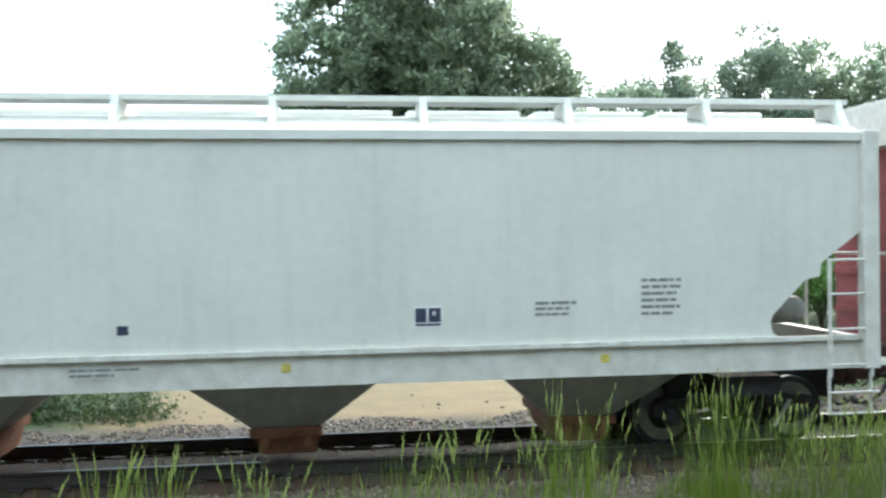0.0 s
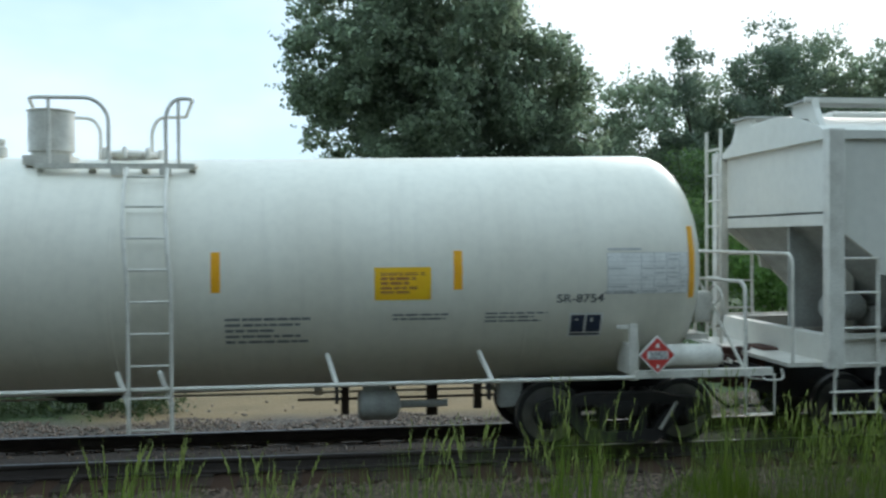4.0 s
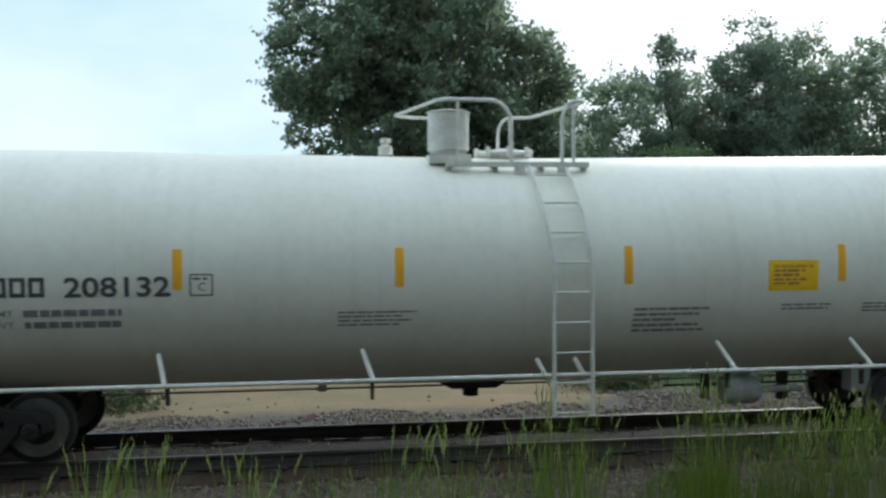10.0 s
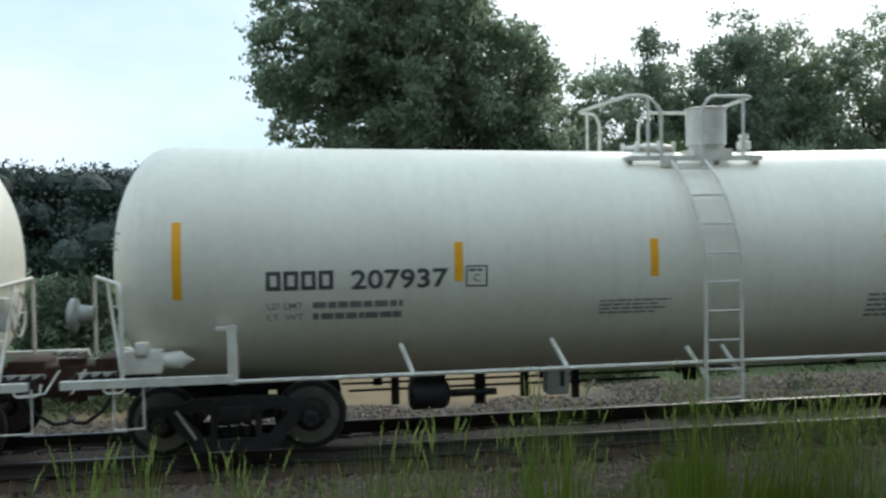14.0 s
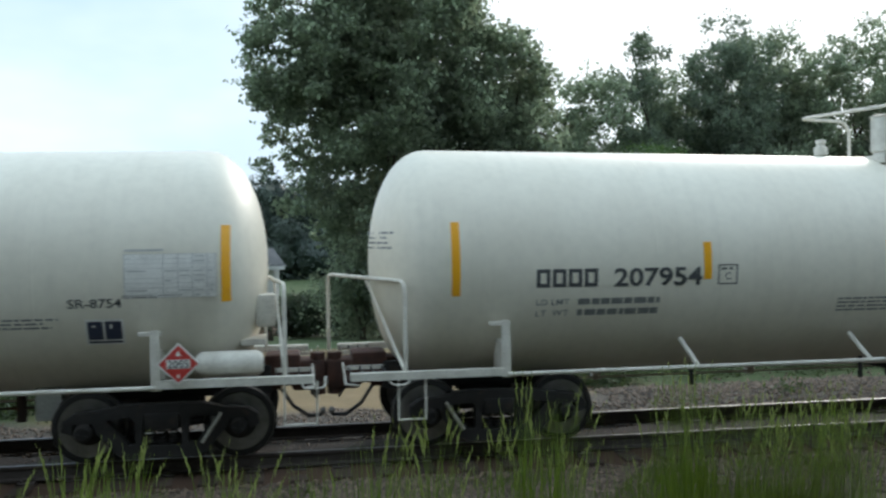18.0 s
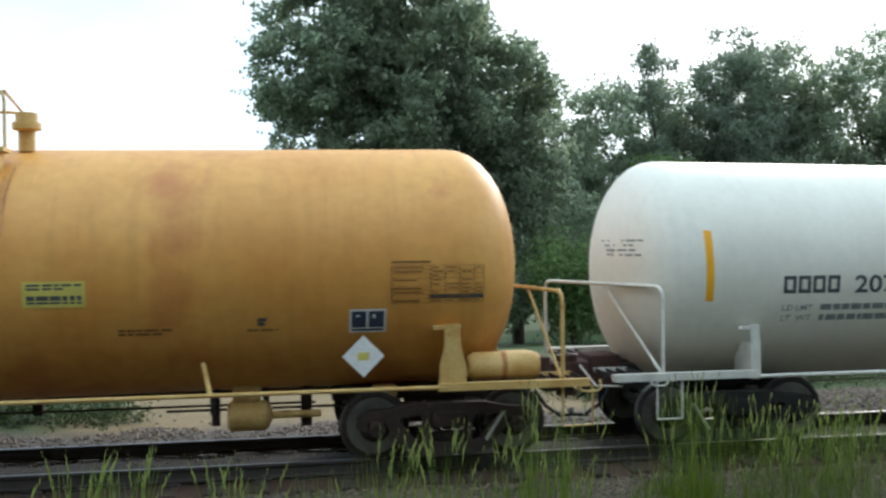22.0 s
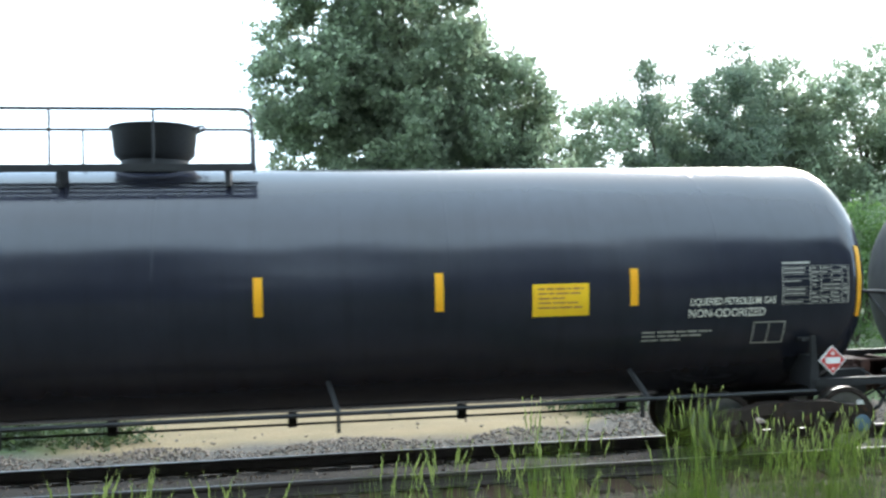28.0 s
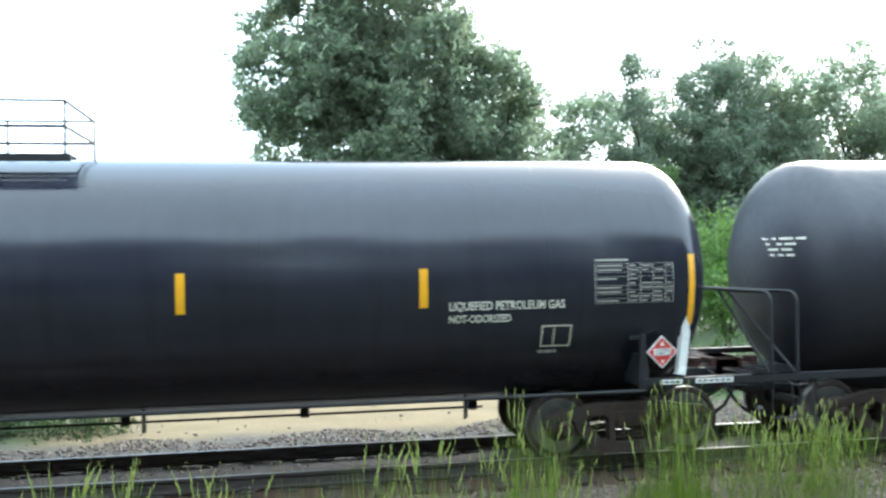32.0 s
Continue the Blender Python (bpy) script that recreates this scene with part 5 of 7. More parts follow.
def tall_grass():
    """Long blades and seed heads along the bank's edge."""
    rnd = random.Random(21)
    V, F, M = [], [], []
    clumps = ((-1.17, 8, 1.72), (-0.86, 22, 1.80), (-0.66, 18, 1.82), (-0.28, 16, 1.76), (-0.19, 12, 1.74), (0.09, 16, 1.76), (0.30, 22, 1.83), (0.42, 14, 1.79), (0.59, 22, 1.85), (0.84, 14, 1.80), (0.97, 20, 1.99), (1.10, 18, 1.97), (1.16, 14, 1.90), (1.36, 8, 1.80), (1.51, 16, 1.84), (1.66, 34, 2.0), (1.72, 26, 2.01), (1.84, 18, 1.86), (1.98, 26, 1.90), (2.05, 26, 1.84), (2.12, 30, 1.86), (2.2, 26, 1.8), (2.27, 34, 1.87), (2.33, 26, 1.82), (2.40, 34, 1.89), (2.5, 24, 1.84), (2.6, 20, 1.86), (2.85, 20, 1.86), (-1.45, 10, 1.76), (-1.8, 8, 1.78))

    def blade(x, y, z0, z1, lean, w, seed):
        k = 5
        o = len(V)
        for i in range(k + 1):
            f = i / k
            px, py = x + lean[0] * f * f, y + lean[1] * f * f
            ww = w * (1 - f * 0.92)
            V.append((px - ww, py, z0 + (z1 - z0) * f))
            V.append((px + ww, py + 0.004, z0 + (z1 - z0) * f))
        for i in range(k):
            F.append((o + 2 * i, o + 2 * i + 1, o + 2 * i + 3, o + 2 * i + 2))
            M.append(0)
        if seed:
            d = Vector((lean[0] * 1.6, lean[1], z1 - z0)).normalized()
            tip = Vector((x + lean[0], y + lean[1], z1 - 0.04))
            for j in range(11):
                f = j / 10
                c = tip + d * (0.13 * f) + Vector((0.05 * lean[0] * f * f * 6, 0, 0))
                s = 0.0045 * (1.05 - abs(2 * f - 0.7))
                k = rnd.uniform(-0.004, 0.004)
                o = len(V)
                V.extend([tuple(c + Vector((-s + k, 0, 0.006))), tuple(c + Vector((0, 0, -0.012))), tuple(c + Vector((s + k, 0.004, 0.006))), tuple(c + Vector((k, 0, 0.018)))])
                F.append((o, o + 1, o + 2, o + 3))
                M.append(1)

    for cx, n_b, top in clumps:
        for i in range(int(n_b * 3.0)):
            y = rnd.uniform(3.3, 4.1)
            x = cx * y / 3.7 + rnd.gauss(0, 0.05)
            z0 = ground_z(x, y) - 0.02
            h = top - (0.02 if rnd.random() < 0.3 else rnd.uniform(0.03, 0.32)) - (y - 3.7) * 0.2
            blade(x, y, z0, h, (rnd.uniform(-0.08, 0.12), rnd.uniform(-0.06, 0.06)), rnd.uniform(0.0026, 0.0068), rnd.random() < 0.16)
    for i in range(26000):
        y = rnd.uniform(7.0, 10.45)
        x = rnd.uniform(-4, 8)
        if rnd.random() > (0.25 if x < 2.0 else min(1.0, 0.35 + 0.14 * x)) or noise.noise(Vector((x * 0.8, y * 0.8, 9))) < (0.15 if x < 2.5 else 0.02):
            continue
        z0 = surface_z(x, y) - 0.02
        blade(x, y, z0, z0 + rnd.uniform(0.05, 0.26) * (1.0 if x > 2.8 else 0.7), (rnd.uniform(-0.12, 0.12), rnd.uniform(-0.1, 0.1)), rnd.uniform(0.004, 0.009), False)
    me = bpy.data.meshes.new("tall_grass")
    me.from_pydata(V, [], F)
    me.materials.append(GRASS)
    me.materials.append(GRASS_SEED)
    me.polygons.foreach_set("material_index", M)
    me.update()
    tagged(new("tall_grass", me), "long fresh green grass with seed heads on the bank", "grass", kind="stuff")


tall_grass()


def weeds():
    rnd = np.random.RandomState(31)
    ls = []
    for i in range(90):
        x = rnd.uniform(-9.0, -2.9)
        ls.append(((x, rnd.uniform(15.6, 17.4), -0.30), (0.42, 0.38, rnd.uniform(0.45, 0.8))))
    for i in range(5):
        ls.append(((8.7 + rnd.uniform(-0.3, 0.3), 15.1 + rnd.uniform(-0.2, 0.2), -0.35), (0.25, 0.25, 0.25)))
    for i in range(240):
        x = rnd.uniform(5.2, 22.0)
        ls.append(((x, rnd.uniform(16.4, 17.8) + 3.0 * rnd.rand() * (x > 6.6), -0.35), (0.6, 0.5, rnd.uniform(0.4, 0.7))))
    V, F = leaves(rnd, ls, 85000, 0.055, 0.3, 0.1, 0.6)
    tagged(new("weeds", leaf_mesh("weeds", V, F, WEED)), "low dull green weeds beyond the track", "weeds", kind="stuff")


weeds()


# ---- house
def house():
    t = thing("house", pose(-7.9, 46.5, -2.1, 0, 0, 22), "white clapboard house with grey hipped roof and brick chimneys", "house")
    W, H = SIDING, 3.35

    def wall(name, x0, x1, y0, y1, gable=None):
        g = Geo().box(x0, x1, y0, y1, 0, H)
        if gable:
            g.prism_x([(gable[0], H), (gable[1], H), ((gable[0] + gable[1]) / 2, gable[2])], x0, x1)
        return part(name, g, W, t, "white painted clapboard wall", smooth=False)
    wall("wall", 1.2, 1.4, 0.0, 4.4, (0.0, 4.4, 5.1))
    wall("wall", 1.4, 3.4, 4.2, 4.4)
    wall("wall", 1.5, 7.2, -0.9, -0.7)
    wall("wall", 7.0, 7.2, -0.7, 5.2)
    wall("wall", 1.5, 1.7, -0.7, 0.0)
    wall("wall", 3.4, 7.0, 5.0, 5.2)
    wall("wall", 7.2, 8.3, 1.2, 1.4)
    wall("wall", 8.1, 8.3, 1.4, 4.6)
    g = Geo()
    g.prism_x([(-0.45, 3.1), (2.2, 5.15), (2.2, 5.3), (-0.5, 3.2)], 0.85, 4.6)
    g.prism_x([(4.85, 3.1), (2.2, 5.15), (2.2, 5.3), (4.9, 3.2)], 0.85, 4.6)
    part("roof", g, ROOF, t, "grey shingled gable roof", smooth=False)
    a, b, c, d, z = 1.05, 7.6, -1.3, 5.6, 3.15
    r0, r1, yc, zt = 4.1, 5.8, 2.15, 5.45
    g = Geo().add([(a, c, z), (b, c, z), (b, d, z), (a, d, z), (r0, yc, zt), (r1, yc, zt), (a, c, z + 0.12), (b, c, z + 0.12), (b, d, z + 0.12), (a, d, z + 0.12)],
                  [(3, 2, 1, 0), (0, 1, 7, 6), (1, 2, 8, 7), (2, 3, 9, 8), (3, 0, 6, 9), (6, 7, 5, 4), (7, 8, 5), (8, 9, 4, 5), (9, 6, 4)])
    part("roof", g, ROOF, t, "grey shingled hipped roof", smooth=False)
    part("roof", Geo().prism_x([(0.9, 3.1), (2.9, 4.1), (4.9, 3.1)], 7.4, 8.6), ROOF, t, "low grey side roof", smooth=False)
    part("fascia", Geo().box(a - 0.02, b + 0.02, c - 0.06, c - 0.01, z - 0.14, z + 0.06), ROOF_EDGE, t, smooth=False)
    part("rake_board", Geo().tube([(0.82, -0.5, 3.15), (0.82, 2.2, 5.25), (0.82, 4.9, 3.15)], 0.09, 4), ROOF_EDGE, t, smooth=False)
    part("hip_trim", Geo().tube([(a, c, z + 0.16), (r0, yc, zt + 0.05)], 0.09, 4), ROOF_EDGE, t, "white metal hip trim", smooth=False)
    for x, y, z0, z1 in ((5.7, 2.1, 4.9, 6.35), (3.4, 2.3, 4.8, 6.6), (2.7, 3.2, 4.2, 6.1)):
        g = Geo().box(x - 0.2, x + 0.2, y - 0.2, y + 0.2, z0, z1).box(x - 0.24, x + 0.24, y - 0.24, y + 0.24, z1 - 0.15, z1 - 0.02).lathe([(z1 - 0.02, 0.0), (z1 - 0.02, 0.1), (z1 + 0.22, 0.09), (z1 + 0.22, 0.0)], "z", (x, y, 0), 10)
        part("chimney", g, BRICK, t, "red brick chimney", smooth=False)
    for x, w, h0, h1 in ((2.4, 0.5, 1.4, 3.0), (3.3, 0.5, 1.3, 2.95), (5.3, 0.75, 0.9, 2.95)):
        win = part("window", Geo().box(x - w / 2 - 0.08, x + w / 2 + 0.08, -0.96, -0.9, h0 - 0.08, h1 + 0.08), ROOF_EDGE, t, "white framed window", smooth=False)
        part("pane", Geo().box(x - w / 2, x + w / 2, -0.99, -0.962, h0, (h0 + h1) / 2 - 0.03), DARK_GLASS, win, smooth=False)
        part("pane", Geo().box(x - w / 2, x + w / 2, -0.985, -0.962, (h0 + h1) / 2 + 0.03, h1), DARK_GLASS, win, smooth=False)
    win = part("window", Geo().box(1.14, 1.198, 1.8, 2.7, 1.2, 2.9), ROOF_EDGE, t, "white framed window", smooth=False)
    part("pane", Geo().box(1.11, 1.138, 1.9, 2.6, 1.3, 2.8), DARK_GLASS, win, smooth=False)
    for i in range(14):
        z = 0.3 + i * 0.21
        part("clapboard", Geo().box(1.55, 7.15, -0.92, -0.902, z, z + 0.19), W, t, smooth=False)


house()


def stone_border():
    """Pale rubble border along the house front."""
    rnd = random.Random(6)
    x0, y0 = -1.6, 43.4
    t = thing("stone_border", pose(x0, y0, ground_z(x0, y0), 0, 0, 20), "low border of pale brown stones along the house front", "stones")
    for i in range(16):
        g, s = Geo(), rnd.uniform(0.22, 0.4)
        g.box(-s, s, -s * 0.6, s * 0.6, -0.1, s * 1.1, bev=0.08)
        part("stone", g, CLAY, t, at=(-2.6 + i * 0.36, rnd.uniform(-0.2, 0.2), rnd.uniform(0.0, 0.25)))


stone_border()


def parked_car(x, y, turn, paint, label):
    """A sedan seen far off: body, cabin with glass, wheels."""
    c = thing("parked_car", pose(x, y, ground_z(x, y), 0, 0, turn), label, "car")
    part("body", Geo().prism([(-2.2, 0.35), (2.2, 0.35), (2.25, 0.7), (1.5, 0.92), (-1.9, 0.98), (-2.25, 0.8)], -0.85, 0.85), paint, c, smooth=False)
    part("cabin", Geo().prism([(-1.7, 0.95), (1.1, 0.92), (0.35, 1.42), (-1.1, 1.45)], -0.72, 0.72), paint, c, smooth=False)
    for y0 in (-0.735, 0.725):
        part("side_window", Geo().prism([(-1.45, 1.0), (0.85, 0.98), (0.3, 1.36), (-1.0, 1.38)], y0, y0 + 0.01), DARK_GLASS, c, smooth=False)
    for x0 in (-1.4, 1.35):
        for y0 in (-0.86, 0.66):
            w = part("wheel", Geo().lathe([(0.0, 0.0), (0.0, 0.3), (0.03, 0.33), (0.17, 0.33), (0.2, 0.3), (0.2, 0.0)], "y", (0, 0, 0), 18), BLACK_TRIM, c, at=(x0, y0, 0.33))
            part("hub_cap", Geo().lathe([(-0.01, 0.0), (-0.01, 0.17), (0.0, 0.18)], "y", (0, 0, 0), 14), TREAD, w)


CAR_SILVER = mat("silver_car_paint", (0.55, 0.56, 0.58), (0.5, 0.51, 0.53), 0.3, metal=0.3, coat=0.5)
CAR_BLUE = mat("dusty_blue_car_paint", (0.09, 0.10, 0.22), (0.07, 0.08, 0.17), 0.4, coat=0.3)
parked_car(-8.6, 43.0, 12, CAR_SILVER, "silver car parked on the grass beside the house")
parked_car(-10.9, 45.0, 70, CAR_BLUE, "dusty blue car parked beside the woods")


def marker_flag():
    x, y = 4.5, 29.0
    z = ground_z(x, y)
    t = thing("marker_flag", pose(x, y, z), "small red marker flag on a thin stake", "flag")
    part("stake", Geo().tube([(0, 0, 0), (0, 0, 0.95)], 0.012, 6), TREAD, t)
    part("flag", Geo().box(0.0, 0.28, -0.006, 0.006, 0.72, 0.95), RED_PLASTIC, t, smooth=False)


marker_flag()



# ---- the train
base_g, base_h = white_tank(False), white_tank(True)
WHITE_CARS = (("208135", -39.67, 0), ("208123", -56.40, 0), ("208133", -73.20, 0), ("208132", -89.97, 0), ("208134", -106.80, 1), ("207937", -123.50, 1),
              ("207952", -140.28, 0), ("207954", -157.02, 0), ("207956", -173.88, 0), ("207955", -190.66, 0))
used = set()
for digits, s, h in WHITE_CARS:
    src = base_h if h else base_g
    car = src if h not in used else copy_thing(src, pose(s, TRACK_Y, 0))
    used.add(h)
    TRAIN.append((car, s, digits))
for car, s, digits in TRAIN:
    number_white(car, digits)
TRAIN[:] = [(c, s) for c, s, d in TRAIN]


def hopper(sk_numbers, label, s, bars, newer):
    """Three-pocket covered hopper: flat side sheets, rounded roof with running boards, sloped ends, outlet chutes."""
    car = car_at(label, "hopper car", "covered_hopper")
    L, Y = 9.1, 1.6
    e0, sill0, sill1 = 3.88, 1.045, 1.43
    g = Geo()
    prof = [(-Y, sill1), (-Y, e0), (-Y + 0.08, e0 + 0.06), (-1.3, e0 + 0.17), (-1.05, 4.14), (-0.75, 4.23), (-0.4, 4.29), (0, 4.31), (0.4, 4.29), (0.75, 4.23), (1.05, 4.14), (1.3, e0 + 0.17), (Y - 0.08, e0 + 0.06), (Y, e0), (Y, sill1)]
    xi = 7.55
    g.prism_x(prof, -xi, xi)
    for k in (-1, 1):
        # the body's end slopes inward from under the eaves to the sill
        pts = [(k * xi, sill1), (k * 7.93, sill1), (k * 7.83, 1.5), (k * 7.79, 1.6), (k * 7.82, 1.72), (k * 8.25, 2.15), (k * 8.44, 2.19), (k * 8.47, 2.36), (k * (L - 0.06), 2.78), (k * (L - 0.06), e0), (k * xi, e0)]
        if k < 0:
            pts = pts[::-1]
        for y in (-Y, Y - 0.05):
            part("side_sheet", Geo().prism(pts, y, y + 0.05), HOPPER, car, smooth=False)
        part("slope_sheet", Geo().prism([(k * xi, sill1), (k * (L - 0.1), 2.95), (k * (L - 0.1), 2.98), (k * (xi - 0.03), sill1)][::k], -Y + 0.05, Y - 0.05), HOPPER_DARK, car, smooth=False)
        part("end_sheet", Geo().box(min(k * (L - 0.1), k * (L - 0.13)), max(k * (L - 0.1), k * (L - 0.13)), -Y + 0.05, Y - 0.05, 2.8, e0), HOPPER, car, smooth=False)
        g.prism_x([p for p in prof[1:-1]], min(k * xi, k * L), max(k * xi, k * L))
    part("body", g, HOPPER, car, "light grey hopper body with sloped ends", smooth=False)
    for side in (-1, 1):
        y = side * Y
        part("eave_angle", Geo().box(-L, L, min(y, y - side * 0.06) - 0.04 * (side < 0), max(y, y - side * 0.06) + 0.04 * (side > 0), e0 - 0.02, e0 + 0.085), HOPPER, car, smooth=False)
        gs = Geo().box(-L + 0.1, L - 0.1, min(y, y - side * 0.16), max(y, y - side * 0.16), sill0, sill1)
        gs.box(-L + 0.1, L - 0.1, min(y + side * 0.05, y), max(y + side * 0.05, y), sill1 - 0.03, sill1 + 0.03)
        part("side_sill", gs, WHITE_TRIM, car, "pale grey channel side sill", smooth=False)
        for k in (-1, 1):
            part("corner_post", Geo().box(k * (L - 0.02) - 0.1, k * (L - 0.02) + 0.1, min(y, y + side * 0.04) - 0.06, max(y, y + side * 0.04) + 0.06, sill0, e0 + 0.1, bev=0.01), WHITE_TRIM, car, smooth=False)
            for x in (k * (L - 0.02), k * (L - 0.57)):
                part("ladder_stile", Geo().tube([(x, side * (Y + 0.07), 0.95), (x, side * (Y + 0.07), 2.41)], 0.025, 6), WHITE_TRIM, car)
                part("stirrup_leg", Geo().tube([(x, side * (Y + 0.04), 1.0), (x, side * (Y + 0.04), 0.5)], 0.02, 6), WHITE_TRIM, car)
            for z in (0.5, 0.76, 1.1, 1.54, 1.97, 2.39):
                part("rung", Geo().tube([(k * (L - 0.6), side * (Y + 0.08), z), (k * (L + 0.06), side * (Y + 0.08), z)], 0.016, 6), WHITE_TRIM, car)
    for k in (-1, 1):
        # end ladder, platform, slope-sheet braces
        for y in (0.62, 1.12):
            part("ladder_stile", Geo().tube([(k * (L + 0.42), y, 1.1), (k * (L + 0.42), y, 4.25)], 0.025, 6), WHITE_TRIM, car)
        for i in range(8):
            part("rung", Geo().tube([(k * (L + 0.42), 0.62, 1.3 + i * 0.38), (k * (L + 0.42), 1.12, 1.3 + i * 0.38)], 0.016, 6), WHITE_TRIM, car)
        part("end_platform", Geo().box(min(k * (L - 0.2), k * (L + 0.5)), max(k * (L - 0.2), k * (L + 0.5)), -1.5, 1.5, 1.05, 1.1), WHITE_TRIM, car, smooth=False)
        part("end_sill", Geo().box(min(k * (L - 0.15), k * L), max(k * (L - 0.15), k * L), -Y, Y, sill0, sill1), HOPPER, car, smooth=False)
        part("end_railing", Geo().tube(rail_run([(k * (L + 0.45), -1.5, 1.1), (k * (L + 0.45), -1.5, 2.45), (k * (L + 0.45), 1.5, 2.45), (k * (L + 0.45), 1.5, 1.1)]), 0.022, 6), WHITE_TRIM, car)
        for y in (-0.55, 0.55):
            part("end_brace", Geo().box(min(k * 8.2, k * 8.32), max(k * 8.2, k * 8.32), y - 0.06, y + 0.06, 1.0, 2.3), HOPPER, car, smooth=False)
        pw = [(k * 7.6, 1.42), (k * 8.0, 2.15), (k * 8.3, 2.2), (k * 8.95, 2.85), (k * 8.95, 1.42)]
        if k < 0:
            # panel added across the opening, standing in for the shaded slope sheet
            part("shear_plate", Geo().prism(pw[::-1], -0.3, -0.25), HOPPER_DARK, car, "dark panel standing in for the shaded slope sheet", smooth=False)
        else:
            part("shear_plate", Geo().prism([(8.0, 1.42), (8.3, 1.42), (8.3, 2.2), (8.2, 2.2)], 0.28, 0.33), HOPPER_DARK, car, smooth=False)
        # dark box added only to close the bright gap around the coupler
        part("draft_box", Geo().box(min(k * 8.2, k * 9.3), max(k * 8.2, k * 9.3), -0.5, 0.5, 0.5, 0.96, bev=0.03), STEEL_DARK, car, "dark box added to fill the gap around the coupler")
        part("body_bolster", Geo().box(min(k * 7.2, k * 8.0), max(k * 7.2, k * 8.0), -1.45, 1.45, 0.72, 0.96), STEEL_DARK, car, "dark steel bolster over the truck", smooth=False)
        # underside of the end slope, its shade put into a near-black colour
        part("end_hopper_sheet", Geo().prism([(k * 6.7, 0.96), (k * 7.3, 0.96), (k * 6.75, 0.5)] if k < 0 else [(6.75, 0.5), (7.3, 0.96), (6.7, 0.96)], -1.0, 1.0), STEEL_DARK, car, smooth=False)
        part("brake_reservoir", Geo().lathe([(k * 8.15, 0.0), (k * 8.15, 0.14), (k * 8.2, 0.18), (k * 8.62, 0.18), (k * 8.68, 0.14), (k * 8.68, 0.0)], "x", (0, -0.7, 1.72), 16), HOPPER_DARK, car, "grey air reservoir")
        part("brake_valve", Geo().box(min(k * 7.85, k * 8.1), max(k * 7.85, k * 8.1), -0.85, -0.5, 1.45, 1.72, bev=0.03), HOPPER_DARK, car)
        part("stub_sill", Geo().box(min(k * 5.6, k * 9.0), max(k * 5.6, k * 9.0), -0.33, 0.33, 0.66, 1.02), STEEL_DARK, car, smooth=False)
        truck(car, k * 7.6, STEEL_DARK)
        coupler(car, k * 9.62, k)
    for side in (-1, 1):
        board = part("running_board", Geo().box(-L - 0.05, L + 0.05, side * 1.06 - 0.02, side * 1.06 + 0.02, 4.385, 4.45), HOPPER, car, "running board along the roof", smooth=False)
        for i in range(6):
            y = side * (0.58 + i * 0.085)
            part("board_slat", Geo().box(-L - 0.05, L + 0.05, y - 0.03, y + 0.03, 4.40, 4.43), HOPPER_DARK, board, smooth=False)
        for i in range(11):
            x = -L + 0.08 + i * (2 * L - 0.16) / 10
            part("board_bracket", Geo().prism_x([(side * 1.3, 4.02), (side * 1.2, 4.05), (side * 1.0, 4.18), (side * 0.6, 4.25), (side * 0.6, 4.395), (side * 1.085, 4.44), (side * 1.13, 4.3)], x - 0.045, x + 0.045), HOPPER, car, smooth=False)
    for i in range(10):
        x = -7.6 + i * 1.69
        part("roof_hatch", Geo().box(x - 0.75, x + 0.75, -0.36, 0.36, 4.28, 4.38, bev=0.03), HOPPER, car)
    for x, w in ((-5.65, 1.14), (-2.0, 1.14), (1.9, 1.14), (5.65, 1.14)):
        g = Geo()
        top, bot = [(x - w, -1.4, 1.06), (x + w, -1.4, 1.06), (x + w, 1.4, 1.06), (x - w, 1.4, 1.06)], [(x - 0.42, -0.75, 0.42), (x + 0.42, -0.75, 0.42), (x + 0.42, 0.75, 0.42), (x - 0.42, 0.75, 0.42)]
        g.add(top + bot, [(0, 1, 5, 4), (1, 2, 6, 5), (2, 3, 7, 6), (3, 0, 4, 7), (4, 5, 6, 7)])
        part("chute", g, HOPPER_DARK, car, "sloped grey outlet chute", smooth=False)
        g = Geo().box(x - 0.44, x + 0.44, -0.8, 0.8, 0.3, 0.42, bev=0.015).prism([(x - 0.42, 0.3), (x + 0.42, 0.3), (x + 0.36, 0.06), (x - 0.3, 0.06)], -0.6, 0.6)
        for k in (-1, 1):
            g.lathe([(-0.84, 0.0), (-0.84, 0.06), (-0.78, 0.06), (-0.78, 0.0)], "y", (x + k * 0.25, 0, 0.25), 10)
        part("outlet_gate", g, GATE_Y if newer else GATE, car, "rusty outlet gate", smooth=False)
        part("yellow_mark", Geo().box(x - 0.01, x + 0.1, -1.606, -1.602, 1.21, 1.31), SIGN_PALE, car, smooth=False)
    sk = Skin(1, 0, plane=-1.6)
    sheet = Skin(1, 0, plane=-1.655)
    for u, tall in bars:
        g = Geo()
        sk.rect(g, u - 0.055, u + 0.055, 1.53, 2.41 if tall else 1.96)
        part("reflective_bar", g, STICKER_O, car, "faded orange reflective strip", smooth=False)
    sk_numbers(car, sk, sheet)
    TRAIN.append((car, s))


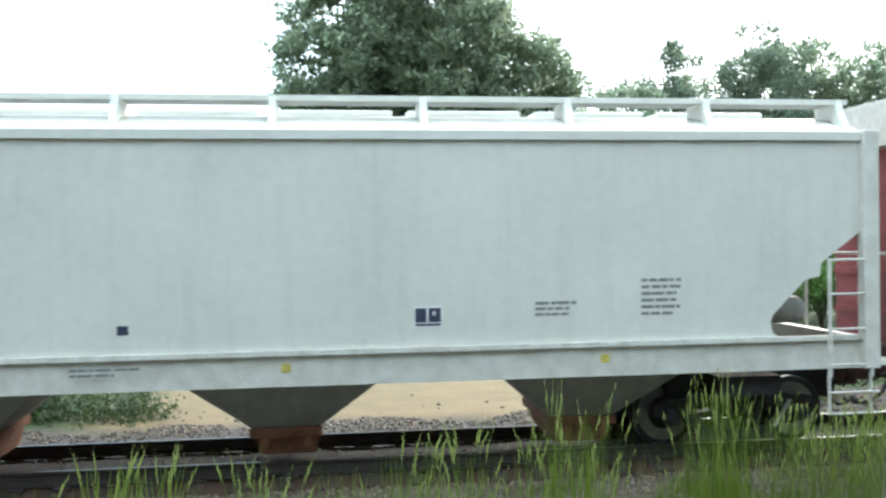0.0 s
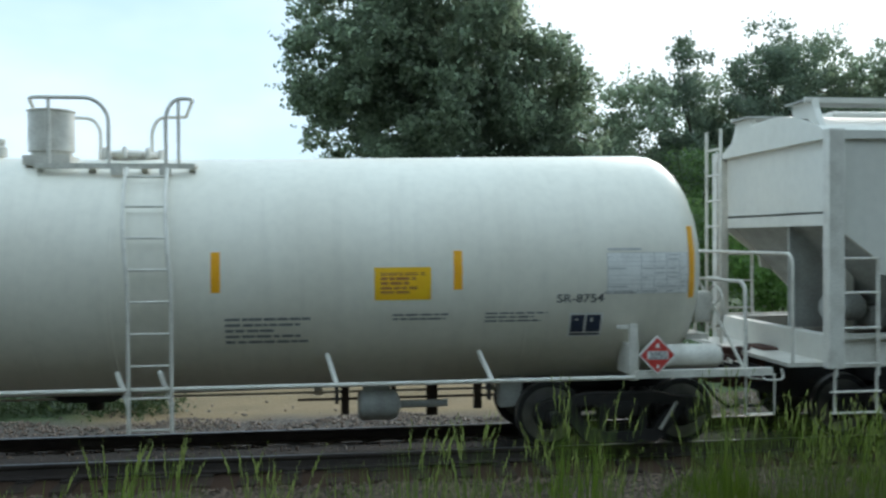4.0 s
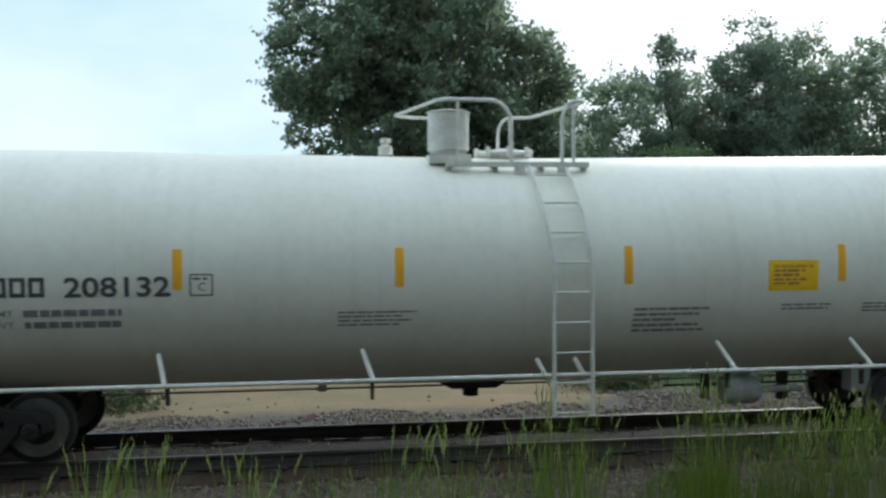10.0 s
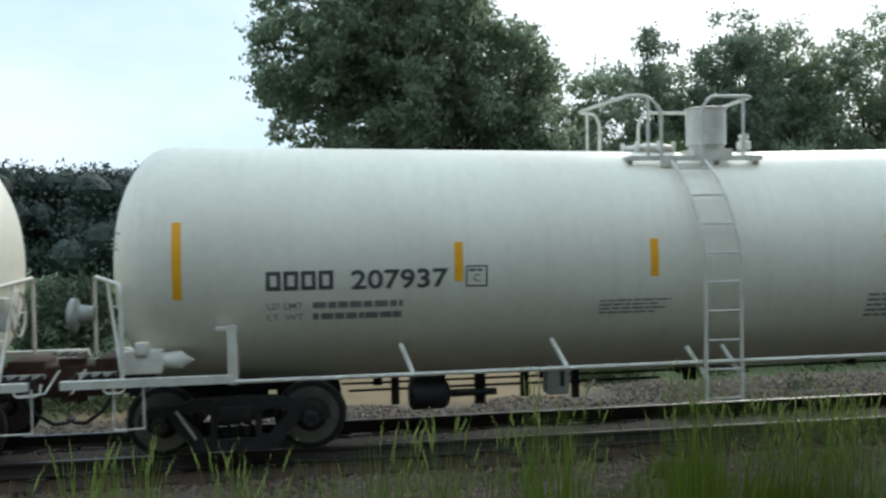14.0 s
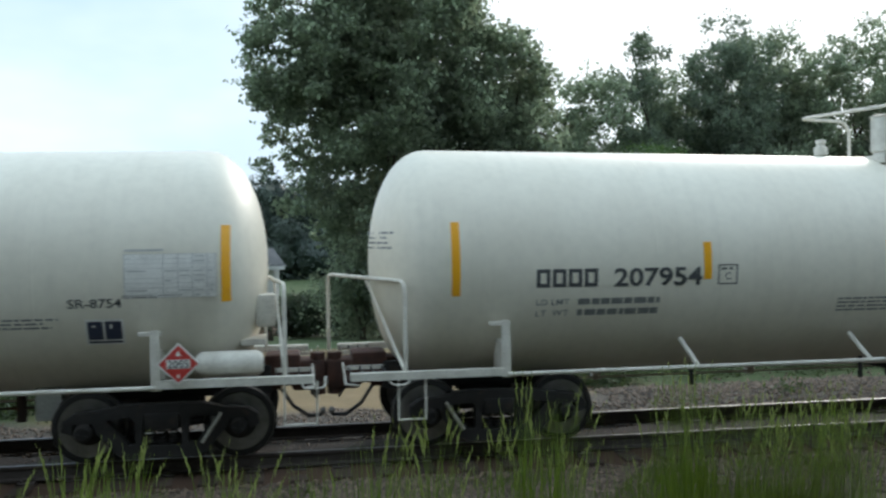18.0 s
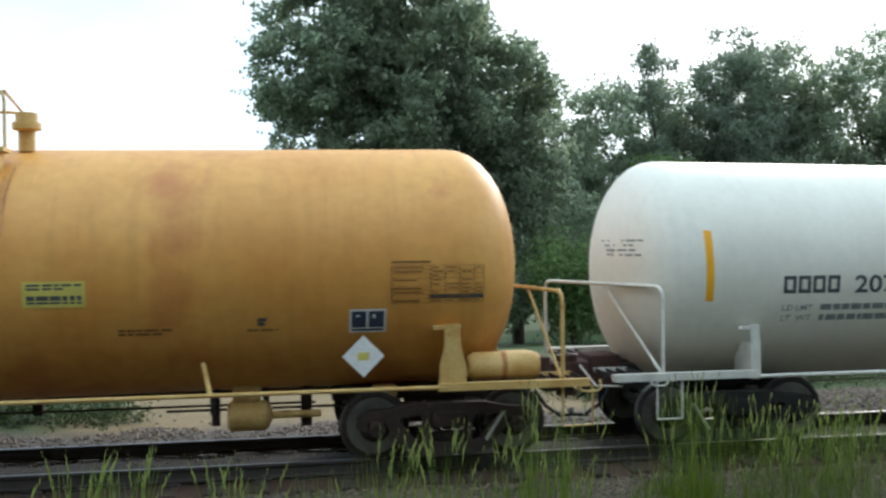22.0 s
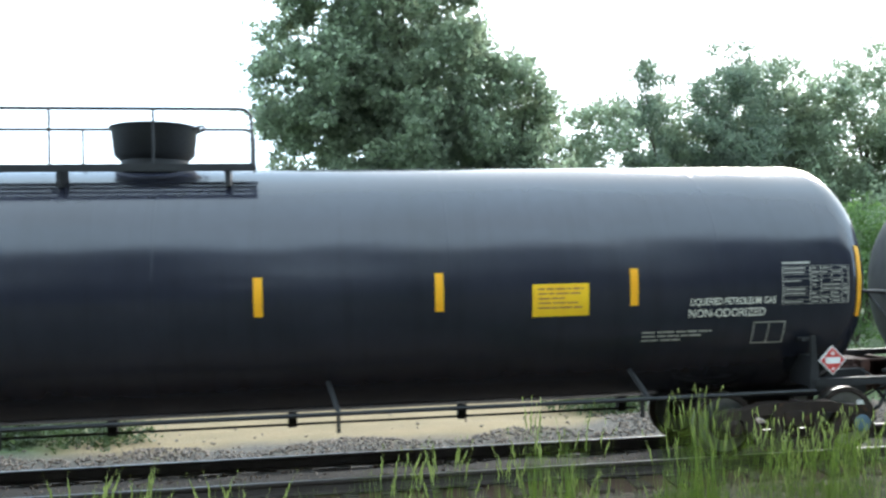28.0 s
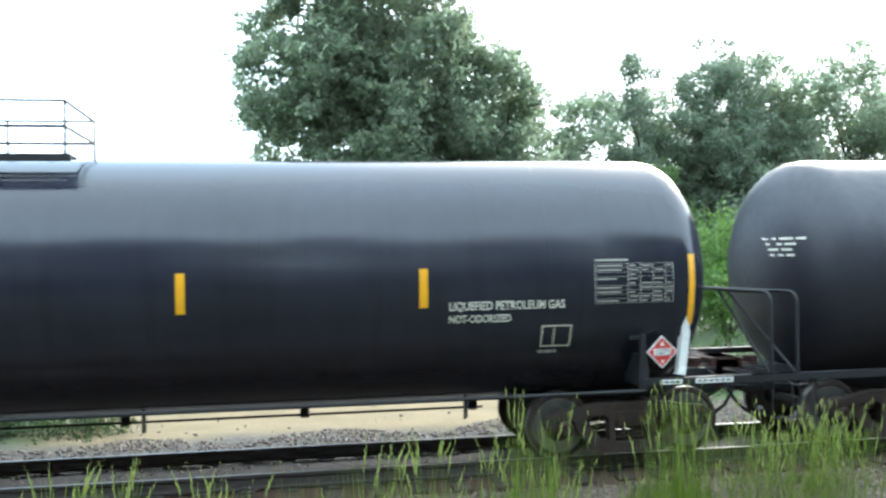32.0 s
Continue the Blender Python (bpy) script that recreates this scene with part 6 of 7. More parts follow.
def marks_a(car, sk, sheet):
    g = Geo()
    sk.text(g, "FPAX", -7.38, 2.30, 0.21, 0.80, 0, 0.02)
    sk.text(g, "201183", -7.36, 1.95, 0.19, 0.99, 0, 0.02)
    sk.text(g, "LD LMT", -7.35, 1.70, 0.07, 0.40, 1, 0.008)
    sk.text(g, "LT WT", -7.35, 1.56, 0.07, 0.36, 1, 0.008)
    sk.bars(g, -6.82, -6.45, 1.70, 1.77, 1, 1, 1, 0.0)
    sk.bars(g, -6.77, -6.45, 1.56, 1.63, 1, 1, 5, 0.0)
    sk.outline(g, -5.3, -5.07, 2.07, 2.31, 0.014, 0)
    sk.text(g, "C", -5.22, 2.12, 0.08, None, 0)
    sk.bars(g, 4.85, 5.35, 1.75, 1.95, 3, 2, 2, 0.5)
    sk.bars(g, 6.15, 6.65, 1.72, 2.2, 6, 1, 3, 0.55)
    sk.rect(g, 0.1, 0.22, 1.68, 1.78, 3)
    sheet.bars(g, -0.4, 0.35, 1.2, 1.32, 2, 2, 4, 0.5)
    prints(car, g, [INK, INK_PALE, INK_PALE, PANEL_BLUE], "dark stencilled lettering")
    consist_box(car, sk, 3.4, 3.75, 1.68, 1.93)


def marks_b(car, sk, sheet):
    g = Geo()
    sk.text(g, "FPAX", -7.15, 2.53, 0.205, 0.73, 0, 0.02)
    sk.text(g, "980302", -7.14, 2.09, 0.19, 1.17, 0, 0.02)
    sk.text(g, "LD LMT    220300 LBS", -7.12, 1.80, 0.07, 1.2, 1, 0.004)
    sk.text(g, "LT WT       65700 LBS", -7.12, 1.66, 0.07, 1.2, 1, 0.004)
    sk.text(g, "NEW 5-98", -5.66, 1.66, 0.07, 0.5, 1, 0.004)
    sk.outline(g, -5.72, -5.47, 2.33, 2.57, 0.014, 0)
    sk.text(g, "C", -5.63, 2.38, 0.08, None, 0)
    sk.bars(g, 2.0, 2.45, 1.63, 1.75, 2, 1, 5, 0.5)
    sk.bars(g, 3.85, 4.25, 1.63, 1.76, 3, 1, 6, 0.5)
    sk.bars(g, 6.7, 7.2, 1.9, 2.1, 3, 1, 7, 0.6)
    sheet.bars(g, -8.3, -7.6, 1.1, 1.14, 1, 1, 8)
    sheet.rect(g, -7.4, -7.18, 1.18, 1.31, 1)
    sheet.rect(g, -0.05, 0.15, 1.12, 1.24, 2)
    sheet.rect(g, 5.3, 5.52, 1.08, 1.15, 1)
    prints(car, g, [INK, INK_PALE, HOPPER_DARK], "dark stencilled lettering")
    consist_box(car, sk, 5.47, 5.88, 1.62, 1.92)


hopper(marks_a, "light grey covered hopper car with rusty outlet gates", -2.36, (), False)
hopper(marks_b, "light grey covered hopper car with orange reflective strips", -21.79, ((-7.31, 1), (-4.92, 0), (-2.43, 0), (0.09, 0), (2.69, 0), (5.2, 0), (7.54, 1)), True)


def red_car():
    car = car_at("red freight car with a beige top", "freight car", "freight_car")
    x0 = -8.0
    g = Geo().box(x0, 8.0, -1.55, 1.55, 1.05, 3.95)
    part("body", g, RED_CAR, car, "dull red ribbed car side", smooth=False)
    part("roof", Geo().prism_x([(-1.62, 3.95), (1.62, 3.95), (1.62, 4.15), (0.9, 4.6), (-0.9, 4.6), (-1.62, 4.15)], x0 - 0.35, 8.3), BEIGE, car, "beige roof and top band", smooth=False)
    for i in range(10):
        x = x0 + 0.05 + i * 1.75
        part("rib", Geo().box(x - 0.05, x + 0.05, -1.64, -1.55, 1.05, 3.95), RED_CAR, car, smooth=False)
    for i in range(4):
        part("panel_line", Geo().box(x0 - 0.06, x0, -1.5, 1.5, 1.5 + i * 0.6, 1.6 + i * 0.6), RED_CAR, car, smooth=False)
    for k in (-1, 1):
        truck(car, k * 6.0, STEEL_DARK)
        coupler(car, k * 8.9, k)
        part("stub_sill", Geo().box(min(k * 5.0, k * 8.3), max(k * 5.0, k * 8.3), -0.33, 0.33, 0.66, 1.05), STEEL_DARK, car, smooth=False)
    TRAIN.append((car, 16.2))


red_car()


def old_tank(paint, trim, label, s, mirror, steel):
    """Older welded tank car with two domes, running straps and a flat top walk."""
    car = car_at(label)
    r, zc = 1.545, 2.34
    x0, x1 = (-8.05, 7.42) if mirror else (-7.98, 7.42)
    slope = 0.007  # the halves fall towards the middle
    zt = zc + r
    shell = Geo().lathe(tank_prof(x0, x1, r, 0.9, 2.12), "x", (0, 0, zc), 72)
    shell.v = [(x, y, z + slope * abs(x)) for x, y, z in shell.v]
    part("tank", shell, paint, car)
    for x in (6.38, -6.46):
        truck(car, x, steel)
        bolster_post(car, x, r, zc, trim, 1.72, 1.0, 0.2, 0.06)
    sill_rail(car, -6.3, 6.3, 0.98, trim, (-3.7, 1.94, 4.18) if mirror else (-4.27, -1.97, 3.59), r, zc)
    end_platform(car, 6.2, 8.05, 1.0, trim, not mirror, dark=steel, sill=steel if mirror else None)
    end_platform(car, -6.2, -8.35, 1.0, trim, dark=steel, posts=(0.82, -0.05), sill=steel if mirror else None)
    if not mirror:
        part("end_stanchion", Geo().box(-8.12, -8.0, -0.75, -0.65, 1.0, 2.1), trim, car)
    coupler(car, 8.22, 1)
    coupler(car, -8.55, -1)
    k = -1 if mirror else 1
    lx = 0.5 * k
    ladder(car, lx, 0.45, r, zc, 0.45, zt - 0.12, trim, -1.6)
    for q in (-1, 1):
        part("ladder_strut", Geo().tube([(lx + q * 0.22 - 0.2, -1.36, 1.2), (lx + q * 0.22, -1.58, 0.7)], 0.03, 6), trim, car)
    a, b = (-1.72, 1.1) if mirror else (-1.55, 1.3)
    z = zt - 0.08
    for y in (-0.95, 0.95):
        walk_top = part("top_walk", Geo().box(a, b, y - 0.16, y + 0.16, z - 0.03, z + 0.02), trim, car)
        for x in (a + 0.12, (a + b) / 2, b - 0.12):
            part("walk_bracket", Geo().box(x - 0.05, x + 0.05, y - 0.1, y + 0.1, z - 0.35, z - 0.032), trim, walk_top)
    for q in (() if mirror else (-0.95, -0.12)):
        part("saddle_strap", Geo().lathe([(q - 0.045, r + 0.001), (q - 0.045, r + 0.014), (q + 0.045, r + 0.014), (q + 0.045, r + 0.001)], "x", (0, 0, zc), 72), RUST, car, "rusty strap round the tank")
    for u, rr, h in (((0.03, 0.30, 0.66), (-1.03, 0.34, 0.34)) if mirror else ((-0.98, 0.30, 0.66), (0.26, 0.34, 0.34))):
        d = Geo().lathe([(zt - 0.05, 0.0), (zt - 0.05, rr * 0.78), (zt + h * 0.32, rr * 0.78), (zt + h * 0.34, rr * 1.12), (zt + h * 0.44, rr * 1.12), (zt + h * 0.46, rr), (zt + h, rr), (zt + h + 0.02, rr * 0.9), (zt + h + 0.03, 0.0)], "z", (u, -0.4, 0), 28)
        part("dome", d, RUST if not mirror else BLUE_TRIM, car, "round rusty dome" if not mirror else "round faded blue dome")
    for u in ((1.31, -2.27) if mirror else (-2.24, 1.36)):
        v = Geo().lathe([(zt - 0.05, 0.0), (zt - 0.05, 0.1), (zt + 0.2, 0.1), (zt + 0.22, 0.17), (zt + 0.3, 0.17), (zt + 0.3, 0.13), (zt + 0.42, 0.13), (zt + 0.42, 0.0)], "z", (u, -0.4, 0), 14)
        part("safety_valve", v, trim, car)
    for y in (-0.95, 0.95):
        hi = zt + 0.62
        gap = ((-1.06, -0.38) if mirror else (0.02, 0.62)) if y < 0 else ((-1.4, -0.75) if mirror else (-0.1, 0.35))
        ea, eb = (a - 0.02, b - 0.03) if y < 0 else (a - 0.5, b - 0.35)
        for u0, u1 in ((ea, gap[0]), (gap[1], eb)):
            part("railing", Geo().tube(rail_run([(u0, y, z), (u0, y, hi), (u1, y, hi), (u1, y, z)]), 0.022, 8), trim, car)
    for u, v in ((a - 0.02, a - 0.5), (b - 0.03, b - 0.35)):
        part("cross_rail", Geo().tube([(u, -0.95, zt + 0.6), (v, 0.95, zt + 0.6)], 0.02, 6), trim, car)
    # rust run down from the walk's ends and the ladder's feet
    rnd = random.Random(17)
    run_skin = Skin(r, zc, bend=slope)
    for u in (a, b, lx - 0.22, lx + 0.22, (a + b) / 2 + 0.3):
        g = Geo()
        for i in range(5):
            du, w, top = rnd.uniform(-0.08, 0.08), rnd.uniform(0.003, 0.008), rnd.uniform(3.45, 3.72)
            run_skin.rect(g, u + du - w, u + du + w, top - rnd.uniform(0.15, 0.9), top, 0, 0.003)
        tagged(part("rust_run", g, COUPLER if mirror else RUST, car, smooth=False), "rust run below the top walk", kind="stuff")
    under_pipes(car, -5.2, 5.2, 0.7, steel, 2.75)
    brake_gear(car, -4.9 if mirror else 3.55, steel, steel if mirror else trim, trim)
    if not mirror:
        part("air_reservoir", Geo().lathe([(6.6, 0.0), (6.6, 0.13), (6.67, 0.17), (7.4, 0.17), (7.48, 0.13), (7.48, 0.0)], "x", (0, -1.25, 1.18), 20), trim, car)
        part("reservoir_strap", Geo().lathe([(7.0, 0.171), (7.0, 0.18), (7.06, 0.18), (7.06, 0.171)], "x", (0, -1.25, 1.18), 20), RUST, car)
    sk = Skin(r, zc, bend=slope)
    head_print(car, x0 + 0.05, x0 + 0.25, 2.5, 2.75, 4, r, zc + 0.05, x0, 0.9, INK_DULL if mirror else INK_ORANGE, 2.12)
    ink = INK_WHITE if mirror else INK
    soft = INK_DULL if mirror else INK_ORANGE
    g = Geo()
    if mirror:
        sk.text(g, "ACFX71559", -6.08, 1.88, 0.235, 1.46, 0, 0.02)
        sk.bars(g, -6.08, -5.75, 1.6, 1.76, 2, 1, 1)
        sk.bars(g, -5.5, -5.05, 1.6, 1.76, 2, 1, 2)
        sk.bars(g, -4.75, -3.85, 1.62, 1.78, 2, 1, 3)
        sk.bars(g, 4.1, 4.45, 1.84, 1.87, 1, 1, 4)
        sk.bars(g, 4.14, 4.24, 1.58, 1.73, 2, 0, 5, 0.2)
        sk.bars(g, 2.05, 2.65, 1.47, 1.54, 2, 1, 6)
        sk.bars(g, 0.1, 0.6, 1.38, 1.46, 2, 1, 8)
        sk.bars(g, 4.72, 5.08, 1.88, 2.04, 3, 1, 7)
        sk.rect(g, -0.05, 0.2, 1.15, 1.27, 3)
    else:
        sk.text(g, "ACFX", -6.25, 2.0, 0.215, 0.78, 0, 0.022)
        sk.text(g, "71304", -5.29, 2.0, 0.21, 0.88, 0, 0.022)
        sk.bars(g, -6.27, -4.5, 1.62, 1.82, 2, 1, 1, 0.4)
        sk.rect(g, -5.8, -5.4, 1.60, 1.70, 2, 0.006)
        sk.bars(g, -4.4, -3.9, 1.63, 1.69, 1, 1, 2)
        sk.outline(g, -4.0, -3.75, 2.04, 2.30, 0.014, 1)
        sk.text(g, "C", -3.92, 2.10, 0.09, None, 1)
        sk.bars(g, -2.6, -1.95, 1.85, 2.02, 3, 1, 3)
        sk.bars(g, 2.58, 3.17, 1.65, 1.74, 2, 1, 4)
        sk.bars(g, 4.0, 4.35, 1.67, 1.71, 1, 1, 5)
        sk.bars(g, 4.12, 4.22, 1.74, 1.84, 2, 0, 6, 0.2)
    prints(car, g, [ink, soft, PLAC_WHITE, SIGN_PALE], "stencilled lettering")
    sg = -3.61 if mirror else 1.93
    g = Geo()
    sk.rect(g, sg - 0.33, sg + 0.33, 2.01 if not mirror else 1.85, 2.30 if not mirror else 2.12)
    sz = 0.0 if mirror else 0.17
    sk.bars(g, sg - 0.29, sg + 0.29, 2.02 + sz, 2.10 + sz, 2, 1, 6)
    sk.bars(g, sg - 0.29, sg + 0.29, 1.87 + sz, 1.97 + sz, 1, 1, 7, 0.1)
    part("warning_sign", g, [SIGN_PALE, INK], car, "pale yellow sign with a line of figures", smooth=False)
    if mirror:
        qual_table(car, sk, 5.13, 6.04, 1.64, 2.07, INK_FAINT, PLAC_WHITE)
        consist_box(car, sk, 4.64, 5.07, 1.5, 1.78)
        placard(car, 5.34, -1.42, 1.36, "", 0.2, True, FADED_BLUE)
    else:
        qual_table(car, sk, 5.66, 6.75, 1.98, 2.42, INK_ORANGE)
        g = Geo()
        sk.rect(g, 6.1, 6.75, 2.03, 2.08)
        part("patch_line", g, INK, car, smooth=False)
        consist_box(car, sk, 5.17, 5.6, 1.64, 1.92)
        placard(car, 5.33, -1.42, 1.36, "", 0.22, True)
    TRAIN.append((car, s))


old_tank(ORANGE, CREAM, "weathered orange tank car with rust streaks", -207.40, False, STEEL_BROWN)
old_tank(BLUE, BLUE_TRIM, "faded blue tank car with rusty top fittings", -224.12, True, STEEL_BROWN)


def black_tank(kind, label, s, x0, x1, r, zc, paint):
    """Long black pressure tank car with a top walk and a single protective housing; kind sets marks and fittings."""
    car = car_at(label)
    zt = zc + r
    trim = BLACK_TRIM
    part("tank", Geo().lathe(tank_prof(x0, x1, r, 0.78, 2.15), "x", (0, 0, zc), 80), paint, car)
    for u in np.linspace(x0 + 2.4, x1 - 2.4, 5):
        w = Geo().lathe([(u - 0.02, r - 0.002), (u - 0.01, r + 0.0015), (u + 0.01, r + 0.0015), (u + 0.02, r - 0.002)], "x", (0, 0, zc), 80)
        part("weld_seam", w, paint, car)
    tx = {"old": (6.76, x0 + 1.6), "tilx": (7.79, -7.86), "prox": (7.68, -7.69), "last": (x1 - 1.2, x0 + 1.6)}[kind]
    for x in tx:
        truck(car, x, STEEL_BROWN, False)
        bolster_post(car, x, r, zc, trim, 1.62, 0.98, 0.08, 0.02)
        if kind == "tilx":
            hub = x + (AXLE if x > 0 else -AXLE)
            part("bearing_cap", Geo().lathe([(-1.2, 0.0), (-1.2, 0.07), (-1.185, 0.105), (-1.16, 0.115), (-1.16, 0.0)], "y", (hub, 0, WHEEL_R), 16), HUB_BLUE, car, "dull blue bearing cap")
            part("adapter_tag", Geo().box(hub - 0.05, hub + 0.05, -1.125, -1.115, 0.66, 0.71), PLAC_WHITE, car, smooth=False)
    sill_rail(car, tx[1], tx[0], 0.93, trim, np.linspace(tx[1] + 2.2, tx[0] - 2.2, 4), r, zc, straps=kind not in ("prox", "last"))
    end_platform(car, tx[0], x1 + 0.85, 1.05, trim, rail_h=1.05)
    end_platform(car, tx[1], x0 - 0.85, 1.05, trim, rail_h=1.05)
    coupler(car, x1 + 1.05, 1)
    coupler(car, x0 - 1.05, -1)
    under_pipes(car, tx[1] + 1.2, tx[0] - 1.2, 0.66, STEEL_DARK, 2.35)
    if kind in ("tilx", "old"):
        brake_gear(car, tx[1] + 1.5, STEEL_DARK, BLACK_TRIM, STEEL_DARK)
    part("lever_bracket", Geo().prism([(tx[1] + 3.95, 0.9), (tx[1] + 4.2, 0.9), (tx[1] + 4.15, 0.5), (tx[1] + 4.05, 0.42)], -0.5, -0.4), STEEL_DARK, car)
    for u in (5.3, 5.42):
        part("hanger", Geo().box(tx[1] + u - 0.02, tx[1] + u + 0.02, -0.45, -0.39, 0.5, 0.95), STEEL_DARK, car)
    # stencilled patches on the sill, and the valve on the end deck
    for u0, u1 in {"tilx": ((-8.54, -8.04),), "last": ((8.0, 8.26), (8.44, 8.94))}.get(kind, ()):
        patch = part("sill_patch", Geo().box(u0, u1, -1.556, -1.552, 1.0, 1.06), PLAC_WHITE, car, "white stencil patch on the sill", smooth=False)
        u = u0 + 0.03
        while u < u1 - 0.06:
            part("print_bar", Geo().box(u, u + 0.05, -1.559, -1.557, 1.018, 1.042), INK, patch, smooth=False)
            u += 0.075
    if kind == "tilx":
        v = part("control_valve", Geo().box(-9.22, -8.72, -1.36, -1.06, 1.06, 1.3, bev=0.03), trim, car, "dark brake valve with pale tags")
        part("valve_body", Geo().lathe([(-1.44, 0.0), (-1.44, 0.07), (-1.36, 0.09), (-1.3, 0.09), (-1.3, 0.0)], "y", (-9.05, 0, 1.24), 14), trim, v)
        part("valve_cap", Geo().lathe([(1.29, 0.0), (1.29, 0.1), (1.4, 0.09), (1.43, 0.04), (1.43, 0.0)], "z", (-8.85, -1.2, 0), 14), trim, v)
        part("pipe", Geo().tube(rail_run([(-8.74, -1.25, 1.2), (-8.5, -1.25, 1.2), (-8.46, -1.25, 1.02)]), 0.022, 7), trim, v)
        for u, h in ((-9.08, 1.3), (-8.83, 1.36), (-8.76, 1.2)):
            part("tag", Geo().box(u - 0.03, u + 0.03, -1.452, -1.446, h - 0.022, h + 0.022).box(u - 0.006, u + 0.006, -1.446, -1.3, h - 0.006, h + 0.006), PLAC_WHITE, v, "small white tag", smooth=False)
        part("drain_cock", Geo().lathe([(1.03, 0.0), (1.03, 0.03), (1.16, 0.03), (1.18, 0.045), (1.24, 0.045), (1.25, 0.0)], "z", (-8.46, -1.4, 0), 10), INK_DULL, v, "pale metal cock")
    mid = (x0 + x1) / 2
    if kind != "old":
        a, b, hx, lx = {"tilx": (-5.3, 0.93, -0.38, -4.45), "prox": (-1.2, 4.6, -0.65, 4.2), "last": (-4.6, 1.05, -1.6, -4.1)}[kind]
        z = zt - 0.06
        for y in (-0.85, 0.85):
            walk_top = part("top_walk", Geo().box(a, b, y - 0.2, y - 0.17, z - 0.05, z + 0.04), trim, car, "black grating walkway", smooth=False)
            for i in range(4):
                yy = y + (i - 1.5) * 0.09
                part("walk_slat", Geo().box(a, b, yy - 0.03, yy + 0.03, z, z + 0.03), trim, walk_top, smooth=False)
            x = a + 0.2
            while x < b:
                part("walk_bracket", Geo().box(x - 0.03, x + 0.03, y - 0.19, y + 0.15, z - 0.22, z - 0.002), trim, walk_top, smooth=False)
                x += 1.9
            hi = zt + (0.66 if kind == "tilx" else 0.62)
            if kind == "tilx" and y < 0:
                p = [(a + 0.93, y, z), (a + 0.93, y, hi), (b - 0.05, y, hi), (b - 0.05, y, z)]
            else:
                p = [(a + 0.3, y, z), (a + 0.3, y, hi), (b - 0.1, y, hi), (b - 0.1, y, z)]
            part("railing", Geo().tube(p if kind == "last" else rail_run(p), 0.02, 6), trim, car)
            if kind in ("prox", "last"):
                part("mid_rail", Geo().tube([(a + 0.3, y, zt + 0.32), (b - 0.1, y, zt + 0.32)], 0.018, 6), trim, car)
            for x in np.linspace(a + 1.5, b - 1.2, 4):
                part("railing_post", Geo().tube([(x, y, z), (x, y, hi)], 0.018, 6), trim, car)
        d = Geo().lathe([(zt - 0.05, 0.0), (zt - 0.05, 0.42), (zt + 0.12, 0.42), (zt + 0.2, 0.5), (zt + 0.5, 0.53), (zt + 0.55, 0.56), (zt + 0.57, 0.5), (zt + 0.58, 0.0)], "z", (hx, 0, 0), 30)
        if kind == "last":
            for h in (0.32, 0.62):
                part("cross_rail", Geo().tube([(b - 0.1, -0.85, zt + h), (b - 0.1, 0.85, zt + h)], 0.018, 6), trim, car)
        part("protective_housing", d, trim, car, "round black protective housing")
        part("housing_flange", Geo().lathe([(zt - 0.04, 0.43), (zt - 0.04, 0.5), (zt + 0.06, 0.5), (zt + 0.06, 0.43)], "z", (hx, 0, 0), 30), trim, car)
        part("hood_handle", Geo().tube(rail_run([(hx + 0.45, -0.2, zt + 0.5), (hx + 0.62, -0.2, zt + 0.56), (hx + 0.62, 0.2, zt + 0.56), (hx + 0.45, 0.2, zt + 0.5)]), 0.016, 6), trim, car)
        ladder(car, lx, 0.5, r, zc, 0.45, zt - 0.1, trim, -1.66)
        for q in (-1, 1):
            part("ladder_strut", Geo().tube([(lx + q * 0.25 - 0.2, -1.36, 1.0), (lx + q * 0.25, -1.64, 0.55)], 0.028, 6), trim, car)
        if kind == "tilx":
            p = rail_run([(a + 0.3, -0.85, zt - 0.05), (a + 0.3, -0.85, zt + 0.66), (a - 0.05, -0.85, zt + 0.66), (a - 0.45, 0.7, zt + 0.6), (a - 0.1, 0.85, zt + 0.6), (a + 0.05, 0.85, zt - 0.1)])
            part("ladder_railing", Geo().tube(p, 0.02, 6), trim, car)
    else:
        part("dome", Geo().lathe([(zt - 0.1, 0.0), (zt - 0.1, 0.56), (zt - 0.02, 0.52), (zt + 0.42, 0.5), (zt + 0.43, 0.54), (zt + 0.48, 0.54), (zt + 0.49, 0.48), (zt + 0.53, 0.42), (zt + 0.55, 0.0)], "z", (mid, 0, 0), 28), trim, car)
        part("dome_lid", Geo().lathe([(zt + 0.53, 0.0), (zt + 0.53, 0.27), (zt + 0.58, 0.27), (zt + 0.61, 0.2), (zt + 0.62, 0.0)], "z", (mid, 0, 0), 20), trim, car)
        for i in range(6):
            w = math.pi * (i + 0.5) / 3
            bx, by = mid + 0.3 * math.cos(w), 0.3 * math.sin(w)
            part("lid_bolt", Geo().tube([(bx, by, zt + 0.5), (bx, by, zt + 0.6)], 0.025, 6), trim, car)
        ladder(car, mid + 0.7, 0.46, r, zc, 0.45, zt - 0.1, trim, -1.6)
    sk = Skin(r, zc)
    head_print(car, x0 + 0.03, x0 + 0.19, 2.5, 2.8, 4, r, zc, x0, 0.78, INK_WHITE if kind != "old" else INK_DULL, 2.15)
    g = Geo()
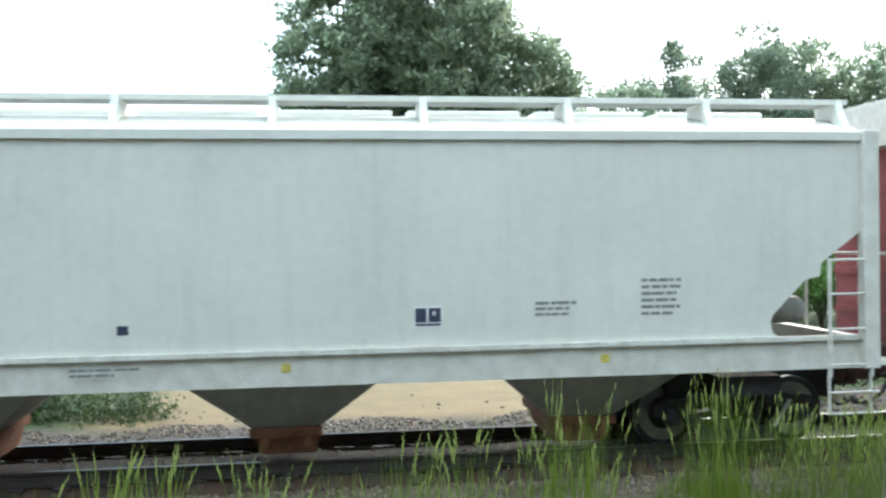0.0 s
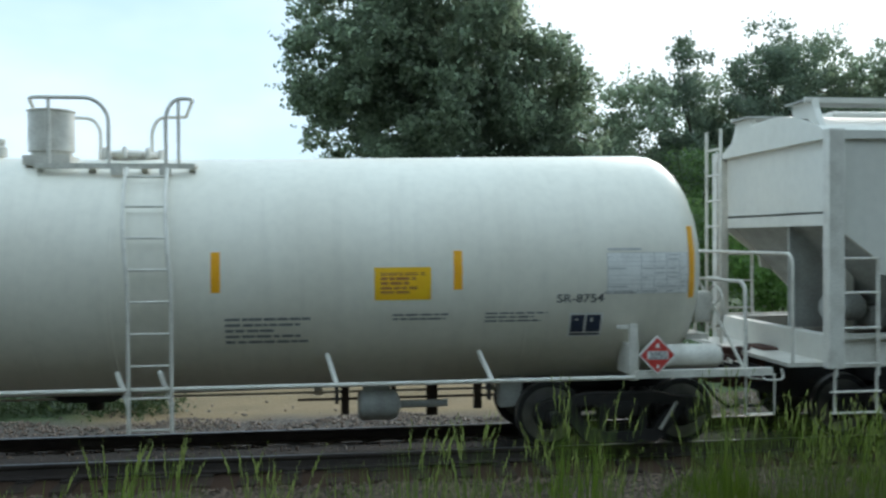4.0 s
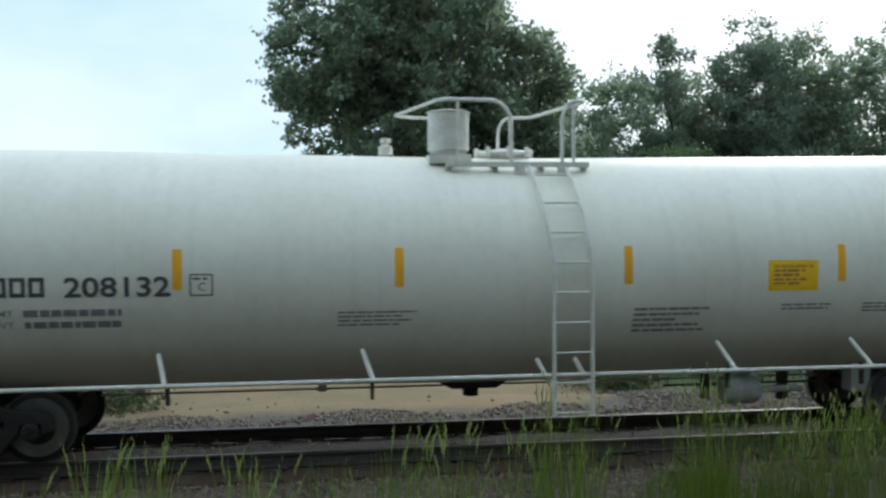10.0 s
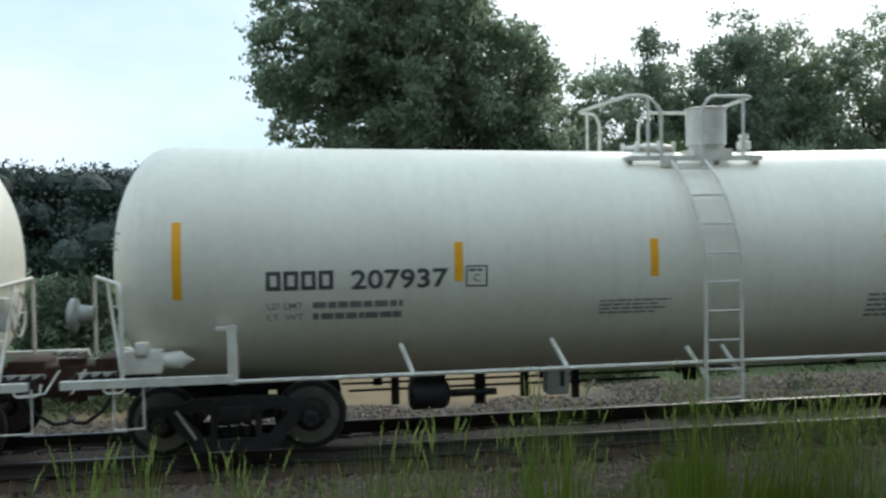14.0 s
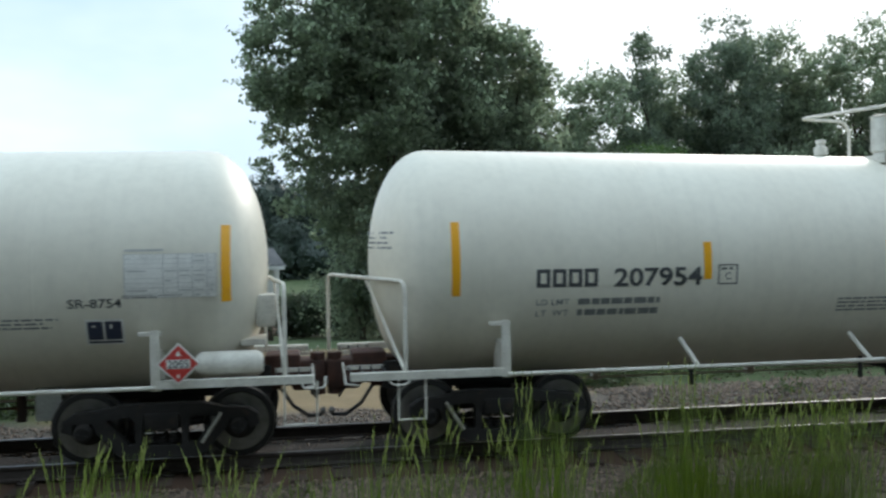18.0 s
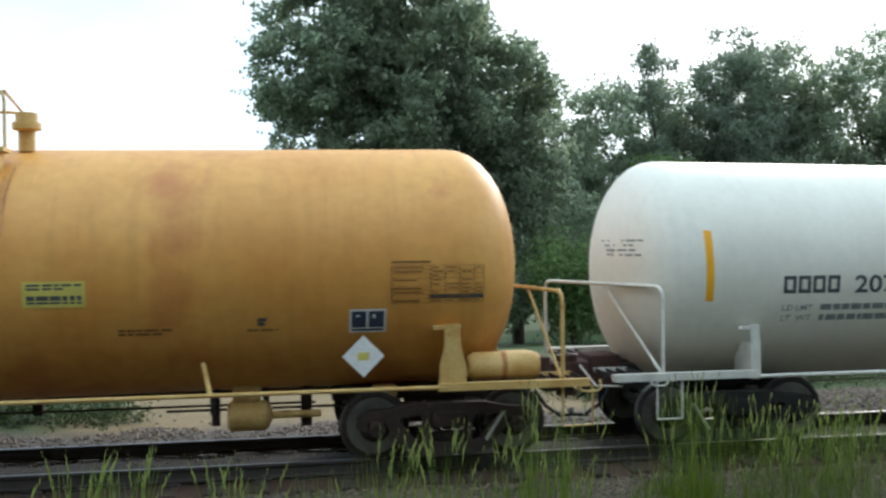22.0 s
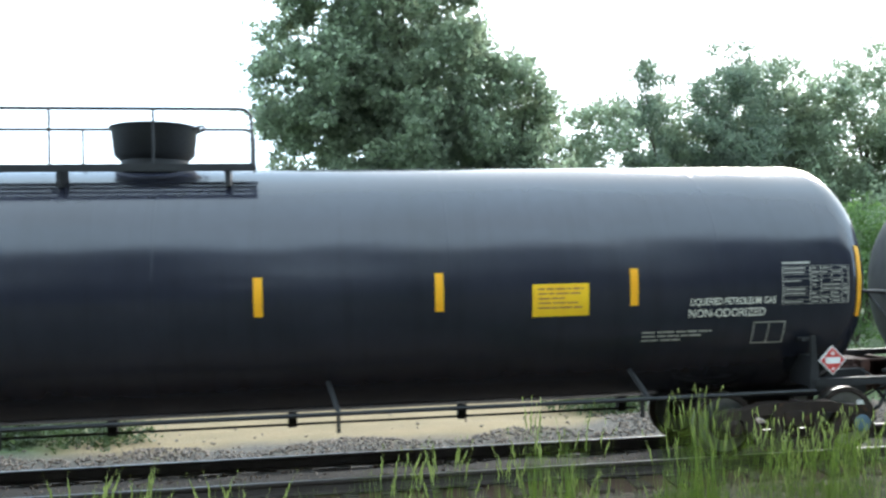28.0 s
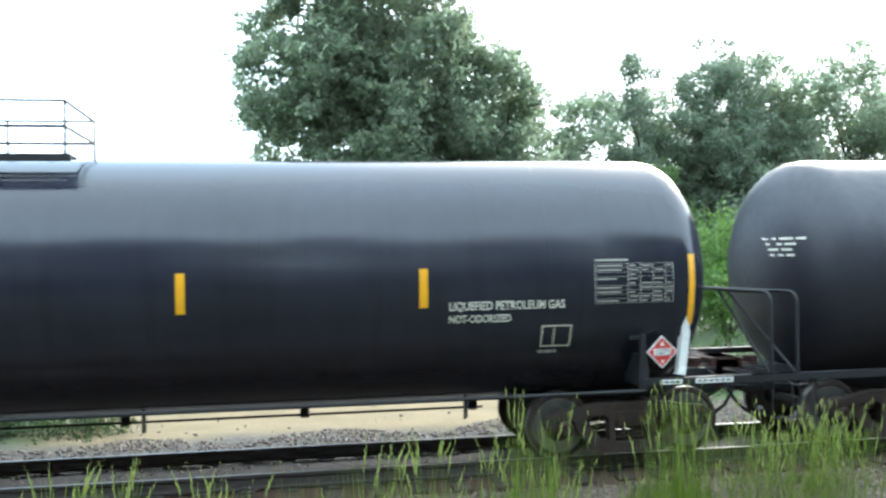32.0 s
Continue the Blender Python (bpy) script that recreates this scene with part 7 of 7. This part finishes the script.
    if kind == "tilx":
        sheet_bars(car, sk, (-5.54, -2.35, 0.95, 3.03, 5.42), 2.07, 2.52)
        sheet_bars(car, sk, (-8.46,), 1.80, 2.68)
        head_bar(car, 8.46, r, zc, x1, 0.78, 1.84, 2.74, p=2.15)
        sk.text(g, "TILX", -7.62, 1.97, 0.215, 0.63, 0, 0.026)
        sk.text(g, "303085", -6.83, 2.0, 0.215, 1.12, 0, 0.026)
        sk.text(g, "LD LMT", -7.55, 1.76, 0.075, 0.42, 1, 0.004)
        sk.text(g, "LT  WT", -7.55, 1.63, 0.075, 0.42, 1, 0.004)
        for h, sd in ((1.76, 1), (1.63, 2)):
            sk.bars(g, -6.98, -6.66, h, h + 0.075, 1, 1, sd, 0.0)
            sk.text(g, "LB", -6.61, h, 0.075, 0.13, 1, 0.008)
            sk.bars(g, -6.33, -6.08, h, h + 0.075, 1, 1, sd + 4, 0.0)
            sk.text(g, "KG", -6.04, h, 0.075, 0.14, 1, 0.008)
        sk.outline(g, -5.37, -5.12, 1.92, 2.18, 0.018, 0)
        sk.text(g, "C", -5.29, 1.97, 0.09, None, 0)
        sk.text(g, "LIQUEFIED PETROLEUM GAS", 6.14, 2.05, 0.085, 1.13, 0, 0.016)
        sk.text(g, "NON-ODORIZED", 6.12, 1.90, 0.10, 1.02, 0, 0.016)
        sk.bars(g, 5.55, 6.45, 1.59, 1.74, 3, 1, 2, 0.5)
        sk.outline(g, 7.0, 7.43, 1.54, 1.82, 0.016, 1)
        sk.rect(g, 7.2, 7.215, 1.55, 1.81, 1)
        sg = Geo()
        sk.rect(sg, 4.15, 4.85, 1.97, 2.36)
        sk.bars(sg, 4.22, 4.78, 2.03, 2.31, 5, 1, 3, 0.6)
        part("warning_sign", sg, [SIGN_Y, RUST], car, "yellow sign with fine print", smooth=False)
        qual_table(car, sk, 7.36, 8.25, 2.03, 2.50, INK_DULL)
        placard(car, 8.05, -1.5, 1.30, "", 0.165)
    elif kind == "prox":
        sheet_bars(car, sk, (-5.2, -2.67, -0.06, 2.8, 5.24), 2.02, 2.47, STICKER_Y)
        sheet_bars(car, sk, (-7.99,), 1.52, 2.40)
        head_bar(car, 7.98, r, zc, x1, 0.78, 1.70, 2.58, p=2.15)
        mark_block(sk, g, -7.72, -4.40, 2.52, 2.97, 6, 0, 0.13)
        sk.text(g, "PROX", -7.3, 1.98, 0.24, 0.66, 0, 0.024)
        sk.text(g, "33147", -6.5, 1.98, 0.24, 0.72, 0, 0.024)
        sk.text(g, "LD LMT", -7.3, 1.79, 0.075, 0.34, 1, 0.004)
        sk.text(g, "LT WT", -7.3, 1.65, 0.075, 0.32, 1, 0.004)
        for h, sd in ((1.79, 1), (1.65, 2)):
            sk.bars(g, -6.83, -6.53, h, h + 0.075, 1, 1, sd, 0.0)
            sk.text(g, "LB", -6.49, h, 0.075, 0.11, 1, 0.008)
            sk.bars(g, -6.21, -5.92, h, h + 0.075, 1, 1, sd + 4, 0.0)
            sk.text(g, "KG", -5.88, h, 0.075, 0.13, 1, 0.008)
        sk.outline(g, -4.86, -4.6, 1.98, 2.23, 0.018, 0)
        sk.text(g, "C", -4.78, 2.05, 0.08, None, 0)
        sk.rect(g, -6.84, -6.66, 1.28, 1.4, 1)
        sk.text(g, "NOT ODORIZED", 6.87, 2.80, 0.09, 0.85, 0, 0.016)
        sk.text(g, "LIQUEFIED PETROLEUM GAS", 6.32, 2.64, 0.09, 1.45, 0, 0.016)
        sk.outline(g, 6.05, 6.44, 1.6, 1.85, 0.016, 1)
        sk.rect(g, 6.2, 6.215, 1.61, 1.84, 1)
        sk.rect(g, 6.85, 7.15, 1.8, 1.88, 2)
        sg = Geo()
        sk.rect(sg, 0.2, 0.93, 1.78, 2.03)
        sk.bars(sg, 0.26, 0.87, 1.81, 1.89, 1, 1, 3, 0.1)
        part("warning_sign", sg, [SIGN_PALE, INK], car, "yellow sign with a line of figures", smooth=False)
        qual_table(car, sk, 6.85, 7.82, 2.03, 2.47, INK_DULL)
        placard(car, 7.58, -1.52, 1.42, "", 0.175)
        part("air_reservoir", Geo().lathe([(7.75, 0.0), (7.75, 0.1), (7.8, 0.15), (8.4, 0.15), (8.45, 0.0)], "x", (0, -1.25, 1.35), 18), trim, car)
        for u0, u1, h0, h1, sd in ((4.15, 5.15, 2.6, 2.95, 1), (4.5, 4.95, 2.0, 2.3, 2), (1.95, 2.6, 1.3, 1.65, 3), (-1.4, 0.0, 1.5, 1.7, 4)):
            sm = Geo()
            rnd = random.Random(sd)
            u = u0
            while u < u1:
                h, k = rnd.uniform(h0, h0 + (h1 - h0) * 0.4), rnd.uniform(-0.07, 0.1)
                top, w = h + rnd.uniform(0.25, 0.6) * (h1 - h0), rnd.uniform(0.006, 0.016)
                q = [sk.at(u + k * f + e * w, h + (top - h) * f, 0.004) for f in (0.0, 0.5, 1.0) for e in (-1, 1)]
                sm.add(q, [(0, 1, 3, 2), (2, 3, 5, 4)])
                if rnd.random() < 0.5:
                    sk.rect(sm, u + k, u + k + rnd.uniform(0.05, 0.12), top - 0.02, top, 0, 0.005)
                u += rnd.uniform(0.025, 0.07)
            tagged(part("chalky_scrawl", sm, CHALK, car, smooth=False), "faint greenish chalk scrawl", kind="stuff")
    elif kind == "last":
        sheet_bars(car, sk, (5.05, 2.3, -0.4, -3.2), 2.02, 2.48)
        head_bar(car, 8.42, r, zc, x1, 0.78, 1.72, 2.60, p=2.15)
        sk.text(g, "LIQUEFIED PETROLEUM GAS", 5.35, 1.98, 0.10, 1.42, 0, 0.024)
        sk.text(g, "NOT-ODORIZED", 5.35, 1.83, 0.09, 0.76, 0, 0.024)
        sk.outline(g, 6.5, 6.88, 1.5, 1.77, 0.018, 0)
        sk.rect(g, 6.65, 6.665, 1.51, 1.76, 0)
        sk.bars(g, 6.48, 6.72, 1.40, 1.46, 1, 1, 4)
        qual_table(car, sk, 7.15, 8.15, 2.02, 2.5, INK_DULL)
        placard(car, 8.02, -1.52, 1.40, "1075", 0.18)
        rail = Geo()
        rail.tube([(8.28, -1.45, 1.1), (8.38, -1.38, 1.6), (8.3, -1.46, 2.1)], 0.07, 6)
        part("shield_strip", rail, PLAC_WHITE, car, "pale curved strip on the head")
    else:
        mark_block(sk, g, -5.35, -4.6, 1.86, 2.07, 4, 0, 0.045)
        sk.bars(g, -4.3, -3.3, 1.87, 2.06, 1, 0, 9, 0.1)
        sk.bars(g, -5.35, -4.3, 1.5, 1.72, 3, 1, 1, 0.5)
        sk.bars(g, 4.79, 5.22, 1.81, 1.92, 3, 1, 2, 0.2)
        sk.bars(g, 6.12, 6.43, 1.85, 1.93, 2, 1, 3, 0.3)
        sk.outline(g, 5.51, 5.93, 1.62, 1.95, 0.03, 0)
        sk.rect(g, 5.71, 5.735, 1.63, 1.94, 0)
        sk.rect(g, -6.12, -5.5, 1.78, 2.05, 3)
        part("end_mark", Geo().add([(x0 + 0.2, -1.0, 2.35), (x0 + 0.14, -0.6, 2.35), (x0 + 0.14, -0.6, 2.42), (x0 + 0.2, -1.0, 2.42)], [(0, 1, 2, 3)]), INK_DULL, car, smooth=False)
        sg = Geo()
        sk.rect(sg, 3.46, 4.2, 1.92, 2.2)
        sk.bars(sg, 3.52, 4.14, 1.95, 2.16, 4, 1, 3, 0.5)
        part("warning_sign", sg, [SIGN_PALE, INK], car, "dull yellow sign with fine print", smooth=False)
        qual_table(car, sk, 6.75, 7.4, 2.18, 2.58, INK_DULL)
    prints(car, g, [INK_WHITE, INK_DULL, SIGN_PALE, BLACK_TRIM], "white stencilled lettering")
    TRAIN.append((car, s))


black_tank("old", "dusty dull black tank car with low rounded tank", -241.5, -7.66, 8.0, 1.475, 2.13, BLACK_DUSTY)
black_tank("tilx", "glossy black pressure tank car with yellow strips", -259.27, -9.38, 8.95, 1.575, 2.32, BLACK)
black_tank("prox", "worn black pressure tank car with large white block mark", -278.60, -9.25, 8.85, 1.55, 2.36, BLACK_WORN)
black_tank("last", "black pressure tank car with white lettering", -297.92, -9.4, 8.98, 1.585, 2.31, BLACK)


# ---- small pieces of the setting
def ties_and_stones():
    rnd = random.Random(8)
    tie = Geo().box(-0.115, 0.115, -1.3, 1.3, -0.37, -0.19, bev=0.012).mesh("tie", [TIE], False)
    plate = Geo().box(-0.1, 0.1, -0.17, 0.17, -0.19, -0.172, bev=0.004)
    plate.box(-0.07, -0.05, -0.11, -0.085, -0.172, -0.148).box(0.05, 0.07, 0.085, 0.11, -0.172, -0.148)
    plate = plate.mesh("tie_plate", [RAIL], False)
    x = -66.0
    while x < 82:
        o = part("tie", tie, TIE, TRACK, at=(x, rnd.uniform(-0.04, 0.04), rnd.uniform(-0.012, 0.004)))
        o.rotation_euler = (0, 0, rnd.uniform(-0.012, 0.012))
        if -9 < x < 17:
            for y in (-0.75, 0.75):
                part("tie_plate", plate, RAIL, o, at=(0, y, 0))
        x += 0.52
    V, F = [], []

    def stone(x, y, z, s):
        o = len(V)
        a = rnd.uniform(0, 6.28)
        ca, sa = math.cos(a), math.sin(a)
        for px, py, pz in ((1, 0, 0), (-1, 0.1, 0), (0.1, 0.9, 0.1), (0, -1, 0), (0.15, 0, 0.8), (0, 0.1, -0.7)):
            px, py, pz = px * s * rnd.uniform(0.7, 1.25), py * s * rnd.uniform(0.6, 1.1), pz * s * rnd.uniform(0.6, 1.1)
            V.append((x + px * ca - py * sa, y + px * sa + py * ca, z + pz))
        for f in ((0, 2, 4), (2, 1, 4), (1, 3, 4), (3, 0, 4), (2, 0, 5), (1, 2, 5), (3, 1, 5), (0, 3, 5)):
            F.append(tuple(o + i for i in f))

    for i in range(15000):
        x = rnd.uniform(-9, 18)
        y = rnd.choice((rnd.gauss(15.3, 0.75), rnd.uniform(13.0, 16.6), rnd.gauss(15.2, 0.5)))
        if x < 5.4 and y > 15.0 + 0.25 * math.sin(x * 2.1) and rnd.random() < 0.985:
            continue
        z = max(ground_z(x, y), -0.27 - max(0, y - 13.3) * 0.2)
        stone(x, y, z + 0.012, rnd.uniform(0.018, 0.05))
    for i in range(14000):
        x, y = rnd.uniform(-6, 14), rnd.uniform(9.5, 10.68)
        stone(x, y, surface_z(x, y) + 0.008, rnd.uniform(0.014, 0.042))
    for i in range(5000):
        x, y = rnd.uniform(-8, 17), rnd.choice((rnd.gauss(11.5, 0.12), rnd.uniform(11.35, 12.65)))
        stone(x, y, -0.165, rnd.uniform(0.012, 0.03))
    tagged(new("ballast_stones", leaf_mesh("ballast_stones", V, F, STONE)), "loose grey and brown crushed stones along the track", "stones", kind="stuff")


ties_and_stones()


def motions():
    """Rolls the train through at a steady pace and turns its wheels."""
    for car, s in TRAIN:
        walk(car, [(t, pose(s + run(t), TRACK_Y, 0)) for t in range(0, 33, 2)])
        t0 = max(0.0, (-18 - s) / 9.25)
        t1 = min(32.0, (22 - s) / 9.2)
        if t1 <= t0:
            continue
        ts = [0.0] if t0 > 0.05 else []
        k = int((t1 - t0) / 0.05)
        ts += [t0 + (t1 - t0) * i / k for i in range(k + 1)]
        ts += [32.0] if t1 < 31.95 else []
        base = run(t0)
        for o in car.children_recursive:
            if o.name.startswith("wheelset"):
                x, y, z = o.location
                walk(o, [(t, pose(x, y, z, 0, math.degrees((run(min(max(t, t0), t1)) - base) / WHEEL_R), 0)) for t in ts])


motions()
